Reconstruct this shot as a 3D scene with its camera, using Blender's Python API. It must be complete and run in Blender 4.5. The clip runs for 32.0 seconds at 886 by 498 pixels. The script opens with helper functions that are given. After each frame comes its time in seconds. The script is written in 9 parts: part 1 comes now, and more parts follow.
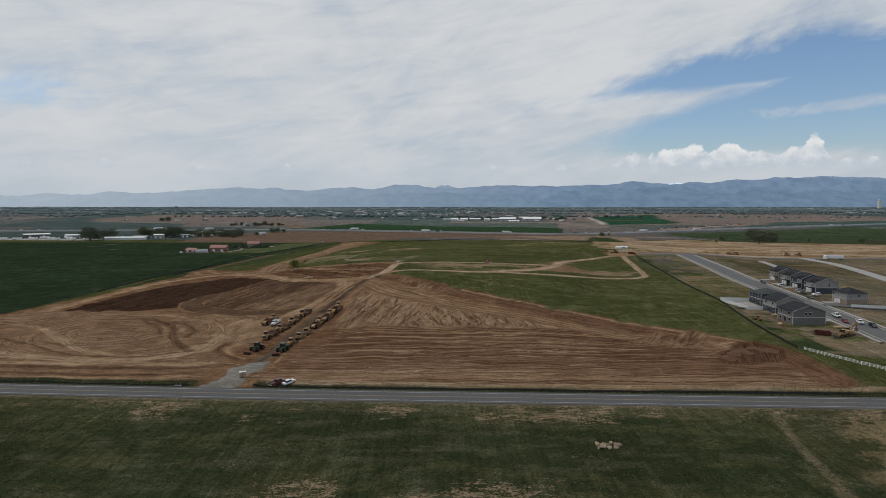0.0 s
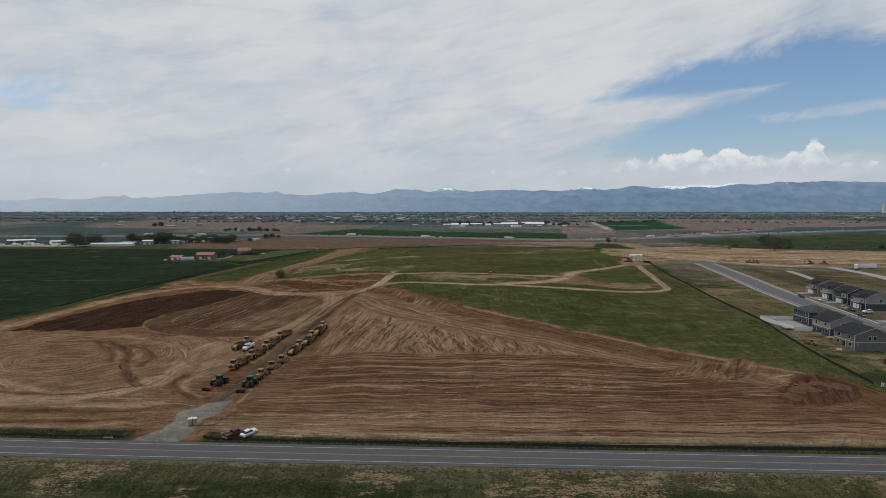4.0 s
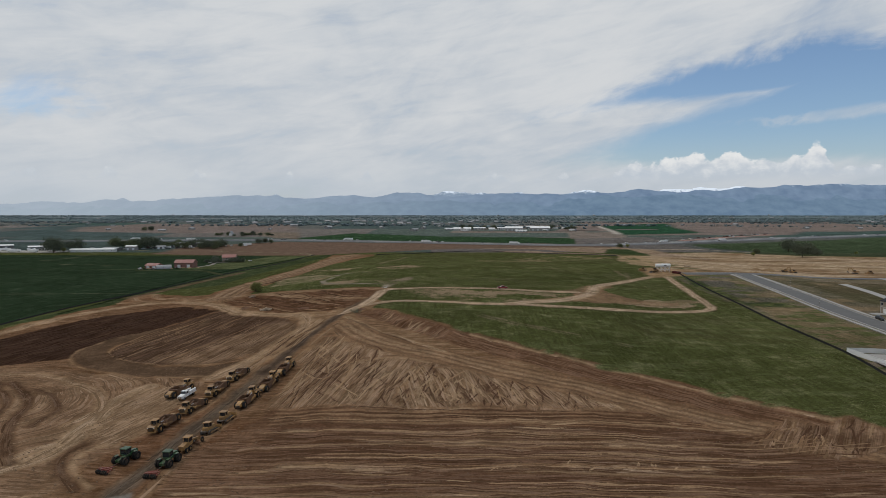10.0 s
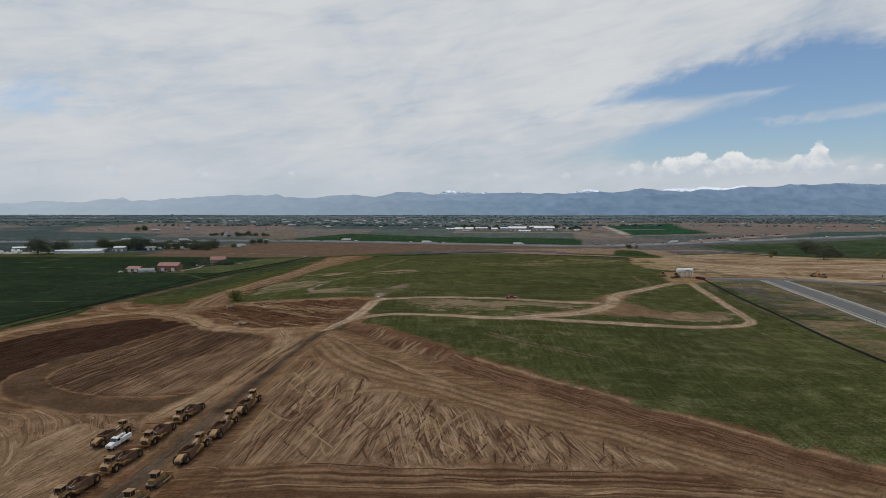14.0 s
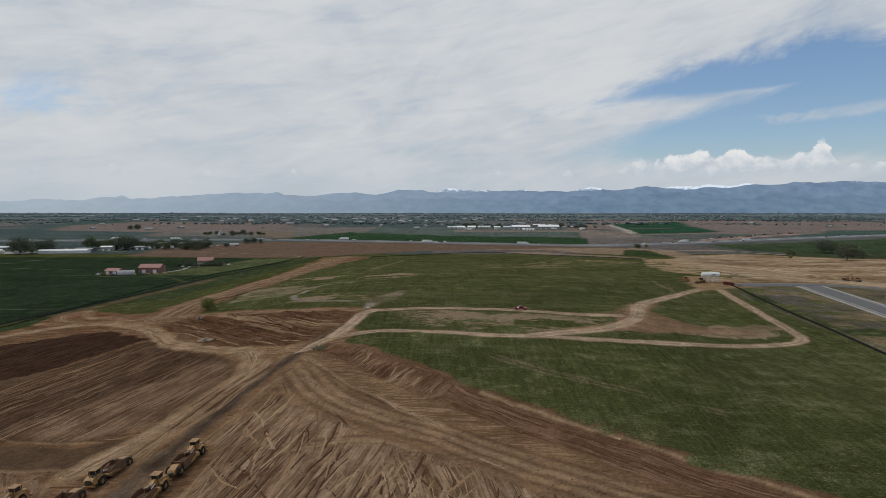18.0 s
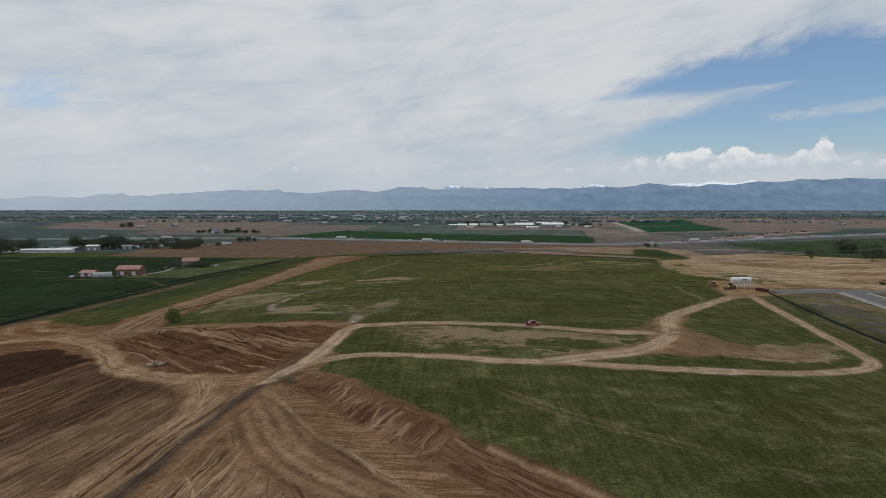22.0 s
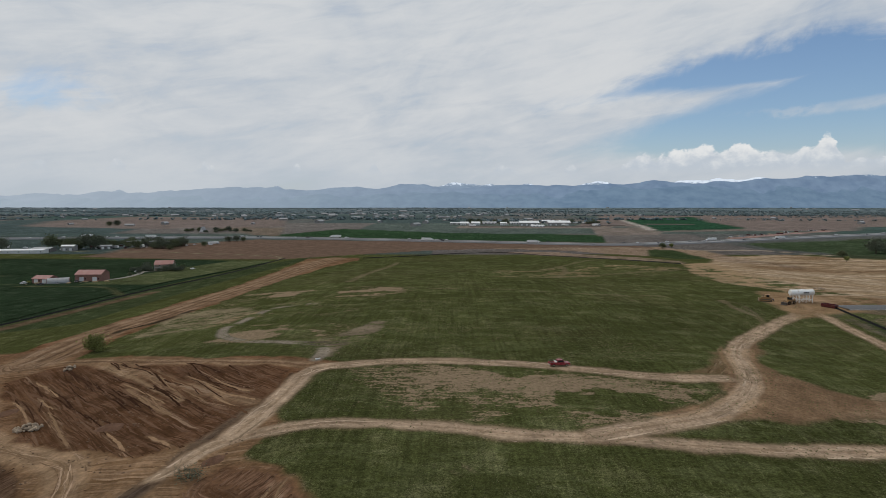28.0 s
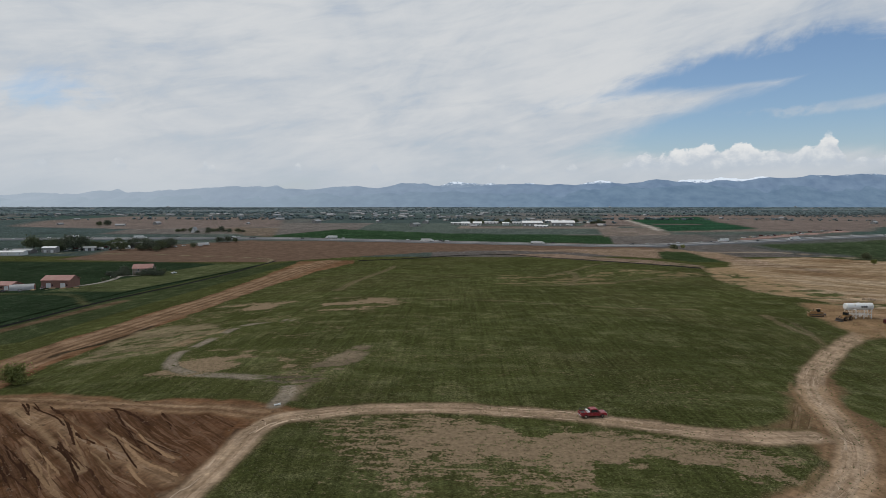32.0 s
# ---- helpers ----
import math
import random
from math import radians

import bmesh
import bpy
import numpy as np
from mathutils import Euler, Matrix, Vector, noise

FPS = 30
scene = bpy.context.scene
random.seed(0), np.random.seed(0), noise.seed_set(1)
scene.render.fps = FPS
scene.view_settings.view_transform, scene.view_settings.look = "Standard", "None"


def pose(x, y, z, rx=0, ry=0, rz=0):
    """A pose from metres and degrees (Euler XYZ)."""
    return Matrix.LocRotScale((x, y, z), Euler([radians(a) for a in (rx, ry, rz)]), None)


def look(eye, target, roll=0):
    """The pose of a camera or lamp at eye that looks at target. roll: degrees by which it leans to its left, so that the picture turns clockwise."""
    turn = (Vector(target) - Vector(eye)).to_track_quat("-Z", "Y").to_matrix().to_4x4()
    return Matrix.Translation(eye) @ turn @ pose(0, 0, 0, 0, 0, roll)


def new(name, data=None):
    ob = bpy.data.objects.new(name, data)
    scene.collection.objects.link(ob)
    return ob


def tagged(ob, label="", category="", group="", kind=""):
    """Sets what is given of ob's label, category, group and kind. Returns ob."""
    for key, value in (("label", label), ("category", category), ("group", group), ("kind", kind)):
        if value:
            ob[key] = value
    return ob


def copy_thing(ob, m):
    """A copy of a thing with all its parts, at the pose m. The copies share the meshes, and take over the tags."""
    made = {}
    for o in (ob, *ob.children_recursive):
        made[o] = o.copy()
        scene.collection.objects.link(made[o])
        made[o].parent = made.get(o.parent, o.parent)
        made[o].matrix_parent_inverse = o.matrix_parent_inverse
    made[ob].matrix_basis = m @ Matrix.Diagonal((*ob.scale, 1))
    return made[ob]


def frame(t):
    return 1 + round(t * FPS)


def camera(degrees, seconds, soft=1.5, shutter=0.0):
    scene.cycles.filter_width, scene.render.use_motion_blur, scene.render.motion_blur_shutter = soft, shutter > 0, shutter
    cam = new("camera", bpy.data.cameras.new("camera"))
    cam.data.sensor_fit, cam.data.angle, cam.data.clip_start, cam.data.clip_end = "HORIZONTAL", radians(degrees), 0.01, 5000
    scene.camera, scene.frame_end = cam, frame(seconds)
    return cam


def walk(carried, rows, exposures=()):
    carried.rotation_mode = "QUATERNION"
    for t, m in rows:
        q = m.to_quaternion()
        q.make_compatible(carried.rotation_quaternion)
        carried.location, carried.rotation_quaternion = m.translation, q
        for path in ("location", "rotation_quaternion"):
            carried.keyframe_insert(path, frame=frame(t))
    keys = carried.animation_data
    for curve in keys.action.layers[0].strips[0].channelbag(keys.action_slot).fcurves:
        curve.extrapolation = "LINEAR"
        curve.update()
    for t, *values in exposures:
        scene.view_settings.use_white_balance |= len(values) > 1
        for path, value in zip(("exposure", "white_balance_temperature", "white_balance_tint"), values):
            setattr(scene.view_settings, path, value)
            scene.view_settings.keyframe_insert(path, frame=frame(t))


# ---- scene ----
cam = camera(72, 32.0, soft=0.55)
ROWS = [
    (0.0, pose(0.07, -0.04, 53.99, 85.749, 0, -0.006)),
    (1.0, pose(0.11, 10.10, 54.00, 85.874, 0, -0.008)),
    (2.0, pose(0.15, 20.22, 54.01, 85.991, 0, -0.005)),
    (3.0, pose(0.19, 30.31, 54.01, 86.099, 0, 0.005)),
    (5.0, pose(0.26, 50.42, 54.01, 86.282, 0, 0.040)),
    (7.0, pose(0.37, 70.41, 54.00, 86.416, 0, 0.092)),
    (9.0, pose(0.51, 90.30, 53.98, 86.498, 0, 0.157)),
    (11.0, pose(0.71, 110.06, 53.97, 86.529, 0, 0.231)),
    (13.0, pose(0.97, 129.72, 53.97, 86.512, 0, 0.311)),
    (15.0, pose(1.29, 149.27, 53.97, 86.452, 0, 0.394)),
    (17.0, pose(1.67, 168.71, 53.99, 86.357, 0, 0.477)),
    (19.0, pose(2.10, 188.06, 54.02, 86.240, 0, 0.558)),
    (21.0, pose(2.55, 207.34, 54.05, 86.112, 0, 0.635)),
    (23.0, pose(3.01, 226.55, 54.10, 85.990, 0, 0.706)),
    (25.0, pose(3.45, 245.71, 54.15, 85.887, 0, 0.771)),
    (27.0, pose(3.83, 264.85, 54.20, 85.814, 0, 0.829)),
    (29.0, pose(4.12, 284.00, 54.25, 85.772, 0, 0.878)),
    (30.0, pose(4.21, 293.58, 54.27, 85.760, 0, 0.900)),
    (31.0, pose(4.26, 303.17, 54.28, 85.748, 0, 0.919)),
    (32.0, pose(4.27, 312.77, 54.29, 85.732, 0, 0.937)),
]

walk(cam, ROWS, exposures=[(0.0, 0.0), (32.0, 0.0)])

# ---------------------------------------------------------------- world and sun
SUN_ELEV, SUN_ROT = 58.0, -70.0     # degrees; rotation clockwise from +y, so the sun stands high on the left


def build_world():
    w = bpy.data.worlds.new("world")
    scene.world = w
    w.use_nodes = True
    nt = w.node_tree
    nt.nodes.clear()
    N, L = nt.nodes.new, nt.links.new

    def math_node(op, a, b=None, c=None, clamp=False):
        n = N("ShaderNodeMath")
        n.operation, n.use_clamp = op, clamp
        for i, v in enumerate((a, b, c)):
            if v is None:
                continue
            if isinstance(v, (int, float)):
                n.inputs[i].default_value = v
            else:
                L(v, n.inputs[i])
        return n.outputs[0]

    def ramp(v, a, b):
        n = N("ShaderNodeMapRange")
        n.interpolation_type = "SMOOTHSTEP"
        L(v, n.inputs["Value"])
        n.inputs["From Min"].default_value, n.inputs["From Max"].default_value = a, b
        return n.outputs["Result"]

    def noise_node(vec, scale, detail, rough=0.55, dist=0.0):
        n = N("ShaderNodeTexNoise")
        L(vec, n.inputs["Vector"])
        n.inputs["Scale"].default_value, n.inputs["Detail"].default_value = scale, detail
        n.inputs["Roughness"].default_value, n.inputs["Distortion"].default_value = rough, dist
        return n.outputs["Fac"]

    def mix(f, a, b):
        n = N("ShaderNodeMix")
        n.data_type = "RGBA"
        if isinstance(f, float):
            n.inputs["Factor"].default_value = f
        else:
            L(f, n.inputs["Factor"])
        for k, v in ((6, a), (7, b)):
            if isinstance(v, tuple):
                n.inputs[k].default_value = (*v, 1)
            else:
                L(v, n.inputs[k])
        return n.outputs[2]

    geo = N("ShaderNodeTexCoord")
    sep = N("ShaderNodeSeparateXYZ")
    L(geo.outputs["Generated"], sep.inputs[0])
    x, y, z = sep.outputs
    sky = N("ShaderNodeTexSky")
    sky.sky_type, sky.sun_disc = "NISHITA", False
    sky.sun_elevation, sky.sun_rotation = radians(SUN_ELEV), radians(SUN_ROT)
    sky.air_density, sky.dust_density, sky.ozone_density = 1.0, 0.7, 2.0
    dim = N("ShaderNodeMixRGB")
    dim.blend_type = "MULTIPLY"
    dim.inputs[0].default_value = 1
    L(sky.outputs[0], dim.inputs[1])
    dim.inputs[2].default_value = (0.088, 0.095, 0.103, 1)
    el = math_node("ARCSINE", z)                       # radians
    az = math_node("ARCTAN2", x, y)                    # clockwise from +y
    # high veil, drawn out along the wind and rising to the right
    def sheet(tilt, su, sv, shift):
        c, d = math.cos(radians(tilt)), math.sin(radians(tilt))
        u = math_node("ADD", math_node("MULTIPLY", az, c), math_node("MULTIPLY", el, d))
        v = math_node("SUBTRACT", math_node("MULTIPLY", el, c), math_node("MULTIPLY", az, d))
        n = N("ShaderNodeCombineXYZ")
        L(math_node("MULTIPLY", u, su), n.inputs[0]), L(math_node("MULTIPLY", v, sv), n.inputs[1])
        n.inputs[2].default_value = shift
        return n.outputs[0]

    big = noise_node(sheet(11, 2.2, 6.0, 1.3), 1.0, 7, 0.52, 0.4)
    fine = noise_node(sheet(13, 4.5, 11.0, 4.2), 1.0, 9, 0.58, 0.6)
    wisp = noise_node(sheet(10, 9.0, 40.0, 8.1), 1.0, 7, 0.6, 0.6)
    puff = noise_node(sheet(8, 11.0, 22.0, 2.7), 1.0, 8, 0.6, 0.3)
    veil = math_node("ADD", math_node("ADD", math_node("MULTIPLY", big, 0.40), math_node("MULTIPLY", fine, 0.40)), math_node("MULTIPLY", wisp, 0.20))

    def line_in(slope, at, level):                     # height above a sloping line
        return math_node("SUBTRACT", math_node("SUBTRACT", el, level), math_node("MULTIPLY", math_node("SUBTRACT", az, at), slope))

    def flip(v):
        return math_node("SUBTRACT", 1.0, v)

    wob = math_node("MULTIPLY", math_node("SUBTRACT", fine, 0.5), 0.09)
    # open sky on the right under the edge of the veil, crossed by two tongues of cloud
    top = flip(ramp(math_node("ADD", line_in(0.10, 0.135, 0.170), wob), -0.026, 0.026))
    tongue_h = math_node("ADD", line_in(0.112, 0.0, 0.119), math_node("MULTIPLY", wob, 0.4))
    low_left = ramp(math_node("SUBTRACT", math_node("SUBTRACT", az, 0.15), math_node("MULTIPLY", math_node("SUBTRACT", el, 0.078), 3.1)), -0.07, 0.16)
    side = math_node("MULTIPLY", ramp(az, 0.05, 0.36), math_node("MAXIMUM", ramp(tongue_h, -0.012, 0.012), low_left))
    gap = math_node("MULTIPLY", math_node("MULTIPLY", top, side), ramp(el, 0.045, 0.10))
    t1 = math_node("MULTIPLY", flip(ramp(math_node("ABSOLUTE", tongue_h), 0.004, 0.026)), flip(ramp(az, 0.28, 0.47)))
    t2 = math_node("MULTIPLY", flip(ramp(math_node("ABSOLUTE", math_node("ADD", line_in(0.083, 0.4, 0.120), math_node("MULTIPLY", wob, 0.3))), 0.002, 0.021)), ramp(az, 0.34, 0.46))
    tongues = math_node("MULTIPLY", math_node("ADD", t1, math_node("MULTIPLY", t2, 0.8), clamp=True), ramp(puff, 0.30, 0.55))
    left = math_node("MULTIPLY", flip(ramp(math_node("ABSOLUTE", math_node("ADD", az, 0.585)), 0.02, 0.14)),
                     flip(ramp(math_node("ABSOLUTE", math_node("SUBTRACT", el, 0.150)), 0.004, 0.045)))
    left = math_node("MULTIPLY", left, ramp(puff, 0.40, 0.60))
    veil = math_node("SUBTRACT", math_node("ADD", veil, 0.17), math_node("ADD", math_node("MULTIPLY", math_node("MULTIPLY", gap, flip(math_node("MULTIPLY", tongues, 0.85))), 0.40), math_node("MULTIPLY", left, 0.145)))
    cover = ramp(veil, 0.36, 0.66)
    shade = ramp(math_node("ADD", math_node("ADD", math_node("MULTIPLY", big, 0.40), math_node("MULTIPLY", fine, 0.35)), math_node("MULTIPLY", wisp, 0.25)), 0.38, 0.60)
    white = mix(shade, (0.475, 0.525, 0.585), (0.635, 0.655, 0.675))
    col = mix(cover, dim.outputs[0], white)
    # pale band over the horizon
    band = math_node("SUBTRACT", 1.0, ramp(el, 0.0, 0.13))
    col = mix(math_node("MULTIPLY", band, 0.55), col, (0.455, 0.515, 0.58))
    # heaped clouds above the range
    c2 = N("ShaderNodeCombineXYZ")
    L(math_node("MULTIPLY", az, 44.0), c2.inputs[0]), L(math_node("MULTIPLY", el, 56.0), c2.inputs[1])
    heap = noise_node(c2.outputs[0], 1.0, 9, 0.6, 0.2)
    c3 = N("ShaderNodeCombineXYZ")
    L(math_node("MULTIPLY", az, 19.0), c3.inputs[0])
    crowns = noise_node(c3.outputs[0], 1.0, 2, 0.5)
    def mound(at, half, tall):
        return math_node("MULTIPLY", flip(ramp(math_node("ABSOLUTE", math_node("SUBTRACT", az, at)), 0.0, half)), tall)

    big_h = mound(0.42, 0.26, 0.020)
    for at, half, tall in ((0.296, 0.036, 0.020), (0.345, 0.034, 0.017), (0.385, 0.036, 0.022), (0.435, 0.036, 0.022), (0.482, 0.028, 0.012), (0.518, 0.026, 0.018), (0.545, 0.024, 0.038), (0.60, 0.05, 0.010)):
        big_h = math_node("ADD", big_h, mound(at, half, tall))
    small_h = math_node("MULTIPLY", ramp(crowns, 0.46, 0.72), 0.020)
    tall = math_node("MAXIMUM", big_h, small_h)
    body = ramp(math_node("ADD", math_node("SUBTRACT", tall, math_node("SUBTRACT", el, 0.050)), math_node("MULTIPLY", math_node("SUBTRACT", heap, 0.5), 0.034)), 0.0, 0.006)
    body = math_node("MULTIPLY", math_node("MULTIPLY", body, ramp(el, 0.040, 0.060)), math_node("ADD", math_node("MULTIPLY", ramp(az, 0.24, 0.3), 0.4), 0.6))
    lit = ramp(math_node("ADD", math_node("MULTIPLY", heap, 0.75), math_node("MULTIPLY", math_node("SUBTRACT", el, 0.05), 8.0)), 0.36, 0.78)
    col = mix(body, col, mix(lit, (0.50, 0.555, 0.62), (0.78, 0.79, 0.79)))
    bg = N("ShaderNodeBackground")
    L(col, bg.inputs["Color"])
    bg.inputs["Strength"].default_value = 1.0
    out = N("ShaderNodeOutputWorld")
    L(bg.outputs[0], out.inputs[0])


build_world()
sun = new("sun", bpy.data.lights.new("sun", "SUN"))
sun.data.energy, sun.data.angle, sun.data.color = 1.0, radians(9), (1.0, 0.95, 0.87)
sd = Vector((math.sin(radians(SUN_ROT)) * math.cos(radians(SUN_ELEV)), math.cos(radians(SUN_ROT)) * math.cos(radians(SUN_ELEV)), math.sin(radians(SUN_ELEV))))
sun.matrix_world = look(sd * 100, (0, 0, 0))

# ---------------------------------------------------------------- materials


class Nodes:
    """Short hand for a node material."""

    def __init__(self, name):
        self.m = bpy.data.materials.new(name)
        self.m.use_nodes = True
        self.t = self.m.node_tree
        self.b = self.t.nodes["Principled BSDF"]

    def add(self, kind, **inputs):
        n = self.t.nodes.new("ShaderNode" + kind)
        for k, v in inputs.items():
            self.put(n, k.replace("_", " "), v)
        return n

    def put(self, n, key, v):
        s = n.inputs[int(key[1:])] if key[0] == "i" and key[1:].isdigit() else n.inputs[key]
        if isinstance(v, bpy.types.NodeSocket):
            self.t.links.new(v, s)
        else:
            s.default_value = v

    def math(self, op, a, b=0.0, clamp=False):
        n = self.add("Math", i0=a, i1=b)
        n.operation, n.use_clamp = op, clamp
        return n.outputs[0]

    def mix(self, f, a, b, how="MIX"):
        n = self.add("MixRGB", i0=f, i1=a, i2=b)
        n.blend_type = how
        return n.outputs[0]

    def noise(self, vec, scale, detail=4, rough=0.55, dist=0.0):
        return self.add("TexNoise", Vector=vec, Scale=scale, Detail=detail, Roughness=rough, Distortion=dist).outputs["Fac"]

    def ramp(self, v, a, b, lo=0.0, hi=1.0):
        n = self.add("MapRange", Value=v)
        n.inputs[1].default_value, n.inputs[2].default_value, n.inputs[3].default_value, n.inputs[4].default_value = a, b, lo, hi
        return n.outputs[0]

    def bump(self, height, strength, distance):
        n = self.add("Bump", Height=height, Strength=strength, Distance=distance)
        self.put(self.b, "Normal", n.outputs[0])


def surface(name, color, rough=0.6, metal=0.0, vary=0.25, scale=1.5, bump=0.1, dist=0.02, dirt=None, dirt_amount=0.0, spread=0.0):
    """A plain material with fine and coarse variation and optional dust."""
    k = Nodes(name)
    pos = k.add("TexCoord").outputs["Object"]
    a, b = k.noise(pos, scale, 5, 0.6), k.noise(pos, scale * 7, 3)
    v = k.math("ADD", k.math("MULTIPLY", a, 0.65), k.math("MULTIPLY", b, 0.35))
    val = k.ramp(v, 0.3, 0.7, 1 - vary, 1 + vary)
    if spread:
        r = k.add("ObjectInfo").outputs["Random"]
        val = k.math("MULTIPLY", val, k.ramp(r, 0, 1, 1 - spread, 1 + spread))
    hsv = k.add("HueSaturation", Value=val, Color=(*color, 1))
    c = hsv.outputs[0]
    if dirt:
        c = k.mix(k.ramp(a, 0.62 - 0.35 * dirt_amount, 0.70), c, (*dirt, 1))
    k.put(k.b, "Base Color", c)
    k.put(k.b, "Roughness", k.ramp(b, 0.2, 0.8, max(rough - 0.1, 0.03), min(rough + 0.1, 1)))
    k.b.inputs["Metallic"].default_value = metal
    if rough > 0.74:
        k.b.inputs["Specular IOR Level"].default_value = 0.12
    if bump:
        k.bump(b, bump, dist)
    return k.m


# ---------------------------------------------------------------- lie of the land


def S(v, a, b):
    u = np.clip((v - a) / (b - a), 0, 1)
    return u * u * (3 - 2 * u)


LATTICE = np.random.RandomState(7).rand(256, 256)


def vnoise(x, y, size, seed=0):
    """Smooth value noise, 0 to 1, for arrays."""
    u, v = x / size + seed * 17.3, y / size + seed * 9.7
    i, j = np.floor(u).astype(int), np.floor(v).astype(int)
    a, b = u - i, v - j
    a, b = a * a * (3 - 2 * a), b * b * (3 - 2 * b)
    g = lambda p, q: LATTICE[p % 256, q % 256]
    return (g(i, j) * (1 - a) + g(i + 1, j) * a) * (1 - b) + (g(i, j + 1) * (1 - a) + g(i + 1, j + 1) * a) * b


def seg_dist(x, y, pts):
    """Distance to a polyline, signed cross distance (left of its way positive) and length along it."""
    best = np.full(x.shape, 1e9)
    cross, along, run = np.zeros(x.shape), np.zeros(x.shape), 0.0
    for (ax, ay), (bx, by) in zip(pts[:-1], pts[1:]):
        dx, dy = bx - ax, by - ay
        ln = math.hypot(dx, dy)
        t = np.clip(((x - ax) * dx + (y - ay) * dy) / (ln * ln), 0, 1)
        d = np.hypot(x - ax - t * dx, y - ay - t * dy)
        sgn = np.sign(dx * (y - ay) - dy * (x - ax))
        m = d < best
        best = np.where(m, d, best)
        cross, along = np.where(m, d * sgn, cross), np.where(m, run + t * ln, along)
        run += ln
    return best, cross, along


def curve(pts, n=6):
    """A smooth line through the points."""
    p = [Vector((*q, 0)) for q in pts]
    p = [p[0] * 2 - p[1]] + p + [p[-1] * 2 - p[-2]]
    res = []
    for a, b, c, d in zip(p, p[1:], p[2:], p[3:]):
        for k in range(n):
            t = k / n
            q = 0.5 * ((2 * b) + (c - a) * t + (2 * a - 5 * b + 4 * c - d) * t * t + (3 * b - a - 3 * c + d) * t ** 3)
            res.append((q.x, q.y))
    return res + [(p[-2].x, p[-2].y)]


def inside(x, y, pts):
    """Signed depth inside a polygon (positive inside)."""
    res = np.zeros(x.shape, bool)
    for (ax, ay), (bx, by) in zip(pts, pts[1:] + pts[:1]):
        if ay == by:
            continue
        res ^= ((ay > y) != (by > y)) & (x < (bx - ax) * (y - ay) / (by - ay) + ax)
    d = seg_dist(x, y, pts + pts[:1])[0]
    return np.where(res, d, -d)


BANK = curve([(134, 194), (132, 226), (114, 246), (97, 266), (74, 287), (40, 310), (15, 331), (-8, 355), (-30, 373)])
HAUL = curve([(-70, 188), (-68, 215), (-66, 257), (-61, 302), (-54, 343), (-46, 374), (-36, 403), (-29, 418)])


def terrain(x, y):
    """Height of the ground without its small relief."""
    x, y = np.asarray(x, float), np.asarray(y, float)
    yy = y - 0.65 * np.maximum(x - 40, 0) * (1 - S(x, 200, 420)) - np.clip(-30 - x, 0, 110)
    lat = 0.12 + 0.88 * S(x, -215, -25) * (1 - 0.85 * S(x, 165, 420))
    z = -4.2 + 16.3 * S(yy, 195, 430) * lat * (1 - 0.85 * S(y, 520, 900))
    zr = np.interp(y, [180, 226, 320, 411, 552, 700], [-4.2, -1.5, 2.6, 5.2, 10, 7]) - 7.5 * S(x, 200, 310) * S(y, 420, 600)
    k = S(x, 60, 135)
    z = z * (1 - k) + zr * k
    z = z + (-6 - z) * S(y, 700, 1050)
    return z + 16 * S(y, 1000, 1550) + 21 * np.clip((y - 1500) / 3400, 0, 1)


def road_mid(x):
    return 180.2 - 0.047 * x + 0.00008 * np.minimum(x, 0) ** 2


def relief(x, y):
    """Banks, windrows and ruts on top of the lie of the land."""
    h = np.zeros(x.shape)
    near = (y > 150) & (y < 520) & (x > -260) & (x < 260)
    xn, yn = x[near], y[near]
    d, c, _ = seg_dist(xn, yn, BANK)
    wob = c - 3.5 + 3 * (vnoise(xn, yn, 14, 1) - 0.5) + 1.5 * (vnoise(xn, yn, 4, 2) - 0.5)
    g = np.where(wob > 0, -1.0, 1.0) * S(np.abs(wob), 0, 5.5) * (1 - S(np.abs(c), 8, 40)) * 1.0
    h[near] += g * S(xn, -40, -15) * (1 - S(xn, 120, 150)) * S(yn - road_mid(xn), 8, 20)
    # uneven spoil in the dirt
    dirt = inside(xn, yn, DIRT)
    k = S(dirt, 0, 6)
    h[near] += k * (0.7 * (vnoise(xn, yn, 9, 3) - 0.5) + 0.35 * (vnoise(xn, yn, 3.2, 4) - 0.5))
    # tipped spoil: rows of heaps
    for px, py, rx, ry, tall in ((92, 249, 19, 10, 1.3), (116, 227, 15, 10, 1.8)):
        e = 1 - S(np.hypot((xn - px) / rx, (yn - py) / ry), 0.5, 1.0)
        h[near] += e * tall * (vnoise(xn * 0.8 + yn * 0.62, yn * 0.25, 3.0, 21) + 0.5 * vnoise(xn, yn, 2.6, 22) - 0.4)
    # the hollow by the haul road's upper end
    t = inside(xn, yn, HOLLOW)
    h[near] -= 1.2 * S(t, 0, 14)
    # verge ditches of the road
    rd = yn - road_mid(xn)
    h[near] -= 0.9 * np.exp(-((rd - 9.6) / 1.8) ** 2) * S(np.abs(xn + 70), 8, 12)
    return h


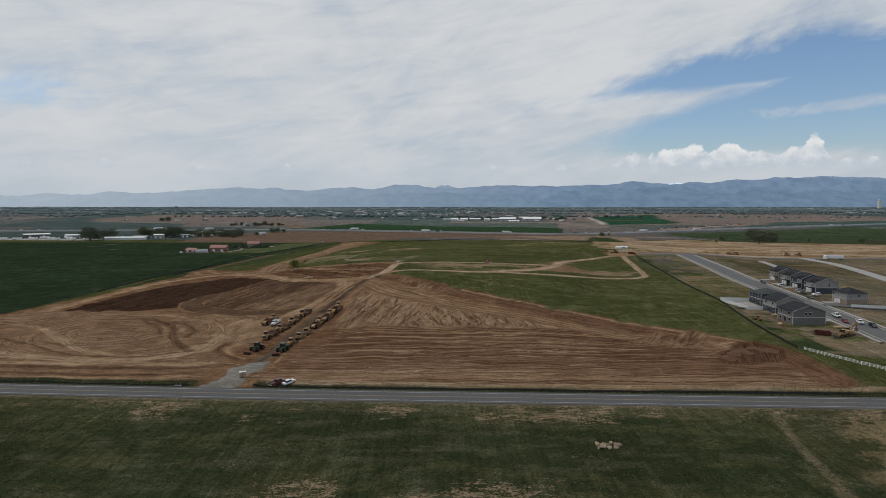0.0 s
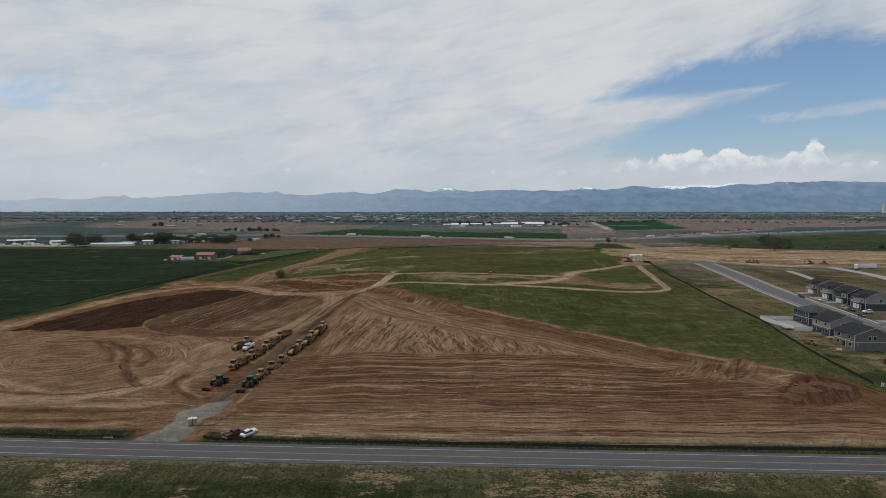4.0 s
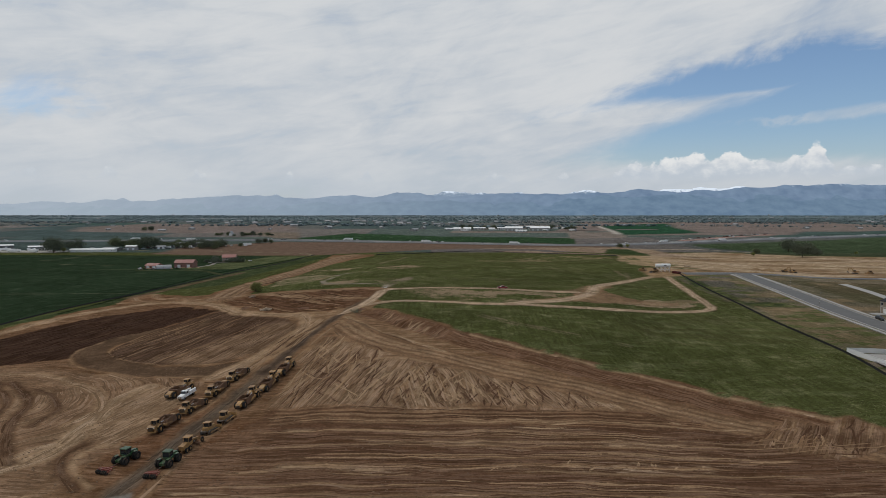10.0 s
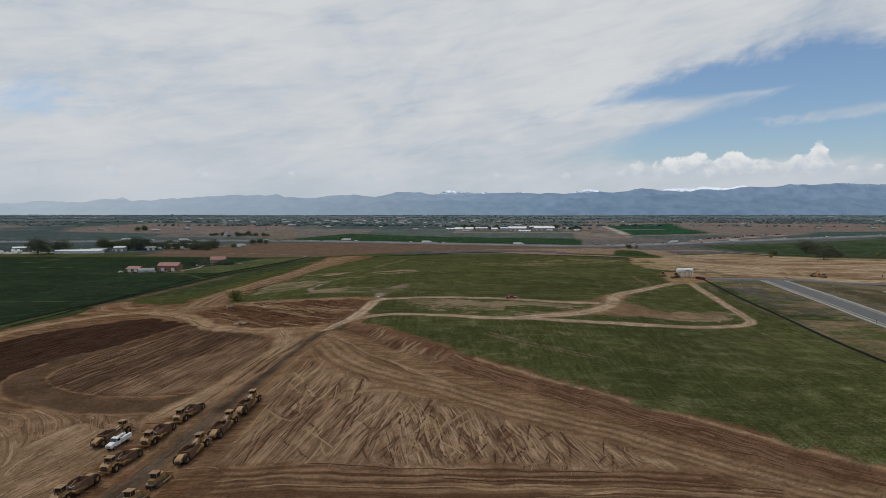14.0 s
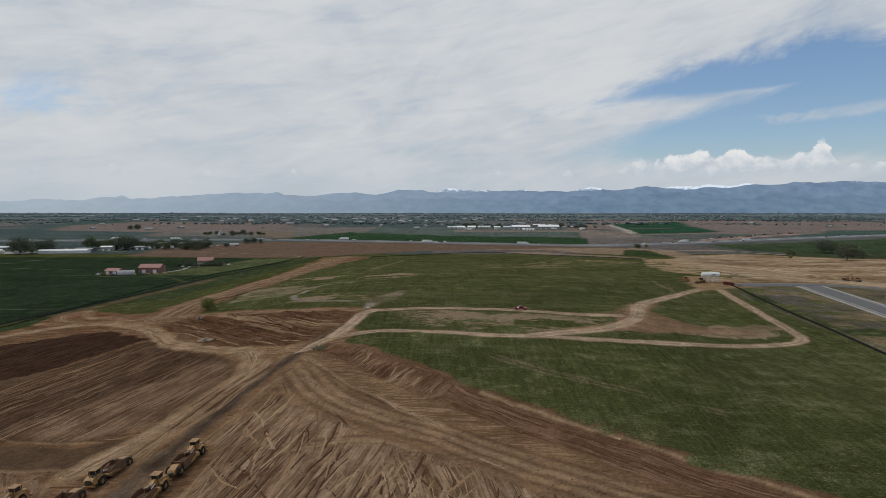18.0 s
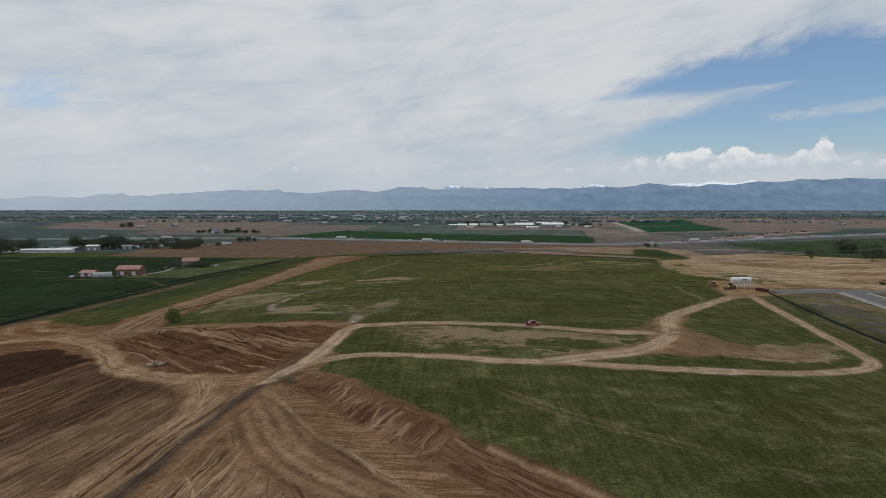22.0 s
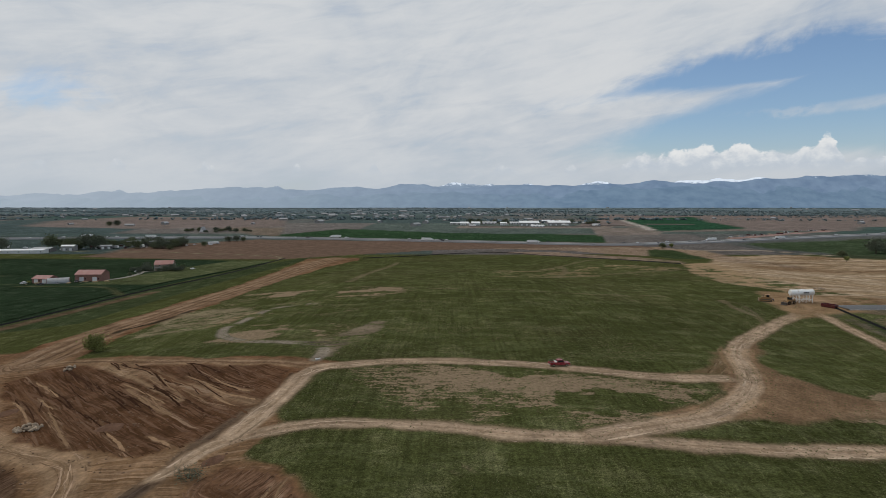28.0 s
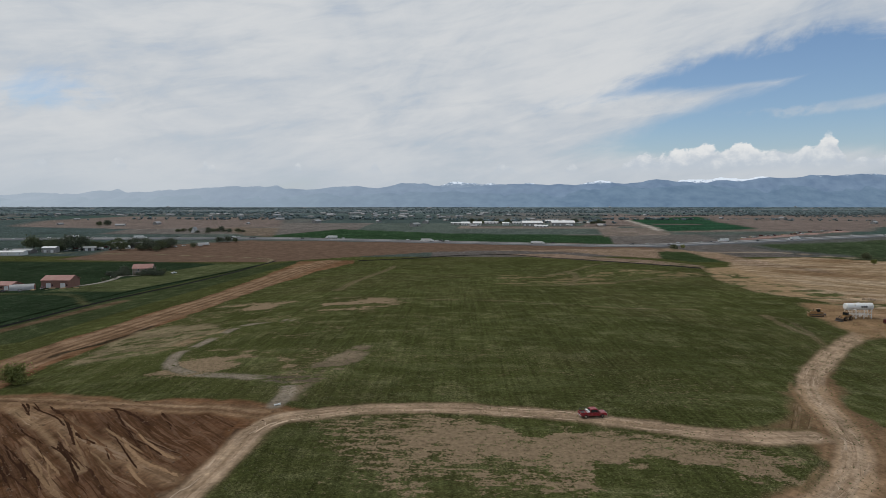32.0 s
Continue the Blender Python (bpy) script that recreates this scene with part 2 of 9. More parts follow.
DIRT = [(-260, 196), (-190, 197), (-120, 193), (-78, 190), (-62, 190), (0, 190), (80, 187), (126, 186), (124, 206), (132, 226), (114, 246), (97, 266), (74, 287), (40, 310), (15, 331),
        (-8, 355), (-22, 371), (-33, 377), (-32, 390), (-31, 420), (-28, 433), (-35, 438), (-46, 441), (-61, 445), (-78, 452), (-98, 461), (-117, 468), (-121, 496), (-116, 520), (-111, 552), (-112, 616), (-110, 712),
        (-112, 822), (-94, 924), (-100, 950), (-154, 940), (-150, 858), (-136, 677), (-139, 609), (-141, 560), (-147, 520), (-154, 486), (-180, 500), (-196, 512), (-206, 502), (-200, 474), (-212, 440), (-220, 370), (-240, 300)]
HOLLOW = [(-120, 460), (-98, 456), (-78, 447), (-46, 436), (-36, 428), (-36, 410), (-38, 398), (-43, 386), (-54, 381), (-66, 388), (-82, 394), (-100, 414), (-112, 430), (-126, 446)]

# ---------------------------------------------------------------- ground sheet


def axis(lo, hi, fine_lo, fine_hi, step, grow):
    mid = list(np.arange(fine_lo, fine_hi + 1e-6, step))
    up, s = [], step
    while (up or mid)[-1] < hi:
        s = min(s * grow, 90)
        up.append((up or mid)[-1] + s)
    dn, s = [], step
    while (dn[-1] if dn else mid[0]) > lo:
        s = min(s * grow, 90)
        dn.append((dn[-1] if dn else mid[0]) - s)
    return np.array(dn[::-1] + mid + up)


# colours of the covers, as albedo
C_GREEN, C_CROP, C_DRYGRASS = (0.086, 0.095, 0.033), (0.030, 0.050, 0.027), (0.13, 0.115, 0.055)
C_DIRT, C_TAN, C_RED, C_DARK = (0.185, 0.112, 0.066), (0.30, 0.205, 0.125), (0.165, 0.082, 0.046), (0.060, 0.036, 0.026)
C_GRAVEL, C_GREY, C_PLOUGH, C_OCHRE = (0.26, 0.25, 0.24), (0.105, 0.09, 0.08), (0.165, 0.118, 0.094), (0.36, 0.27, 0.175)


STRIPS = []     # lines, widths and tones of the strips of turned soil


def build_ground():
    xs = axis(-6200, 6200, -190, 142, 0.62, 1.04)
    ys = axis(-400, 5600, 188, 450, 0.62, 1.016)
    X, Y = [a.ravel() for a in np.meshgrid(xs, ys)]
    n = X.size
    col = np.empty((n, 3))
    flow = np.zeros((n, 3))
    grass, dry = np.ones(n), np.full(n, 0.05)
    wx = X + 5 * (vnoise(X, Y, 11, 5) - 0.5) + 1.8 * (vnoise(X, Y, 3, 6) - 0.5)
    wy = Y + 5 * (vnoise(X, Y, 11, 7) - 0.5) + 1.8 * (vnoise(X, Y, 3, 8) - 0.5)
    col[:] = C_GREEN

    def lay(mask, c, g=None, sel=slice(None)):
        m = mask[:, None]
        col[sel] = col[sel] * (1 - m) + np.array(c) * m
        if g is not None:
            grass[sel] = grass[sel] * (1 - mask) + g * mask

    def box_of(pts, pad):
        px, py = [p[0] for p in pts], [p[1] for p in pts]
        i0, i1 = np.searchsorted(xs, (min(px) - pad, max(px) + pad))
        j0, j1 = np.searchsorted(ys, (min(py) - pad, max(py) + pad))
        return (np.arange(j0, j1)[:, None] * len(xs) + np.arange(i0, i1)).ravel()

    def lay_dry(pts, amount, soft):
        """Bare soil that shows between the plants, 0 to 1."""
        sel = box_of(pts, soft * 2 + 8)
        m = S(inside(wx[sel], wy[sel], pts), -soft, soft)
        patch = 0.5 * vnoise(X[sel], Y[sel] * 1.5, 17, 26) + 0.3 * vnoise(X[sel], Y[sel] * 1.5, 6, 27) + 0.2 * vnoise(X[sel], Y[sel], 2.4, 28)
        dry[sel] = dry[sel] * (1 - m) + amount * m * (0.35 + 1.15 * S(patch, 0.38, 0.62))

    def area(pts, c, g=None, soft=1.5, straight=False, amount=1.0, streak=None):
        sel = box_of(pts, soft * 2 + 8)
        d = inside(X[sel], Y[sel], pts) if straight else inside(wx[sel], wy[sel], pts)
        m = S(d, -soft, soft) * amount
        lay(m, c, g, sel)
        if streak:
            ang, amp = radians(streak[0]), streak[1]
            h = sel[m > 0.5]
            flow[h, 0] = X[h] * -math.sin(ang) + Y[h] * math.cos(ang)
            flow[h, 1] = X[h] * math.cos(ang) + Y[h] * math.sin(ang)
            if len(streak) > 2:
                flow[h, 0] += streak[2] * (vnoise(X[h], Y[h], 34, 71) - 0.5) + streak[2] * 0.4 * (vnoise(X[h], Y[h], 13, 72) - 0.5)
            flow[h, 2] = amp

    def track(pts, width, c, g=None, soft=0.8, amount=1.0, amp=0.75, ragged=1.6):
        sel = box_of(pts, width + 8)
        d, cr, al = seg_dist(X[sel], Y[sel], pts)
        d = d + ragged * ((vnoise(X[sel], Y[sel], 6, 9) - 0.5) + 0.55 * (vnoise(X[sel], Y[sel], 2.2, 10) - 0.5))
        m = (1 - S(d, width / 2 - soft, width / 2 + soft)) * amount
        lay(m, c, g, sel)
        h = m > 0.45
        flow[sel[h], 0], flow[sel[h], 1], flow[sel[h], 2] = cr[h], al[h], amp

    # far country: patchwork of fields, haze already mixed into their bluish tones
    far = Y > 1000
    cell = np.floor(X[far] / 420 + 0.35 * np.floor(Y[far] / 330)).astype(int) * 31 + np.floor(Y[far] / 330).astype(int) * 57
    pick = LATTICE[cell % 256, (cell * 7) % 256]
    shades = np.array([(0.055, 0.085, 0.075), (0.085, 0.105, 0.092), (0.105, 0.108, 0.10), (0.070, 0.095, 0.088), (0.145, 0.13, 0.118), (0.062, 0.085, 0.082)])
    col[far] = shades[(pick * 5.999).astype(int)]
    # blue-grey haze painted over the base colour, stronger with distance
    far_haze = S(Y, 2100, 3200) * 0.75
    lay(far_haze, (0.135, 0.168, 0.180))
    for pts, c in FIELDS:
        area(pts, c, 0.2 if c in (C_OCHRE, C_PLOUGH) else 0.8, soft=2.0, straight=True)

    # earthworks beyond the water tower
    k = np.nonzero((X > 150) & (X < 640) & (Y > 535) & (Y < 1010))[0]
    om = S(inside(wx[k], wy[k], FIELDS[6][0]), -1, 3)
    lay(om * S(vnoise(X[k], Y[k] * 2.2, 60, 61), 0.45, 0.75) * 0.8, (0.22, 0.145, 0.085), None, k)
    lay(om * S(vnoise(X[k], Y[k] * 3, 35, 62), 0.5, 0.7) * 0.8, (0.46, 0.37, 0.27), None, k)
    h = k[om > 0.5]
    flow[h, 0], flow[h, 1], flow[h, 2] = Y[h] * 0.5 + X[h] * 0.12, X[h], 0.9
    # lots between the field and the new street
    k = np.nonzero((X > 136) & (X < 420) & (Y > 200) & (Y < 555))[0]
    lm = S(inside(X[k], Y[k], FIELDS[7][0]), 0, 2)
    lay(lm * S(vnoise(X[k], Y[k] * 0.6, 22, 63), 0.5, 0.72) * 0.28, (0.062, 0.078, 0.034), 1, k)
    lay(lm * S(vnoise(X[k], Y[k], 13, 64), 0.58, 0.8) * 0.7, (0.24, 0.185, 0.12), 0.2, k)
    # meadow in front of the road
    area([(-900, -600), (900, -600), (900, road_mid(900) - 5), (120, 169), (0, 174), (-130, 182), (-400, 205), (-900, 260)], (0.047, 0.057, 0.026), 1, soft=1.0)
    k = (Y < 176) & (Y > 60)
    lay(S(vnoise(X[k], Y[k], 26, 11), 0.62, 0.8) * 0.3, C_DRYGRASS, 0.9, np.nonzero(k)[0])
    lay(S(vnoise(X[k], Y[k] * 3, 8, 12), 0.66, 0.8) * 0.3, (0.16, 0.15, 0.09), 0.9, np.nonzero(k)[0])
    # hill field: thinner, drier spots
    k = np.nonzero((Y > 230) & (Y < 1000) & (X > -120) & (X < 200))[0]
    lay(S(vnoise(X[k], Y[k], 40, 13), 0.55, 0.85) * 0.25, C_DRYGRASS, 0.9, k)

    # dirt of the building site
    def shift(pts, off):
        res = []
        for i, p in enumerate(pts):
            a, b = pts[max(i - 1, 0)], pts[min(i + 1, len(pts) - 1)]
            ln = math.hypot(b[0] - a[0], b[1] - a[1]) + 1e-6
            res.append((p[0] - (b[1] - a[1]) / ln * off, p[1] + (b[0] - a[0]) / ln * off))
        return res

    rt = random.Random(77)

    def stripes(n, pts, angle, spread, length, width, tones, amount=0.7, amp=0.5, bend=0.02):
        """Straight strips of turned soil strewn over a polygon, near one heading."""
        px, py = [p[0] for p in pts], [p[1] for p in pts]
        for i in range(n):
            for tries in range(30):
                x0, y0 = rt.uniform(min(px), max(px)), rt.uniform(min(py), max(py))
                a, ln = radians(angle + rt.gauss(0, spread)), rt.uniform(*length)
                ends = [(x0 + math.cos(a) * ln * f, y0 + math.sin(a) * ln * f) for f in (-0.5, 0.5)]
                if inside(np.array([e[0] for e in ends]), np.array([e[1] for e in ends]), pts).min() > 0:
                    break
            else:
                continue
            w = ln * rt.uniform(-bend, bend)
            line, wide, tone = curve([ends[0], (x0 - math.sin(a) * w, y0 + math.cos(a) * w), ends[1]], 4), rt.uniform(*width), rt.choice(tones)
            track(line, wide * 1.5, tone, 0, soft=0.5, amount=amount * 0.5, amp=amp, ragged=0.35)
            STRIPS.append((line, wide * 0.8, tuple(c * 1.06 - b * 0.06 for c, b in zip(tone, (0.20, 0.13, 0.083)))))

    PALE, TANNED, MID, DEEP, WET = (0.36, 0.265, 0.18), (0.30, 0.21, 0.138), (0.22, 0.145, 0.092), (0.105, 0.063, 0.042), (0.062, 0.046, 0.038)
    area(DIRT, C_DIRT, 0, soft=0.9, streak=(-2, 0.8))
    k = box_of(DIRT, 4)
    dm = S(inside(wx[k], wy[k], DIRT), -1, 1.5)
    lay(dm * S(vnoise(X[k], Y[k], 34, 14), 0.45, 0.8) * 0.55, C_TAN, None, k)
    lay(dm * S(vnoise(X[k], Y[k], 22, 15), 0.5, 0.8) * 0.5, C_RED, None, k)
    # flat bench beside the road, combed from side to side
    bench = [(-60, 191), (128, 186), (133, 208), (126, 236), (100, 250), (72, 266), (-46, 269), (-60, 240)]
    area(bench, (0.170, 0.102, 0.064), 0, soft=1.2, streak=(-1.5, 0.85))
    area([(-40, 222), (60, 217), (105, 220), (112, 236), (90, 254), (40, 261), (-44, 262)], (0.132, 0.077, 0.049), 0, soft=4, amount=0.8, streak=(-1.5, 0.85))
    area([(-58, 191), (132, 187), (132, 203), (60, 207), (-58, 213)], (0.27, 0.185, 0.12), 0, soft=4, amount=0.6, streak=(-2.0, 0.7))
    area([(-30, 205), (30, 203), (40, 213), (-20, 218)], (0.27, 0.185, 0.12), 0, soft=5, amount=0.5, streak=(-2.0, 0.7))
    stripes(150, bench, -1.5, 0.6, (18, 110), (0.35, 1.0), (DEEP, (0.12, 0.07, 0.045), MID, TANNED), 0.6, 0.7, 0.004)
    stripes(60, bench, -1.5, 1.5, (3, 12), (0.8, 1.7), (PALE, TANNED), 0.7, 0.4)
    stripes(16, [(10, 231), (60, 231), (60, 237), (10, 237)], 60, 20, (1.5, 3.5), (1.4, 2.4), (PALE,), 0.7, 0.3)
    stripes(10, [(-40, 205), (0, 205), (0, 213), (-40, 213)], 40, 30, (2, 5), (1.5, 3.0), (PALE,), 0.6, 0.3)
    for i, y0 in enumerate((256.0, 258.4, 260.6, 263.0, 265.6)):
        track(curve([(-50, y0 + 2.6), (-20, y0 + 0.6), (20, y0), (72 - 4 * i, y0)]), 0.9, DEEP, 0, soft=0.5, amount=0.85, amp=0.3, ragged=0.4)
        track(curve([(-46, y0 + 3.5), (-20, y0 + 1.7), (20, y0 + 1.1), (66 - 4 * i, y0 + 1.1)]), 0.8, TANNED, 0, soft=0.5, amount=0.6, amp=0.3, ragged=0.4)
    # criss-cross strips dumped between the bench and the lane
    lane = curve([(118, 226), (100, 246), (76, 263), (50, 280), (33, 290), (22, 296), (10, 304), (0, 312), (-8, 316), (-21, 324), (-32, 335), (-42, 354)])
    fanned = [(-50, 270), (-20, 266), (66, 267), (48, 277), (30, 286), (10, 298), (-8, 309), (-24, 319), (-38, 338), (-48, 340)]
    area(fanned, (0.255, 0.172, 0.112), 0, soft=1.5, streak=(78, 1.0, 1.5))
    area([(-16, 267), (62, 267), (30, 285), (8, 298), (-10, 306)], (0.25, 0.168, 0.108), 0, soft=3, amount=0.6, streak=(102, 1.0, 2))
    left_f, right_f = [(-50, 270), (-12, 268), (-14, 310), (-38, 338), (-48, 338)], [(-18, 267), (64, 267), (46, 277), (10, 297), (-14, 310)]
    stripes(95, left_f, 79, 8, (8, 28), (0.4, 1.2), (DEEP, PALE, TANNED, MID, DEEP), 0.75, 0.6, 0.05)
    stripes(22, left_f, 120, 14, (5, 16), (0.6, 1.3), (DEEP, PALE), 0.7, 0.5, 0.08)
    stripes(75, right_f, 72, 10, (4, 13), (0.5, 1.4), (DEEP, PALE, TANNED, DEEP), 0.8, 0.6, 0.05)
    stripes(50, right_f, 112, 14, (4, 12), (0.5, 1.3), (DEEP, PALE, TANNED), 0.8, 0.6, 0.05)
    track(curve([(-36, 306), (-24, 310), (-14, 311), (-5, 307), (2, 301)]), 0.7, DEEP, 0, soft=0.4, amount=0.8, ragged=0.3)
    track(curve([(-34, 304), (-23, 308), (-13, 309), (-5, 305)]), 0.6, PALE, 0, soft=0.4, amount=0.7, ragged=0.3)
    # bank face and the haul lane under it
    face = shift(BANK, 5.0)
    track(face, 11, (0.150, 0.088, 0.056), 0, soft=1.6, amount=0.9, amp=0.75)
    track(lane, 14, (0.235, 0.155, 0.099), 0, soft=2.2, amount=0.9, amp=0.9)
    for off, w, c in ((-6, 1.2, DEEP), (-4.2, 1.4, TANNED), (-2.4, 0.9, DEEP), (-0.8, 1.6, PALE), (1.2, 0.9, DEEP), (2.6, 1.6, TANNED), (4.6, 1.2, DEEP), (6.2, 1.5, MID)):
        track([p for p in shift(lane, off) if p[0] < 104 + 3 * off], w, c, 0, soft=0.7, amount=0.6, amp=0.6, ragged=0.8)
    up = [p for p in BANK if 10 < p[0] < 122]
    track(shift(up, 0.6), 1.1, (0.34, 0.245, 0.165), 0, soft=0.5, amount=0.85, amp=0.3, ragged=0.7)
    track(shift(up, -0.7), 1.2, (0.15, 0.088, 0.055), 0.2, soft=0.6, amount=0.7, amp=0.3, ragged=0.9)
    rill_end = [(-36, 374), (-22, 370), (-12, 357), (4, 340), (-4, 333), (-16, 345), (-30, 362)]
    area(rill_end, (0.165, 0.096, 0.06), 0, soft=1.5, streak=(62, 1.0, 3))
    stripes(40, rill_end, 60, 14, (3, 9), (0.4, 0.8), (TANNED, DEEP, PALE), 0.75, 0.4, 0.12)
    for pts, w, c in (([(-43, 366), (-35, 354), (-28, 344), (-21, 338), (-14, 331), (0, 318)], 2.2, PALE), ([(-44, 361), (-39, 348), (-32, 339), (-25, 332), (-10, 320)], 1.6, TANNED), ([(-41, 362), (-33, 350), (-25, 340), (-12, 327)], 1.0, DEEP)):
        track(curve(pts), w, c, 0, soft=0.7, amount=0.8, ragged=0.6)
    # two patches of spoil at the bench's far corner
    spoil = [(73, 247), (85, 257), (94, 262), (102, 257), (110, 258), (111, 248), (95, 238), (86, 241)]
    area(spoil, (0.20, 0.128, 0.082), 0, soft=1.5, streak=(52, 0.9))
    stripes(44, spoil, 52, 9, (4, 12), (0.6, 1.3), (DEEP, DEEP, TANNED, MID), 0.85, 0.5, 0.08)
    heap = [(101, 218), (104, 231), (114, 238), (125, 237), (131, 229), (127, 219), (114, 216)]
    area(heap, (0.088, 0.048, 0.032), 0, soft=2.0, amount=0.9, streak=(70, 0.7, 4))
    stripes(18, heap, 75, 14, (3, 8), (0.6, 1.2), ((0.05, 0.028, 0.02), (0.16, 0.095, 0.06)), 0.8, 0.4, 0.1)
    # turning loops on the wide part of the site
    turn = [(-242, 202), (-160, 198), (-82, 195), (-77, 300), (-96, 309), (-130, 318), (-170, 326), (-206, 330), (-225, 360)]
    area(turn, (0.225, 0.148, 0.096), 0, soft=2.5, streak=(-6, 0.8))
    k = box_of(turn, 0)
    dx, dy = X[k] + 148, (Y[k] - 276) * 1.1
    rad = np.hypot(dx, dy) + 16 * (vnoise(X[k], Y[k], 38, 73) - 0.5) + 3 * (vnoise(X[k], Y[k], 12, 76) - 0.5)
    ring = (inside(X[k], Y[k], turn) > 1) & (rad < 66) & (rad > 6)
    flow[k[ring], 0], flow[k[ring], 1], flow[k[ring], 2] = rad[ring], (np.arctan2(dy, dx) * rad)[ring], 0.55
    band = S(vnoise(rad, rad * 0, 4.2, 74), 0.35, 0.7) * ring
    broke = S(vnoise(X[k], Y[k], 15, 77), 0.3, 0.65)
    lay(band * 0.28 * broke, PALE, None, k)
    lay(S(vnoise(rad, rad * 0, 3.1, 75), 0.55, 0.8) * ring * 0.32 * broke, DEEP, None, k)
    for pts, w, c in (([(-200, 240), (-168, 232), (-142, 226), (-122, 223), (-106, 227), (-96, 240), (-96, 259), (-100, 281), (-97, 297)], 6.5, PALE), ([(-205, 292), (-186, 280), (-168, 262), (-144, 240), (-120, 231), (-105, 235), (-98, 249)], 4.5, PALE),
                      ([(-205, 268), (-170, 248), (-145, 233), (-118, 228), (-102, 236)], 2.0, DEEP), ([(-180, 318), (-160, 316), (-140, 312), (-116, 297), (-102, 279), (-102, 262)], 4.0, TANNED),
                      ([(-172, 305), (-150, 303), (-128, 293), (-114, 277), (-112, 262)], 2.5, DEEP), ([(-146, 304), (-128, 285), (-119, 265), (-110, 250), (-100, 237)], 3.6, DEEP), ([(-150, 302), (-134, 284), (-126, 268)], 2.6, DEEP),
                      ([(-87, 253), (-91, 245), (-87, 235), (-77, 224)], 2.6, DEEP), ([(-84, 250), (-87, 243), (-83, 234), (-74, 225)], 1.2, PALE)):
        track(curve(pts), w, c, 0, soft=0.9, amount=0.75, amp=0.8, ragged=0.8)
    for y0, w, c in ((219, 4.5, PALE), (213.5, 3.2, DEEP), (209, 3.0, MID), (205.5, 2.6, DEEP), (201.5, 2.2, TANNED)):
        track(curve([(-232, y0 + 12), (-180, y0 + 4), (-130, y0), (-100, y0 - 1.5), (-86, y0 + 0.5)]), w, c, 0, soft=0.9, amount=0.8, amp=0.7, ragged=0.9)
    area([(-94, 258), (-99, 289), (-92, 299), (-85, 305), (-79, 280), (-78, 256), (-84, 246)], (0.30, 0.21, 0.138), 0, soft=2.5, amount=0.8, streak=(76, 0.6))
    # dark topsoil lobe, its brown rim, and the strips sloping down from it
    sown = [(-206, 326), (-202, 374), (-195, 405), (-181, 434), (-150, 446), (-119, 424), (-135, 390), (-146, 374), (-144, 340), (-170, 327)]
    area(sown, (0.055, 0.033, 0.024), 0, soft=1.2, streak=(72, 0.45))
    stripes(26, sown, 72, 3, (14, 50), (0.5, 1.0), ((0.10, 0.064, 0.044), (0.04, 0.024, 0.018)), 0.7, 0.4, 0.02)
    comb = [(-137, 333), (-141, 372), (-130, 398), (-117, 424), (-97, 398), (-80, 384), (-66, 370), (-61, 350), (-66, 334), (-80, 322), (-97, 320), (-118, 327)]
    area(comb, (0.098, 0.062, 0.042), 0, soft=1.5, streak=(70, 0.9))
    area([(-112, 332), (-94, 321), (-78, 322), (-66, 334), (-61, 350), (-66, 370), (-76, 374), (-96, 350)], (0.22, 0.148, 0.096), 0, soft=5, amount=0.8, streak=(70, 0.9))
    stripes(85, comb, 69, 2.5, (10, 44), (0.35, 0.9), (TANNED, DEEP, MID, (0.07, 0.043, 0.03), (0.09, 0.055, 0.037)), 0.5, 0.5, 0.01)
    track(curve([(-118, 392), (-134, 382), (-144, 372), (-146, 352), (-136, 334), (-116, 321), (-96, 313), (-82, 311), (-76, 314)]), 11.5, (0.112, 0.076, 0.052), 0, soft=0.9, amp=0.15, ragged=0.8)
    track(curve([(-124, 384), (-136, 374), (-139, 352), (-130, 338), (-112, 327), (-95, 321), (-80, 319)]), 0.9, TANNED, 0, soft=0.5, amount=0.8, amp=0.3, ragged=0.6)
    track(curve([(-150, 366), (-152, 350), (-142, 330), (-120, 316), (-98, 307), (-80, 306)]), 1.2, TANNED, 0, soft=0.6, amount=0.6, amp=0.3, ragged=0.7)
    # pale running track round the lobe
    loop = curve([(-216, 330), (-213, 360), (-211, 387), (-207, 422), (-195, 453), (-170, 467), (-149, 459), (-128, 440), (-109, 414), (-97, 401), (-81, 391), (-69, 384), (-62, 374), (-59, 362), (-60, 350), (-64, 336), (-70, 318), (-78, 304)])
    track(loop, 8, (0.31, 0.22, 0.147), 0, soft=1.2, amount=0.95, amp=0.6)
    for off in (-2.4, 0.2, 2.2):
        track(shift(loop, off), 0.8, PALE if off else MID, 0, soft=0.5, amount=0.6, amp=0.4, ragged=0.5)
    track(curve([(-170, 467), (-188, 478), (-199, 490), (-206, 505), (-196, 510), (-184, 490), (-160, 478)]), 5, (0.28, 0.195, 0.13), 0, soft=1.5, amount=0.85)
    between = [(-72, 306), (-66, 306), (-49, 358), (-54, 372), (-60, 360), (-66, 330)]
    area(between, (0.235, 0.158, 0.1), 0, soft=2, amount=0.9, streak=(76, 1.0))
    stripes(24, between, 76, 3, (8, 26), (0.5, 1.1), (PALE, DEEP, TANNED), 0.7, 0.4, 0.02)
    # dug ground above the junction
    area(HOLLOW, (0.124, 0.070, 0.042), 0, soft=1.2, streak=(-46, 0.7))
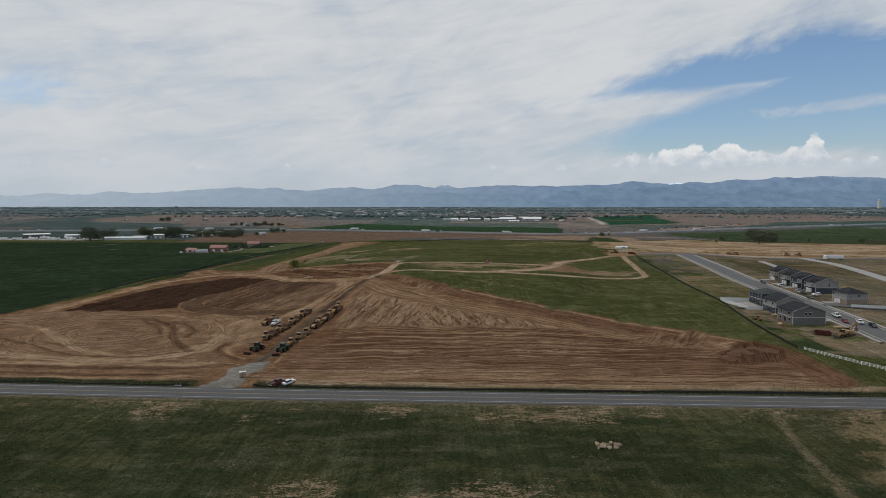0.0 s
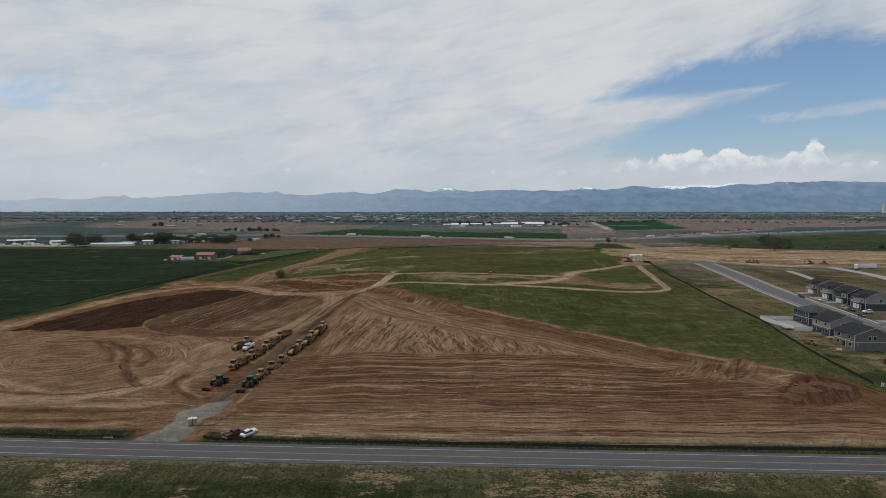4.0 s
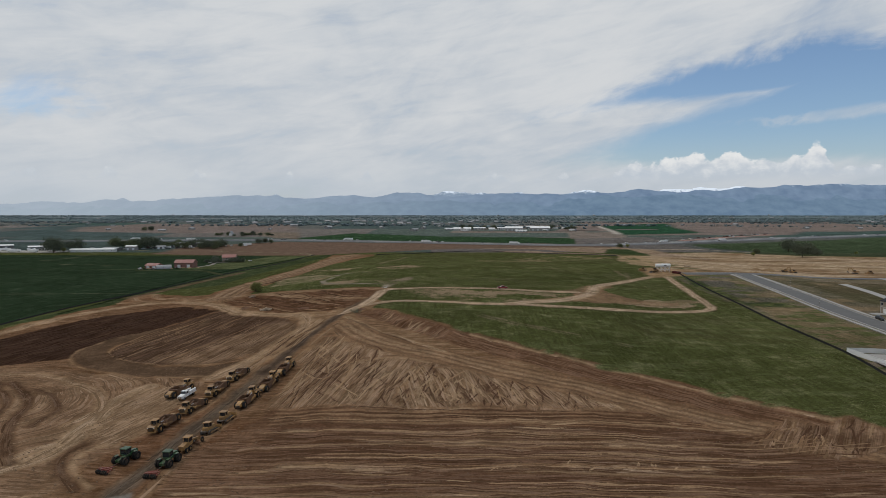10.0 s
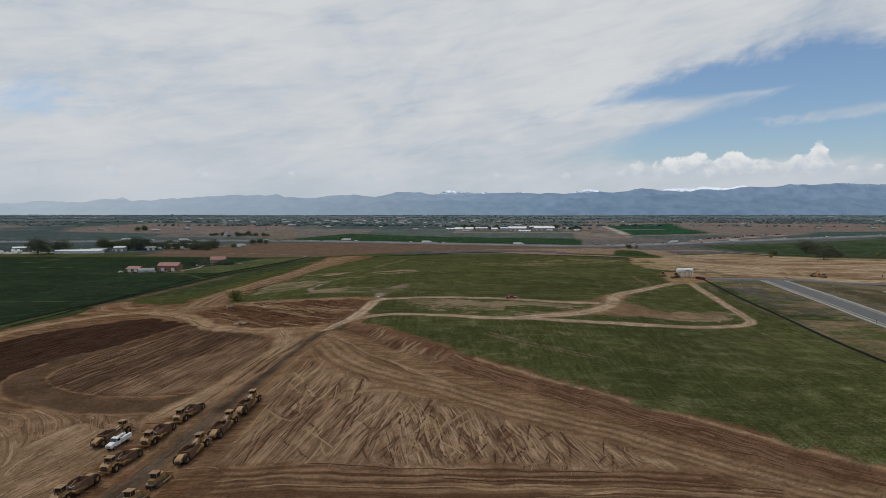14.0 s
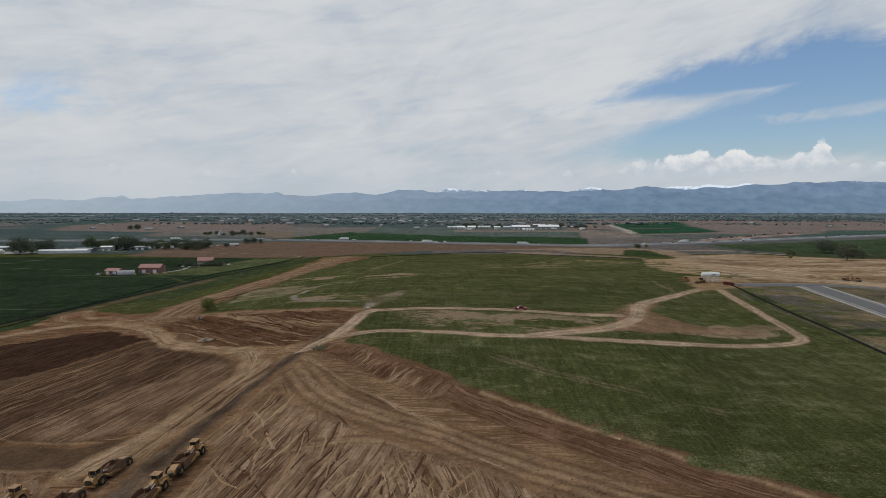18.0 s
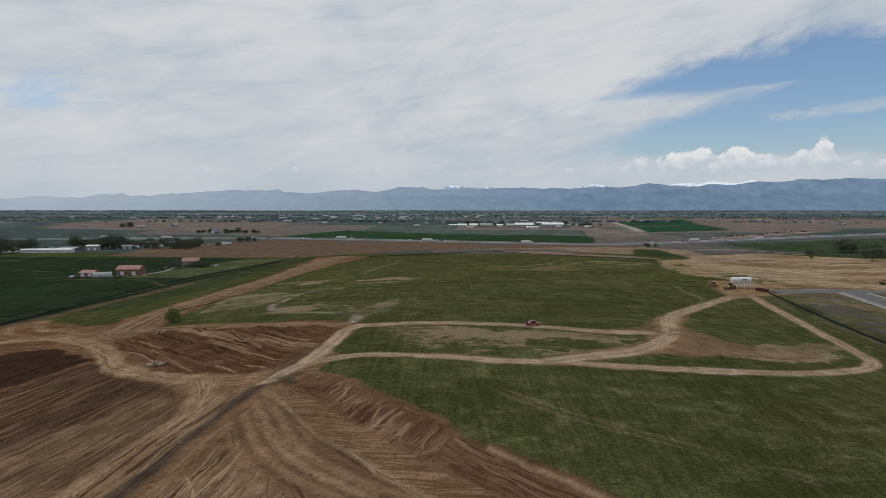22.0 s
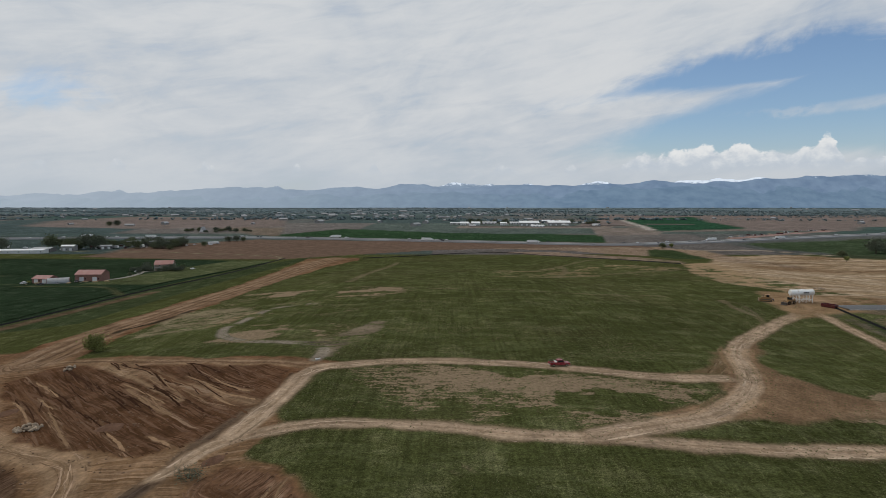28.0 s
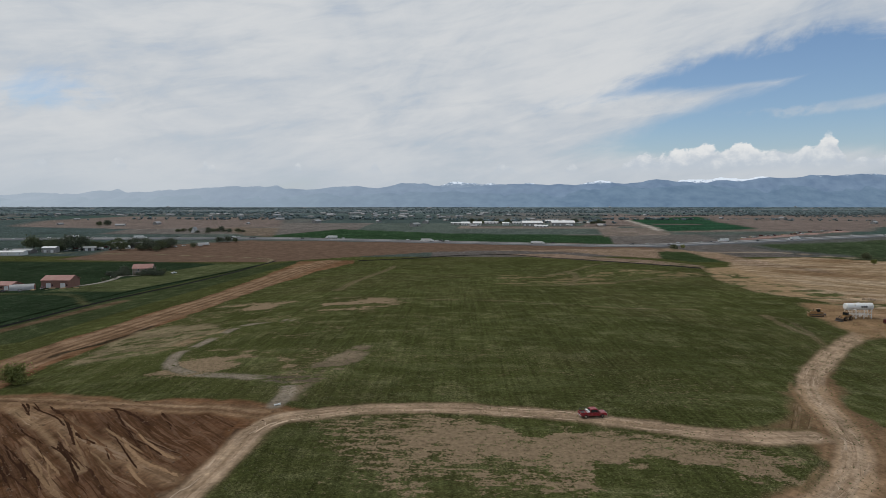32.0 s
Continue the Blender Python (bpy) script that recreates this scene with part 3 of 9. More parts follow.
    stripes(70, HOLLOW, -46, 4, (8, 34), (0.45, 1.3), (TANNED, (0.06, 0.035, 0.024), (0.15, 0.09, 0.056), (0.06, 0.035, 0.024)), 0.75, 0.4, 0.03)
    track(curve([(-112, 461), (-90, 446), (-72, 432), (-57, 420), (-40, 405)]), 3.4, (0.28, 0.195, 0.13), 0, soft=1.0, amount=0.85, amp=0.5, ragged=0.9)
    track(curve([(-100, 452), (-84, 438), (-70, 424), (-60, 414)]), 1.6, PALE, 0, soft=0.7, amount=0.7, amp=0.4, ragged=0.8)
    top_way = curve([(-200, 474), (-172, 470), (-150, 470), (-118, 464), (-98, 457), (-78, 448), (-61, 441), (-46, 437), (-33, 433)])
    track(top_way, 6.5, (0.255, 0.172, 0.11), 0, soft=1.2, amount=0.9, amp=0.8)
    for off, c in ((-2.4, TANNED), (-1.0, DEEP), (0.6, PALE), (2.2, (0.16, 0.095, 0.06))):
        track(shift(top_way, off), 0.8, c, 0, soft=0.5, amount=0.65, amp=0.4, ragged=0.6)
    # cleared strip running off past the farm
    strip = curve([(-134, 470), (-135, 510), (-128, 555), (-125, 610), (-124, 690), (-131, 830), (-124, 940)])
    track(strip, 24, (0.245, 0.17, 0.115), 0, soft=2.5, amount=0.9)
    for off, w, c in ((8, 2.5, (0.30, 0.215, 0.15)), (4, 1.3, (0.13, 0.08, 0.052)), (1.5, 2.0, (0.31, 0.225, 0.155)), (-2, 1.2, DEEP), (-4.5, 2.0, TANNED), (-7, 1.5, DEEP)):
        track(shift(strip, off), w, c, 0, soft=0.9, amount=0.65, amp=0.5, ragged=1.0)
    track(curve([(-127, 508), (-121, 520), (-117, 534), (-116, 553)]), 3.0, (0.040, 0.036, 0.024), 0.7, soft=1.0, amount=0.9)
    # grey haul road and its gravel mouth
    track([p for p in HAUL if p[1] < 402], 5.6, (0.145, 0.112, 0.086), 0, soft=1.2, amount=0.8, amp=0.6)
    track([(p[0] + 0.4, p[1]) for p in HAUL if 296 < p[1] < 398], 3.0, WET, 0, soft=1.2, amount=0.75, amp=0.5)
    track([p for p in HAUL if p[1] < 300], 2.2, (0.10, 0.085, 0.072), 0, soft=0.9, amount=0.7, amp=0.4)
    track([(p[0] + 6, p[1]) for p in HAUL if p[1] < 350], 2.5, TANNED, 0, soft=1.2, amount=0.6)
    track([(p[0] - 5.5, p[1]) for p in HAUL if 262 < p[1] < 350], 2.0, TANNED, 0, soft=1.2, amount=0.6)
    track(curve([(-41, 384), (-39, 395), (-37, 406), (-36, 414), (-36, 424)]), 1.5, WET, 0, soft=0.6, amount=0.9, amp=0.3, ragged=0.5)
    area([(-76, 187), (-66, 187), (-65, 203), (-62, 212), (-65, 223), (-70, 220), (-75, 209)], (0.235, 0.235, 0.23), 0, soft=0.9, streak=(80, 0.2))
    # worn ground inside the old loop drive
    lay_dry([(-122, 470), (-118, 560), (-108, 605), (-30, 598), (-8, 584), (-14, 520), (-26, 440), (-60, 446)], 0.30, 10)
    lay_dry([(-105, 597), (-59, 592), (-20, 588), (-8, 582), (-18, 556), (-53, 558), (-72, 556)], 0.80, 5)
    lay_dry([(-76, 468), (-70, 500), (-40, 478), (-36, 464), (-56, 464)], 0.70, 5)
    lay_dry([(-38, 440), (-118, 466), (-100, 474), (-60, 458), (-36, 452)], 0.0, 4)
    area([(-114, 489), (-113, 500), (-115, 520), (-116, 541), (-106, 548), (-91, 543), (-80, 528), (-80, 506), (-88, 497), (-101, 492)], (0.27, 0.228, 0.155), 0.1, soft=2, amount=0.85, streak=(75, 0.35))
    area([(-87, 496), (-85, 509), (-81, 522), (-76, 528), (-76, 516), (-80, 500)], (0.33, 0.255, 0.175), 0, soft=1.5, amount=0.85)
    area([(-34, 438), (-35, 452), (-38, 459), (-33, 465), (-29, 478), (-23, 489), (-18, 494), (-17, 484), (-22, 468), (-27, 457), (-30, 448), (-30, 439)], (0.235, 0.195, 0.15), 0.1, soft=1.2, amount=0.9)
    track(curve([(-33, 437), (-33, 448), (-38, 456), (-50, 461), (-63, 466), (-73, 476), (-78, 491), (-76, 503), (-75, 516), (-73, 529), (-66, 535), (-56, 537)]), 3.6, (0.27, 0.245, 0.21), 0, soft=0.7, amp=0.2, ragged=0.5)
    area([(-35, 452), (-40, 459), (-33, 464), (-28, 460), (-28, 454)], (0.10, 0.085, 0.07), 0, soft=1.2, amount=0.8)
    # pale strips in the crop land
    track(curve([(-420, 515), (-300, 515), (-250, 517), (-212, 520)]), 1.3, (0.13, 0.135, 0.085), 0.8, soft=0.7, amount=0.8)
    track(curve([(-216, 440), (-212, 498), (-212, 577), (-207, 705), (-192, 797), (-180, 915)]), 2.6, (0.012, 0.018, 0.010), 1, soft=0.8)
    track(curve([(-207, 498), (-200, 530), (-196, 574), (-192, 612), (-187, 660)]), 7, (0.16, 0.11, 0.075), 0.2, soft=2.5, amount=0.85)
    track(curve([(-440, 773), (-395, 764), (-355, 755)]), 2.0, (0.20, 0.20, 0.12), 0.8, soft=1, amount=0.9)
    track(curve([(-479, 832), (-477, 869), (-507, 989)]), 3.0, (0.16, 0.16, 0.10), 0.8, soft=1.5, amount=0.8)
    track(curve([(-520, 1052), (-423, 1036), (-334, 1022), (-205, 975), (-181, 918)]), 3.0, (0.26, 0.24, 0.15), 0.8, soft=1.5, amount=0.9)
    track(curve([(-700, 700), (-420, 705), (-300, 700)]), 3, (0.07, 0.09, 0.045), 0.8, soft=1.5, amount=0.8)
    track(curve([(-300, 692), (-240, 690), (-203, 650)]), 3, (0.12, 0.12, 0.06), 0.8, soft=1.5, amount=0.8)
    def broken(pts, c, g, size, thr, seed, soft=4, squash=1.6):
        sel = box_of(pts, 12)
        m = S(inside(wx[sel], wy[sel], pts), -soft, soft) * S(-inside(wx[sel], wy[sel], DIRT), 0, 2)
        nz = 0.5 * vnoise(X[sel], Y[sel] * squash, size, seed) + 0.32 * vnoise(X[sel], Y[sel] * squash, size / 3.2, seed + 1) + 0.18 * vnoise(X[sel], Y[sel] * squash, size / 8, seed + 2)
        lay(m * S(nz, thr - 0.025, thr + 0.03), c, g, sel)

    broken([(30, 660), (40, 770), (140, 760), (180, 730), (120, 670)], (0.22, 0.18, 0.10), 0.5, 18, 0.55, 89)
    broken([(-120, 240), (200, 240), (200, 900), (-120, 900)], (0.112, 0.122, 0.048), 0.95, 12, 0.58, 91, 2, 3.0)
    broken([(-200, 60), (220, 60), (220, 168), (-200, 182)], (0.075, 0.078, 0.036), 0.9, 16, 0.60, 93, 2, 3.0)
    broken([(90, 120), (130, 110), (135, 168), (112, 172)], (0.20, 0.165, 0.10), 0.3, 9, 0.45, 95, 5)
    # thin stand between the two field tracks, and thin spots elsewhere
    lay_dry([(-26, 400), (-26, 428), (-6, 433), (16, 431), (36, 425), (62, 418), (66, 410), (56, 402), (40, 390), (0, 395)], 0.44, 4)
    lay_dry([(6, 413), (32, 406), (52, 402), (58, 408), (40, 418), (12, 426), (-2, 428), (-4, 418)], 0.62, 4)
    lay_dry([(-32, 400), (-34, 424), (-20, 426), (-10, 404), (-24, 394)], 0.12, 4)
    lay_dry([(20, 440), (60, 436), (76, 446), (92, 480), (80, 520), (30, 500)], 0.24, 12)
    lay_dry([(-30, 430), (30, 440), (110, 500), (130, 560), (60, 600), (-20, 590)], 0.20, 14)
    lay_dry([(60, 300), (130, 260), (140, 330), (120, 380), (60, 370)], 0.17, 16)
    lay_dry([(-200, 158), (200, 156), (200, 172), (0, 175), (-200, 186)], 0.42, 6)
    lay_dry([(-120, 110), (40, 110), (40, 150), (-120, 156)], 0.18, 14)
    lay_dry([(-40, 100), (20, 100), (18, 128), (-34, 130)], 0.42, 10)
    # field tracks
    tr, ed = (0.41, 0.32, 0.24), (0.22, 0.15, 0.098)
    hub = [(100, 476), (86, 450), (77, 436), (73, 424), (66, 413), (58, 404), (46, 396), (58, 395), (72, 397), (92, 402), (110, 409), (124, 416), (126, 424), (108, 419), (100, 423), (93, 432), (92, 446), (98, 460), (106, 474)]
    area(hub, (0.225, 0.15, 0.10), 0, soft=1.5, amount=0.9, streak=(58, 0.2, 3))
    area([(90, 403), (112, 424), (128, 431), (139, 426), (126, 413), (108, 407)], (0.29, 0.215, 0.148), 0.1, soft=2.5, amount=0.6)
    lay_dry([(88, 400), (112, 428), (130, 434), (142, 426), (128, 410), (108, 402)], 0.8, 3)
    area([(76, 428), (82, 440), (86, 452), (80, 452), (72, 436), (66, 428), (58, 426)], ed, 0, soft=2.0, amount=0.8, streak=(58, 0.5))
    low = curve([(-46, 374), (-39, 385), (-31, 388), (-20, 391), (-8, 391), (4, 390), (18, 387), (32, 386), (45, 384), (66, 384), (82, 387), (98, 391), (120, 397), (134, 405), (139, 421), (148, 480), (157, 540)])
    high = curve([(-38, 388), (-36, 396), (-34, 408), (-33, 422), (-30, 429), (-24, 432), (-15, 435), (-4, 436), (6, 436), (16, 434), (28, 432), (38, 428), (48, 424), (60, 422), (72, 424)])
    spur = curve([(32, 387), (46, 393), (57, 398), (66, 406), (73, 415), (78, 424), (83, 438), (88, 453), (99, 472), (115, 492), (130, 509), (146, 524)])
    for pts, w in ((low, 4.4), (high, 5.6), (spur, 6.2)):
        track(pts, w + 1.6, ed, 0.2, soft=1.0, amount=0.5, amp=0.4)
        track(pts, w, tr, 0, soft=0.8, amp=0.5, ragged=0.9)
        for off in (-0.8, 0.8):
            track(shift(pts, off), 0.6, (0.47, 0.375, 0.285), 0, soft=0.4, amount=0.7, amp=0.3, ragged=0.4)
        track(pts, 0.6, ed, 0.1, soft=0.4, amount=0.5, amp=0.3, ragged=0.5)
    for off in (-4, -2.2, 2.4, 4.4):
        track([p for p in shift(spur, off) if 396 < p[1] < 462], 0.9, rt.choice((PALE, ed, TANNED)), 0, soft=0.6, amount=0.7, amp=0.4, ragged=0.8)
    track(curve([(128, 554), (126, 533), (127, 521), (125, 511), (121, 503)]), 3, (0.2, 0.165, 0.1), 0.5, soft=1.0, amount=0.7)
    track(curve([(128, 554), (132, 546), (130, 530), (126, 514)]), 1.6, (0.2, 0.165, 0.1), 0.5, soft=0.8, amount=0.6)
    area([(142, 518), (176, 528), (190, 560), (165, 590), (146, 552)], (0.29, 0.205, 0.13), 0, soft=3)
    for pts, w in (([(-53, 597), (-40, 596), (-22, 588), (4, 585), (30, 581), (53, 570), (75, 562), (110, 566)], 2.0), ([(40, 655), (69, 659), (92, 671), (136, 700), (183, 721)], 4.0), ([(68, 745), (98, 785), (120, 820), (142, 850)], 5.0), ([(69, 660), (80, 690), (90, 740), (92, 780)], 5.0),
                   ([(4, 372), (15, 361), (25, 351), (34, 344), (47, 337), (70, 326)], 0.9), ([(6, 374), (17, 363), (27, 353), (36, 346), (49, 339), (72, 328)], 0.9), ([(-57, 634), (-56, 730), (-50, 881)], 5.0)):
        track(curve(pts), w, (0.19, 0.16, 0.095), 0.5, soft=w * 0.35, amount=0.65)
    # road verges
    sel = np.nonzero((Y > 150) & (Y < 320) & (np.abs(X) < 900))[0]
    rd = Y[sel] - road_mid(X[sel])
    lay(S(rd, 4.6, 6) * (1 - S(rd, 12, 14)) * S(np.abs(X[sel] + 70), 8, 11), (0.052, 0.060, 0.028), 1, sel)
    lay(S(rd, 11, 12) * (1 - S(rd, 14, 15.5)) * S(X[sel], -60, -54), (0.30, 0.235, 0.16), 0.1, sel)
    track(curve([(95, 178), (93, 172), (87, 147), (83, 128), (78, 100), (70, 60)]), 2.6, (0.24, 0.195, 0.13), 0.4, soft=1.0, amount=0.6, amp=0.3)
    lay(S(-rd, 4.8, 5.5) * (1 - S(-rd, 6.8, 8.5)), (0.17, 0.15, 0.105), 0.5, sel)
    lay(S(-rd, 6, 8) * (1 - S(-rd, 12, 18)) * 0.55, (0.135, 0.125, 0.068), 0.8, sel)

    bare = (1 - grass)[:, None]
    # cover lightened past y 900 to stand in for haze
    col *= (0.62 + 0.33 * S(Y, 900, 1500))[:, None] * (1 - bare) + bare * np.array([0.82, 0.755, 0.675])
    Z = terrain(X, Y) + relief(X, Y)
    Z += grass * 0.12 * (vnoise(X, Y, 2.1, 20) - 0.5) * (np.abs(X) < 400) * (Y < 700)
    nx, ny = len(xs), len(ys)
    G = flow.reshape(ny, nx, 3)
    jump = np.zeros((ny, nx), bool)
    for k in (0, 1):
        jx, jy = np.abs(np.diff(G[:, :, k], axis=1)) > 4, np.abs(np.diff(G[:, :, k], axis=0)) > 4
        jump[:, 1:] |= jx
        jump[:, :-1] |= jx
        jump[1:] |= jy
        jump[:-1] |= jy
    G[:, :, 2][jump & (np.abs(X.reshape(ny, nx)) < 260) & (Y.reshape(ny, nx) < 520)] = 0
    i = (np.arange(ny - 1)[:, None] * nx + np.arange(nx - 1)).ravel()
    faces = np.stack([i, i + 1, i + nx + 1, i + nx], 1)
    me = bpy.data.meshes.new("ground")
    me.vertices.add(n), me.loops.add(faces.size), me.polygons.add(len(faces))
    me.vertices.foreach_set("co", np.stack([X, Y, Z], 1).astype(np.float32).ravel())
    me.loops.foreach_set("vertex_index", faces.astype(np.int32).ravel())
    me.polygons.foreach_set("loop_start", np.arange(0, faces.size, 4, dtype=np.int32))
    me.polygons.foreach_set("use_smooth", np.ones(len(faces), bool))
    me.update(calc_edges=True)
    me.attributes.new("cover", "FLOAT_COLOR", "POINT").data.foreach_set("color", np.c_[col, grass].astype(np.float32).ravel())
    me.attributes.new("dry", "FLOAT", "POINT").data.foreach_set("value", (dry * (np.abs(X) < 420) * (Y < 1000)).astype(np.float32))
    me.attributes.new("flow", "FLOAT_VECTOR", "POINT").data.foreach_set("vector", flow.astype(np.float32).ravel())
    me.materials.append(ground_material())
    ob = tagged(new("ground", me), "graded brown dirt site, green fields and far farmland", "ground", kind="structure")
    return ob, xs, ys, col.reshape(ny, nx, 3), G, grass.reshape(ny, nx), Z.reshape(ny, nx)


def ground_material():
    k = Nodes("ground")
    pos = k.add("NewGeometry").outputs["Position"]
    cov = k.add("Attribute")
    cov.attribute_name = "cover"
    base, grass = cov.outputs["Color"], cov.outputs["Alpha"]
    fl = k.add("Attribute")
    fl.attribute_name = "flow"
    sp = k.add("SeparateXYZ", Vector=fl.outputs["Vector"])
    u, v, amp = sp.outputs
    # streaks left by blades and tyres: broken strokes of three sizes
    def strokes(scale, stretch, shift, detail, rough):
        c = k.add("CombineXYZ", X=u, Y=k.math("MULTIPLY", v, stretch), Z=shift).outputs[0]
        return k.noise(c, scale, detail, rough, 0.1)

    s1, s2, s3 = strokes(0.55, 0.035, 0.0, 5, 0.66), strokes(1.7, 0.03, 7.0, 5, 0.7), strokes(3.6, 0.03, 3.0, 3, 0.7)
    streak = k.math("ADD", k.math("ADD", k.math("MULTIPLY", s1, 0.36), k.math("MULTIPLY", s2, 0.38)), k.math("MULTIPLY", s3, 0.26))
    n1, n2, n3 = k.noise(pos, 0.02, 5, 0.6), k.noise(pos, 0.13, 6, 0.62), k.noise(pos, 1.1, 5, 0.65)
    n4 = k.noise(pos, 4.0, 3, 0.6)
    # soil: moist dark furrows and dry pale crests, ridge shading painted in too
    crisp = k.ramp(k.math("ADD", k.math("MULTIPLY", streak, 0.85), k.math("MULTIPLY", n2, 0.15)), 0.45, 0.55)
    wide = k.ramp(n2, 0.36, 0.64, 0.80, 1.22)
    dark_v = k.math("MULTIPLY", wide, k.ramp(n3, 0.3, 0.7, 0.46, 0.76))
    pale_v = k.math("MULTIPLY", wide, k.ramp(n3, 0.3, 0.7, 1.0, 1.68))
    fur = k.mix(crisp, k.add("HueSaturation", Value=dark_v, Saturation=1.08, Color=base).outputs[0], k.add("HueSaturation", Value=pale_v, Saturation=0.88, Color=base).outputs[0])
    flat = k.add("HueSaturation", Value=k.math("MULTIPLY", wide, k.ramp(n3, 0.25, 0.75, 0.65, 1.35)), Color=base).outputs[0]
    soil = k.mix(k.math("MULTIPLY", amp, 0.85, clamp=True), flat, fur)
    # grass: dark tufts, dry stalks, wide drifts
    g_v = k.math("ADD", k.ramp(n1, 0.3, 0.7, 0.8, 1.2), k.math("MULTIPLY", k.math("SUBTRACT", n3, 0.5), 1.3))
    g_v = k.math("ADD", g_v, k.math("MULTIPLY", k.math("SUBTRACT", n4, 0.5), 1.4))
    n5 = k.noise(pos, 2.2, 4, 0.7)
    g_v = k.math("MULTIPLY", k.math("MAXIMUM", g_v, 0.3), k.ramp(n5, 0.40, 0.60, 0.84, 1.16))
    green = k.add("HueSaturation", Value=g_v, Color=base).outputs[0]
    dry = k.ramp(k.math("ADD", k.math("MULTIPLY", n2, 0.6), k.math("MULTIPLY", n4, 0.4)), 0.52, 0.60, 0.0, 0.8)
    green = k.mix(dry, green, k.add("HueSaturation", Hue=0.475, Saturation=0.85, Value=1.75, Color=green).outputs[0])
    # bare soil between the plants, in crisp flecks
    da = k.add("Attribute")
    da.attribute_name = "dry"
    lie = k.add("Mapping", Vector=pos)
    lie.inputs["Scale"].default_value = (0.45, 1.2, 1.0)
    fleck = k.math("ADD", k.math("MULTIPLY", k.noise(lie.outputs[0], 0.6, 6, 0.74), 0.6), k.math("MULTIPLY", k.noise(pos, 1.7, 4, 0.7), 0.4))
    bare_m = k.ramp(k.math("SUBTRACT", k.math("ADD", fleck, k.math("MULTIPLY", da.outputs["Fac"], 0.26)), 0.655), -0.012, 0.03)
    rows = k.add("Mapping", Vector=pos)
    rows.inputs["Scale"].default_value = (1.0, 0.03, 1.0)
    green = k.add("HueSaturation", Value=k.math("MULTIPLY", k.ramp(k.noise(rows.outputs[0], 0.9, 4, 0.65), 0.38, 0.62, 0.82, 1.18), k.ramp(k.noise(lie.outputs[0], 1.4, 3, 0.7), 0.38, 0.62, 0.86, 1.14)), Color=green).outputs[0]
    straw = k.add("HueSaturation", Value=k.ramp(n3, 0.3, 0.7, 0.65, 1.3), Color=(0.235, 0.172, 0.112, 1)).outputs[0]
    green = k.mix(k.math("MULTIPLY", bare_m, k.ramp(da.outputs["Fac"], 0.0, 0.5, 0.45, 0.95)), green, straw)
    # ragged edge where the plants stop
    edge = k.ramp(k.math("ADD", grass, k.math("MULTIPLY", k.math("SUBTRACT", fleck, 0.5), 1.5)), 0.38, 0.62)
    k.put(k.b, "Base Color", k.mix(edge, soil, green))
    k.b.inputs["Roughness"].default_value = 0.95
    k.b.inputs["Specular IOR Level"].default_value = 0.0
    h = k.math("ADD", k.math("MULTIPLY", n3, 0.5), k.math("MULTIPLY", k.math("MULTIPLY", streak, amp), 1.1))
    h = k.math("ADD", h, k.math("MULTIPLY", n4, 0.25))
    k.bump(h, 0.9, 0.7)
    return k.m


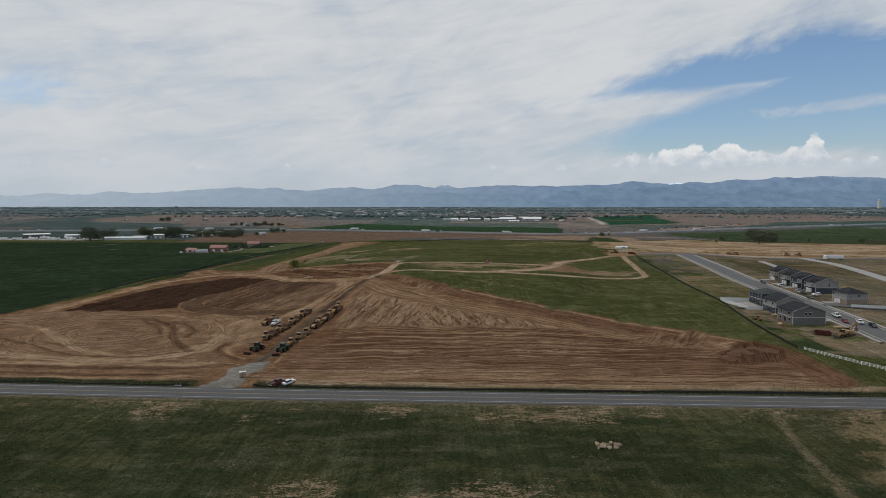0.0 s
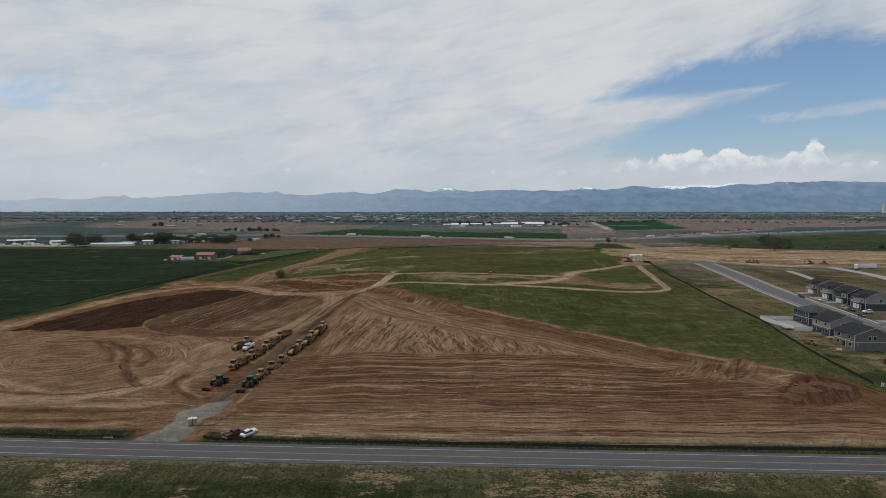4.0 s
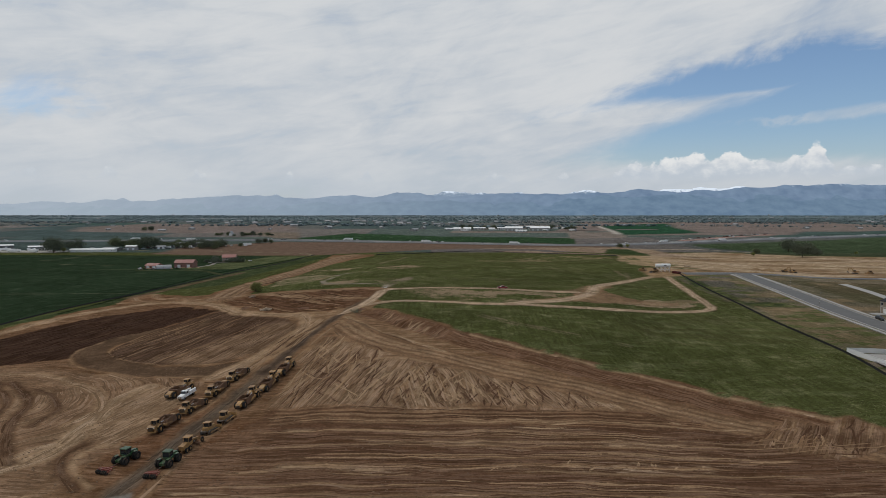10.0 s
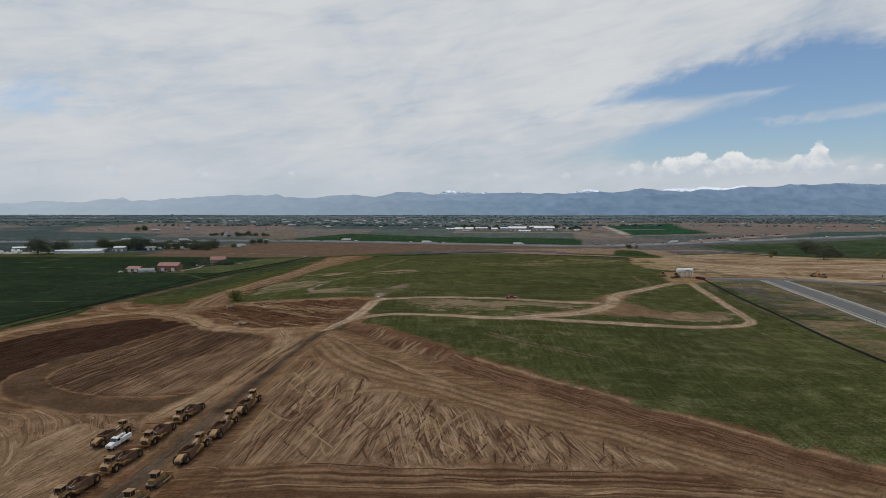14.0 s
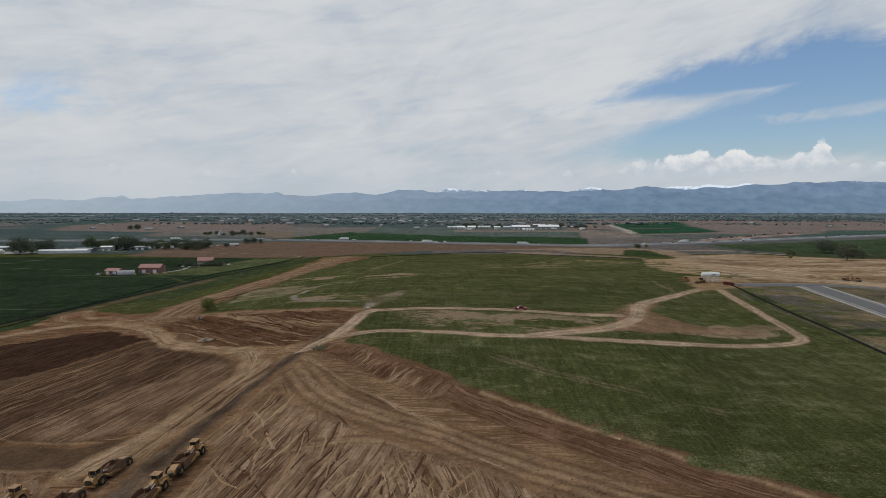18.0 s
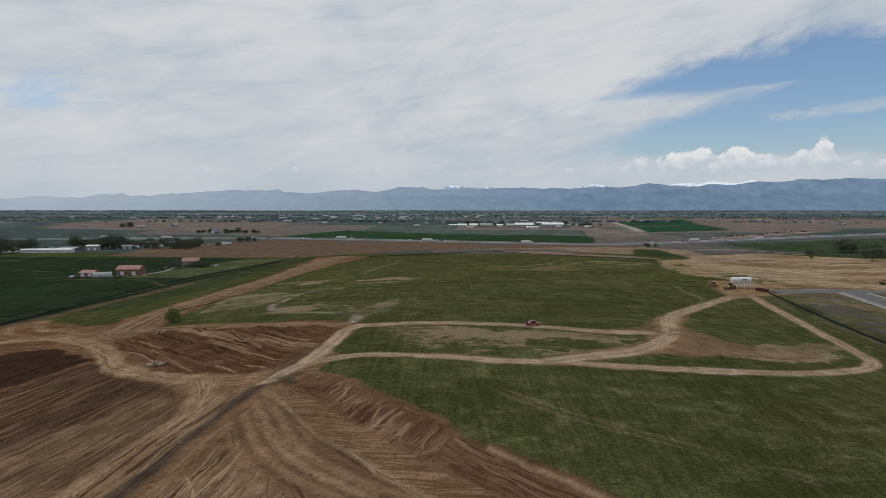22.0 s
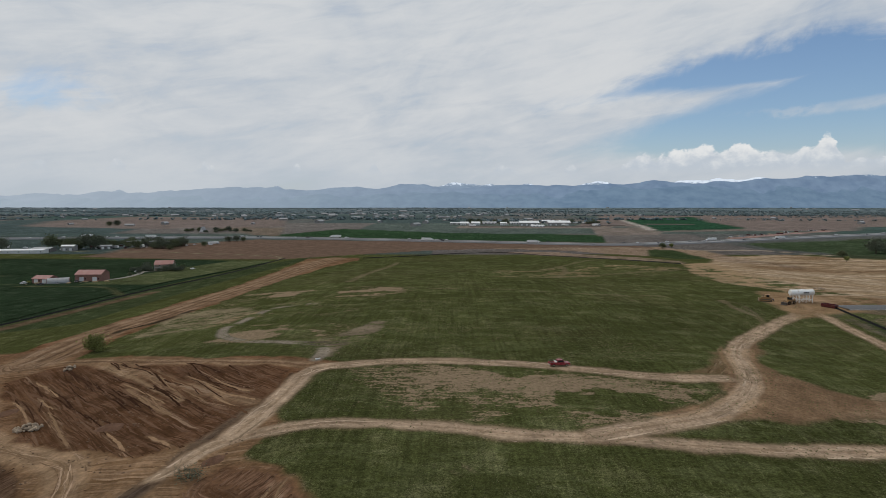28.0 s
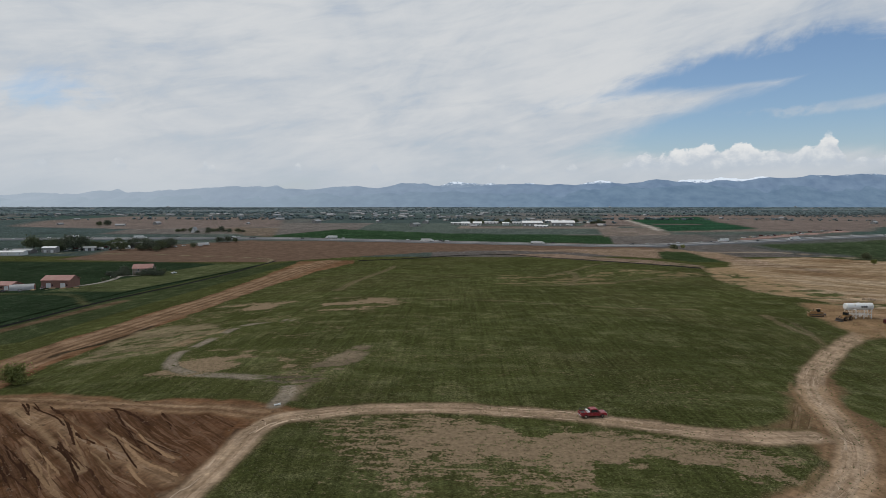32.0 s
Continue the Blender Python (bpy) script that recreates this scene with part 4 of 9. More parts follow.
# far fields as seen beyond the hill: corners and cover
FIELDS = [
    ([(-1500, 300), (-232, 300), (-226, 396), (-224, 453), (-207, 515), (-200, 665), (-186, 840), (-180, 900), (-300, 930), (-1500, 960)], C_CROP),
    ([(-262, 705), (-211, 705), (-195, 805), (-184, 915), (-228, 904), (-241, 849)], (0.10, 0.118, 0.055)),
    ([(-226, 396), (-214, 421), (-202, 458), (-200, 530), (-165, 545), (-158, 780), (-150, 990), (-186, 840), (-207, 515)], (0.055, 0.072, 0.032)),
    ([(-420, 960), (-300, 930), (-180, 930), (-100, 1005), (-24, 1062), (59, 1085), (156, 1060), (290, 1070), (240, 1175), (0, 1185), (-300, 1215), (-430, 1120)], C_PLOUGH),
    ([(60, 1085), (156, 1062), (224, 960), (300, 960), (330, 1060), (240, 1110)], (0.27, 0.20, 0.14)),
    ([(-320, 1245), (-93, 1215), (230, 1170), (255, 1300), (0, 1330), (-200, 1420)], (0.03, 0.062, 0.03)),
    ([(160, 552), (184, 541), (262, 548), (330, 556), (600, 600), (620, 830), (470, 900), (400, 1000), (300, 960), (225, 800), (180, 600)], C_OCHRE),
    ([(136, 228), (320, 150), (700, 300), (620, 600), (330, 556), (262, 548), (172, 546), (155, 417), (149, 322), (142, 290)], (0.19, 0.16, 0.11)),
    ([(152, 425), (160, 540), (200, 535), (188, 440)], (0.14, 0.118, 0.082)),
    ([(141, 279), (143, 266), (152, 248), (158, 232), (178, 230), (182, 265), (168, 274), (164, 290), (157, 297), (148, 298)], (0.245, 0.19, 0.13)),
    ([(136, 226), (134, 240), (141, 264), (148, 260), (150, 242), (152, 226)], (0.042, 0.060, 0.026)),
    ([(151, 340), (158, 400), (156, 480), (170, 540), (178, 520), (172, 430), (186, 410), (172, 390), (163, 350)], (0.055, 0.075, 0.034)),
    ([(166, 400), (188, 400), (180, 345), (172, 335), (160, 352)], (0.215, 0.17, 0.115)),
    ([(171, 524), (198, 522), (187, 428), (162, 424)], (0.165, 0.145, 0.125)),
    ([(150, 335), (176, 335), (184, 400), (160, 415)], (0.19, 0.15, 0.085)),
    ([(222, 420), (300, 410), (330, 520), (232, 510)], (0.13, 0.11, 0.065)),
    ([(37, 1041), (138, 1034), (202, 923), (205, 800), (191, 768), (170, 821), (144, 892), (122, 950), (79, 1020)], (0.27, 0.20, 0.145)),
    ([(191, 768), (225, 800), (240, 700), (178, 590), (162, 629), (168, 694)], C_OCHRE),
    ([(259, 1073), (310, 1073), (280, 925), (232, 890), (225, 960)], (0.050, 0.072, 0.032)),
    ([(262, 1112), (326, 1060), (322, 930), (316, 804), (300, 804), (304, 930), (306, 1050)], (0.30, 0.225, 0.15)),
    ([(243, 1279), (268, 1430), (390, 1482), (363, 1310)], (0.185, 0.155, 0.132)),
    ([(291, 1481), (340, 1745), (408, 1746), (369, 1524)], (0.115, 0.095, 0.085)),
    ([(10, 1440), (300, 1440), (330, 1500), (20, 1520)], (0.19, 0.16, 0.138)),
    ([(420, 960), (620, 840), (1400, 760), (1400, 1330), (620, 1230)], (0.06, 0.075, 0.042)),
    ([(250, 1500), (900, 1480), (1500, 1700), (1300, 2300), (500, 2300)], (0.175, 0.142, 0.125)),
    ([(-320, 1448), (-280, 1271), (-330, 1291), (-480, 1486)], (0.16, 0.13, 0.10)),
    ([(376, 1364), (727, 1376), (1109, 1868), (1500, 2443), (496, 2435)], (0.17, 0.138, 0.122)),
    ([(375, 1373), (557, 1426), (610, 1710), (760, 2200), (640, 2100), (447, 1860)], (0.024, 0.066, 0.038)),
    ([(359, 1383), (374, 1383), (448, 1860), (436, 1860)], (0.36, 0.33, 0.29)),
    ([(418, 1159), (659, 1224), (900, 1330), (900, 1000), (488, 980), (431, 1086)], (0.052, 0.076, 0.040)),
    ([(272, 1113), (294, 1056), (281, 938), (271, 866), (300, 860), (319, 940), (318, 1040), (288, 1113)], (0.31, 0.225, 0.15)),
    ([(274, 1093), (281, 938), (247, 931), (253, 1007)], (0.045, 0.068, 0.028)),
    ([(319, 1065), (405, 1057), (444, 979), (452, 979), (410, 1064), (320, 1072)], (0.34, 0.28, 0.21)),
    ([(426, 1235), (544, 1311), (676, 1385), (690, 1372), (560, 1300), (436, 1222)], (0.30, 0.20, 0.17)),
    ([(-857, 1484), (-994, 1769), (-1001, 2193), (-491, 2095), (-331, 1487), (-572, 1415)], (0.165, 0.135, 0.12)),
]

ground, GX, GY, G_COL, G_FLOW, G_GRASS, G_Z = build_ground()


def land(x, y):
    """Height of the ground sheet at many places."""
    i, j = np.clip(np.searchsorted(GX, x) - 1, 0, len(GX) - 2), np.clip(np.searchsorted(GY, y) - 1, 0, len(GY) - 2)
    a, b = (x - GX[i]) / (GX[i + 1] - GX[i]), (y - GY[j]) / (GY[j + 1] - GY[j])
    return (G_Z[j, i] * (1 - a) + G_Z[j, i + 1] * a) * (1 - b) + (G_Z[j + 1, i] * (1 - a) + G_Z[j + 1, i + 1] * a) * b


def ground_z(x, y):
    return float(land(np.array([float(x)]), np.array([float(y)]))[0])


def part(name, bm, material, parent, label=""):
    me = bpy.data.meshes.new(name)
    bm.normal_update()
    bm.to_mesh(me)
    bm.free()
    me.materials.append(material)
    ob = new(name, me)
    ob.parent = parent
    if label:
        ob["label"] = label
    return ob


# ---------------------------------------------------------------- mountains


def mountain_material(name, base, haze, glow, snow):
    k = Nodes(name)
    pos = k.add("NewGeometry").outputs["Position"]
    z = k.add("SeparateXYZ", Vector=pos).outputs[2]
    n = k.noise(pos, 0.006, 8, 0.6)
    c = k.mix(k.ramp(n, 0.35, 0.65), (*base, 1), (base[0] * 1.5, base[1] * 1.4, base[2] * 1.3, 1))
    if snow:
        f = k.ramp(k.math("ADD", z, k.math("MULTIPLY", k.noise(pos, 0.035, 8, 0.8), 230.0)), snow + 55, snow + 72)
        c = k.mix(f, c, (0.5, 0.53, 0.57, 1))
    k.put(k.b, "Base Color", c)
    k.b.inputs["Roughness"].default_value = 1.0
    # haze of distance painted as emission; folds and snow are drawn in it
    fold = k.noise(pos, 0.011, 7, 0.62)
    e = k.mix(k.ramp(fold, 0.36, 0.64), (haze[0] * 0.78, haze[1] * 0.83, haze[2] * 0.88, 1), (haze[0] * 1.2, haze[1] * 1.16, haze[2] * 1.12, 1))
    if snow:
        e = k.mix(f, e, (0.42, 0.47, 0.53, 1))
    # glow mixed paler towards the south, painting thicker haze there
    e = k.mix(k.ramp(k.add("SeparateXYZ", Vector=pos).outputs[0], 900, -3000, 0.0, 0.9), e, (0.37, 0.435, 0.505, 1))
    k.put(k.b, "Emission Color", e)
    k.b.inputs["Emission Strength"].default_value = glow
    return k.m


def ridge(name, y0, heights, rough, seed, material, label):
    """A range of hills across the whole distance; heights: pairs of x and crest height."""
    xs = np.arange(-6400, 6401, 20.0)
    hx, hz = zip(*heights)
    crest = np.interp(xs, hx, hz)
    for o, s in ((240, 1.0), (120, 0.6), (62, 0.4), (34, 0.22)):
        crest = crest + rough * s * (vnoise(xs, xs * 0, o, seed) - 0.5)
    rows, bm = [], bmesh.new()
    for j in range(9):
        f = j / 8
        y = y0 - 330 * (1 - f) + 40 * (vnoise(xs, xs * 0 + j, 160, seed + 3) - 0.5)
        z = crest * (f ** 0.8) * (1 - 0.25 * (1 - f) * vnoise(xs, xs * 0 + j * 50, 120, seed + 5)) - 12 * (1 - f)
        rows.append([bm.verts.new((a, b, c)) for a, b, c in zip(xs, y, z)])
    for r0, r1 in zip(rows, rows[1:]):
        for a, b, c, d in zip(r0, r0[1:], r1[1:], r1):
            bm.faces.new((a, b, c, d)).smooth = True
    ob = part(name, bm, material, None)
    return tagged(ob, label, "mountains", kind="structure")


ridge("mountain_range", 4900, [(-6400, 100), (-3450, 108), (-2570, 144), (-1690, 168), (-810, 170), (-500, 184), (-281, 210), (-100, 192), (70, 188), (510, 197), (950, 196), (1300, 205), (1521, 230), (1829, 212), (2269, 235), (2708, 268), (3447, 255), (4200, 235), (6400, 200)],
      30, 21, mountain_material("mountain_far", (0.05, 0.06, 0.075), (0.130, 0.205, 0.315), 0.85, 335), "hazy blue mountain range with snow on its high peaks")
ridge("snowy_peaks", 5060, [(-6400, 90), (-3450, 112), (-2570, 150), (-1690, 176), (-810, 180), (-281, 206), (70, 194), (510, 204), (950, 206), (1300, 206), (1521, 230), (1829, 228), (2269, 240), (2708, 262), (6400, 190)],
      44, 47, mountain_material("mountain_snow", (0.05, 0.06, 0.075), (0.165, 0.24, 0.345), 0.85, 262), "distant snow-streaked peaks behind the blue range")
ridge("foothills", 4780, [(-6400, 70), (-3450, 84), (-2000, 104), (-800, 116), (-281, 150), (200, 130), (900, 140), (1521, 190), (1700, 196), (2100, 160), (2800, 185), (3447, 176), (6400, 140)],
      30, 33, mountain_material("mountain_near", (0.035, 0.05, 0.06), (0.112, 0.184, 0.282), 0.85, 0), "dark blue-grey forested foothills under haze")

# ---------------------------------------------------------------- road


def ribbon(name, xs, off, width, lift, material, parent, label=""):
    bm, prev = bmesh.new(), None
    for x in xs:
        y = float(road_mid(x)) + off
        z0 = max(ground_z(x, y - width / 2), ground_z(x, y + width / 2), ground_z(x, y))
        z = -4.2 + lift if abs(x) < 400 else z0 + lift
        row = [bm.verts.new((x, y - width / 2 - 0.25, z - 0.5)), bm.verts.new((x, y - width / 2, z)), bm.verts.new((x, y + width / 2, z)), bm.verts.new((x, y + width / 2 + 0.25, z - 0.5))]
        if prev:
            for i in range(3):
                bm.faces.new((prev[i], row[i], row[i + 1], prev[i + 1]))
        prev = row
    return part(name, bm, material, parent, label)


def asphalt_material(name, tone):
    k = Nodes(name)
    pos = k.add("NewGeometry").outputs["Position"]
    sc = k.add("Mapping", Vector=pos)
    sc.inputs["Scale"].default_value = (0.03, 1.0, 1.0)
    lanes, n, f = k.noise(sc.outputs[0], 0.9, 4), k.noise(pos, 0.35, 5, 0.65), k.noise(pos, 9, 3)
    v = k.math("ADD", k.math("MULTIPLY", lanes, 0.5), k.math("ADD", k.math("MULTIPLY", n, 0.35), k.math("MULTIPLY", f, 0.15)))
    k.put(k.b, "Base Color", k.mix(k.ramp(v, 0.3, 0.7), (tone * 0.78, tone * 0.78, tone * 0.8, 1), (tone * 1.25, tone * 1.22, tone * 1.2, 1)))
    k.b.inputs["Roughness"].default_value = 0.9
    k.b.inputs["Specular IOR Level"].default_value = 0.2
    k.bump(f, 0.2, 0.02)
    return k.m


M_ASPHALT = asphalt_material("asphalt", 0.085)
M_PAINT_W = surface("road_paint_white", (0.40, 0.40, 0.39), 0.7, vary=0.3, scale=0.6)
M_PAINT_Y = surface("road_paint_yellow", (0.26, 0.20, 0.10), 0.7, vary=0.3, scale=0.6)
road = tagged(new("road"), "grey two-lane asphalt road with painted lines", "road", kind="structure")
span = np.arange(-900, 901, 12.0)
ribbon("carriageway", span, 0, 10.8, 0.10, M_ASPHALT, road)
for off in (-3.75, 3.75):
    ribbon("edge_line", span, off, 0.14, 0.112, M_PAINT_W, road, "white edge line")
for off in (-0.14, 0.14):
    ribbon("centre_line", span, off, 0.12, 0.112, M_PAINT_Y, road, "yellow centre line")

# ---------------------------------------------------------------- building blocks


def block(bm, lo, hi, bevel=0.0, m=None):
    """A box from corner to corner, with chamfered edges."""
    r = bmesh.ops.create_cube(bm, size=1)["verts"]
    for v in r:
        v.co = Vector([(l + h) / 2 + c * (h - l) for l, h, c in zip(lo, hi, v.co)])
    if bevel:
        e = {e for v in r for e in v.link_edges}
        r = list({v for f in bmesh.ops.bevel(bm, geom=list(e), offset=bevel, segments=1, affect="EDGES")["faces"] for v in f.verts} | {v for v in r if v.is_valid})
    if m:
        bmesh.ops.transform(bm, matrix=m, verts=[v for v in r if v.is_valid])
    return bm


def boxes(*items, bevel=0.0):
    bm = bmesh.new()
    for lo, hi in items:
        block(bm, lo, hi, bevel)
    return bm


def prism(profile, x0, x1, taper=0.0, bm=None):
    """A side profile (y, z) drawn out from x0 to x1; taper narrows the upper points."""
    bm = bm or bmesh.new()
    zs = [p[1] for p in profile]
    lo, hi = min(zs), max(zs)
    rows = []
    for x, s in ((x0, 1), (x1, -1)):
        rows.append([bm.verts.new((x + s * taper * (z - lo) / (hi - lo + 1e-6), y, z)) for y, z in profile])
    n = len(profile)
    for i in range(n):
        bm.faces.new((rows[0][i], rows[0][(i + 1) % n], rows[1][(i + 1) % n], rows[1][i]))
    bm.faces.new(rows[0][::-1])
    bm.faces.new(rows[1])
    bmesh.ops.recalc_face_normals(bm, faces=bm.faces)
    return bm


def rod(bm, a, b, r, seg=8, r2=None):
    a, b = Vector(a), Vector(b)
    d = b - a
    m = Matrix.Translation((a + b) / 2) @ d.to_track_quat("Z", "Y").to_matrix().to_4x4()
    bmesh.ops.create_cone(bm, cap_ends=True, segments=seg, radius1=r, radius2=r if r2 is None else r2, depth=d.length, matrix=m)
    return bm


def rods(r, *pairs, seg=8):
    bm = bmesh.new()
    for a, b in pairs:
        rod(bm, a, b, r, seg)
    return bm


def tyre_mesh(x, y, z, r, w, lugs=18):
    """A tyre round the x axis with lugs and rounded shoulders."""
    bm = bmesh.new()
    prof = [(-w / 2, r * 0.55), (-w / 2, r * 0.86), (-w * 0.36, r * 0.97), (w * 0.36, r * 0.97), (w / 2, r * 0.86), (w / 2, r * 0.55)]
    rings = []
    for k in range(lugs * 2):
        a = 2 * math.pi * k / (lugs * 2)
        g = 1.0 + (0.03 if k % 2 else -0.02)
        rings.append([bm.verts.new((x + p, y + math.cos(a) * q * (g if q > r * 0.9 else 1), z + math.sin(a) * q * (g if q > r * 0.9 else 1))) for p, q in prof])
    for a, b in zip(rings, rings[1:] + rings[:1]):
        for i in range(5):
            bm.faces.new((a[i], a[i + 1], b[i + 1], b[i]))
    bmesh.ops.recalc_face_normals(bm, faces=bm.faces)
    return bm


def wheel(name, parent, x, y, z, r, w, rim_mat):
    t = part(name, tyre_mesh(x, y, z, r, w), M_RUBBER, parent, "dusty black rubber tyre")
    s = 1 if x > 0 else -1
    bm = bmesh.new()
    rod(bm, (x - s * w * 0.3, y, z), (x + s * w * 0.32, y, z), r * 0.56, 14)
    rod(bm, (x + s * w * 0.32, y, z), (x + s * w * 0.45, y, z), r * 0.26, 10)
    part("rim", bm, rim_mat, t)
    return t


M_HEAPED = surface("loose_soil", (0.085, 0.050, 0.032), 0.95, vary=0.4, scale=1.2, bump=0.4, dist=0.1)
M_YELLOW = surface("weathered_yellow_paint", (0.36, 0.195, 0.055), 0.55, vary=0.38, scale=1.1, bump=0.05, dirt=(0.15, 0.09, 0.052), dirt_amount=0.75, spread=0.25)
M_RUST = surface("dirty_bowl_steel", (0.155, 0.075, 0.036), 0.7, 0.2, vary=0.4, scale=0.8, bump=0.2, dirt=(0.09, 0.055, 0.035), dirt_amount=0.6)
M_RUBBER = surface("dusty_rubber", (0.022, 0.021, 0.020), 0.9, vary=0.3, scale=1.2, bump=0.15, dirt=(0.075, 0.055, 0.038), dirt_amount=0.4)
M_STEEL = surface("dark_steel", (0.07, 0.065, 0.06), 0.5, 0.6, vary=0.3, scale=1.0, dirt=(0.16, 0.11, 0.075), dirt_amount=0.5)
M_GREEN = surface("tractor_green_paint", (0.012, 0.060, 0.018), 0.4, vary=0.25, scale=1.1, dirt=(0.13, 0.10, 0.07), dirt_amount=0.4)
M_RED = surface("implement_red_paint", (0.20, 0.030, 0.018), 0.5, vary=0.25, scale=1.2, dirt=(0.20, 0.12, 0.08), dirt_amount=0.5)
M_WHITE = surface("white_vehicle_paint", (0.74, 0.74, 0.73), 0.3, vary=0.06, scale=1.0, bump=0, dirt=(0.5, 0.44, 0.36), dirt_amount=0.15)
M_REDCAR = surface("deep_red_vehicle_paint", (0.23, 0.012, 0.020), 0.28, vary=0.1, scale=1.0, bump=0, dirt=(0.24, 0.10, 0.08), dirt_amount=0.2)
M_MAROON = surface("maroon_vehicle_paint", (0.085, 0.014, 0.016), 0.3, vary=0.1, scale=1.0, bump=0, dirt=(0.16, 0.09, 0.07), dirt_amount=0.2)
M_BLACKCAR = surface("black_vehicle_paint", (0.014, 0.014, 0.017), 0.28, vary=0.2, scale=1.0, bump=0, dirt=(0.10, 0.09, 0.08), dirt_amount=0.15)
M_SILVER = surface("silver_vehicle_paint", (0.36, 0.37, 0.39), 0.3, 0.5, vary=0.1, scale=1.0, bump=0)
M_CHROME = surface("bright_metal", (0.6, 0.6, 0.61), 0.25, 0.9, vary=0.12, scale=2.0, bump=0)
M_LAMP = surface("lamp_lens", (0.75, 0.75, 0.72), 0.15, vary=0.05, scale=2.0, bump=0)
M_TAIL = surface("tail_lamp_lens", (0.35, 0.015, 0.012), 0.2, vary=0.05, scale=2.0, bump=0)
M_PLASTIC = surface("black_plastic", (0.025, 0.025, 0.026), 0.6, vary=0.2, scale=2.0)


def glass_material():
    k = Nodes("dark_glass")
    k.b.inputs["Base Color"].default_value = (0.018, 0.022, 0.026, 1)
    k.b.inputs["Roughness"].default_value = 0.06
    k.b.inputs["Specular IOR Level"].default_value = 0.6
    n = k.noise(k.add("TexCoord").outputs["Object"], 2.0, 3)
    k.put(k.b, "Roughness", k.ramp(n, 0.3, 0.7, 0.03, 0.16))
    return k.m


M_GLASS = glass_material()


def thing(name, label, category, group=""):
    return tagged(new(name), label, category, group)


def ground_pose(x, y, rz=0.0, lift=0.0, lean=True):
    """A pose on the ground, tilted with the slope."""
    z = ground_z(x, y) + lift
    m = Matrix.Translation((x, y, z))
    if lean:
        gx = (ground_z(x + 3, y) - ground_z(x - 3, y)) / 6
        gy = (ground_z(x, y + 3) - ground_z(x, y - 3)) / 6
        m = m @ Vector((0, 0, 1)).rotation_difference(Vector((-gx, -gy, 1))).to_matrix().to_4x4()
    return m @ pose(0, 0, 0, 0, 0, rz)


def place(ob, x, y, rz=0.0, lift=0.0, lean=True, size=1.0):
    ob.matrix_basis = ground_pose(x, y, rz, lift, lean) @ Matrix.Diagonal((size, size, size, 1))
    return ob


# ---------------------------------------------------------------- earthmovers; all face +y


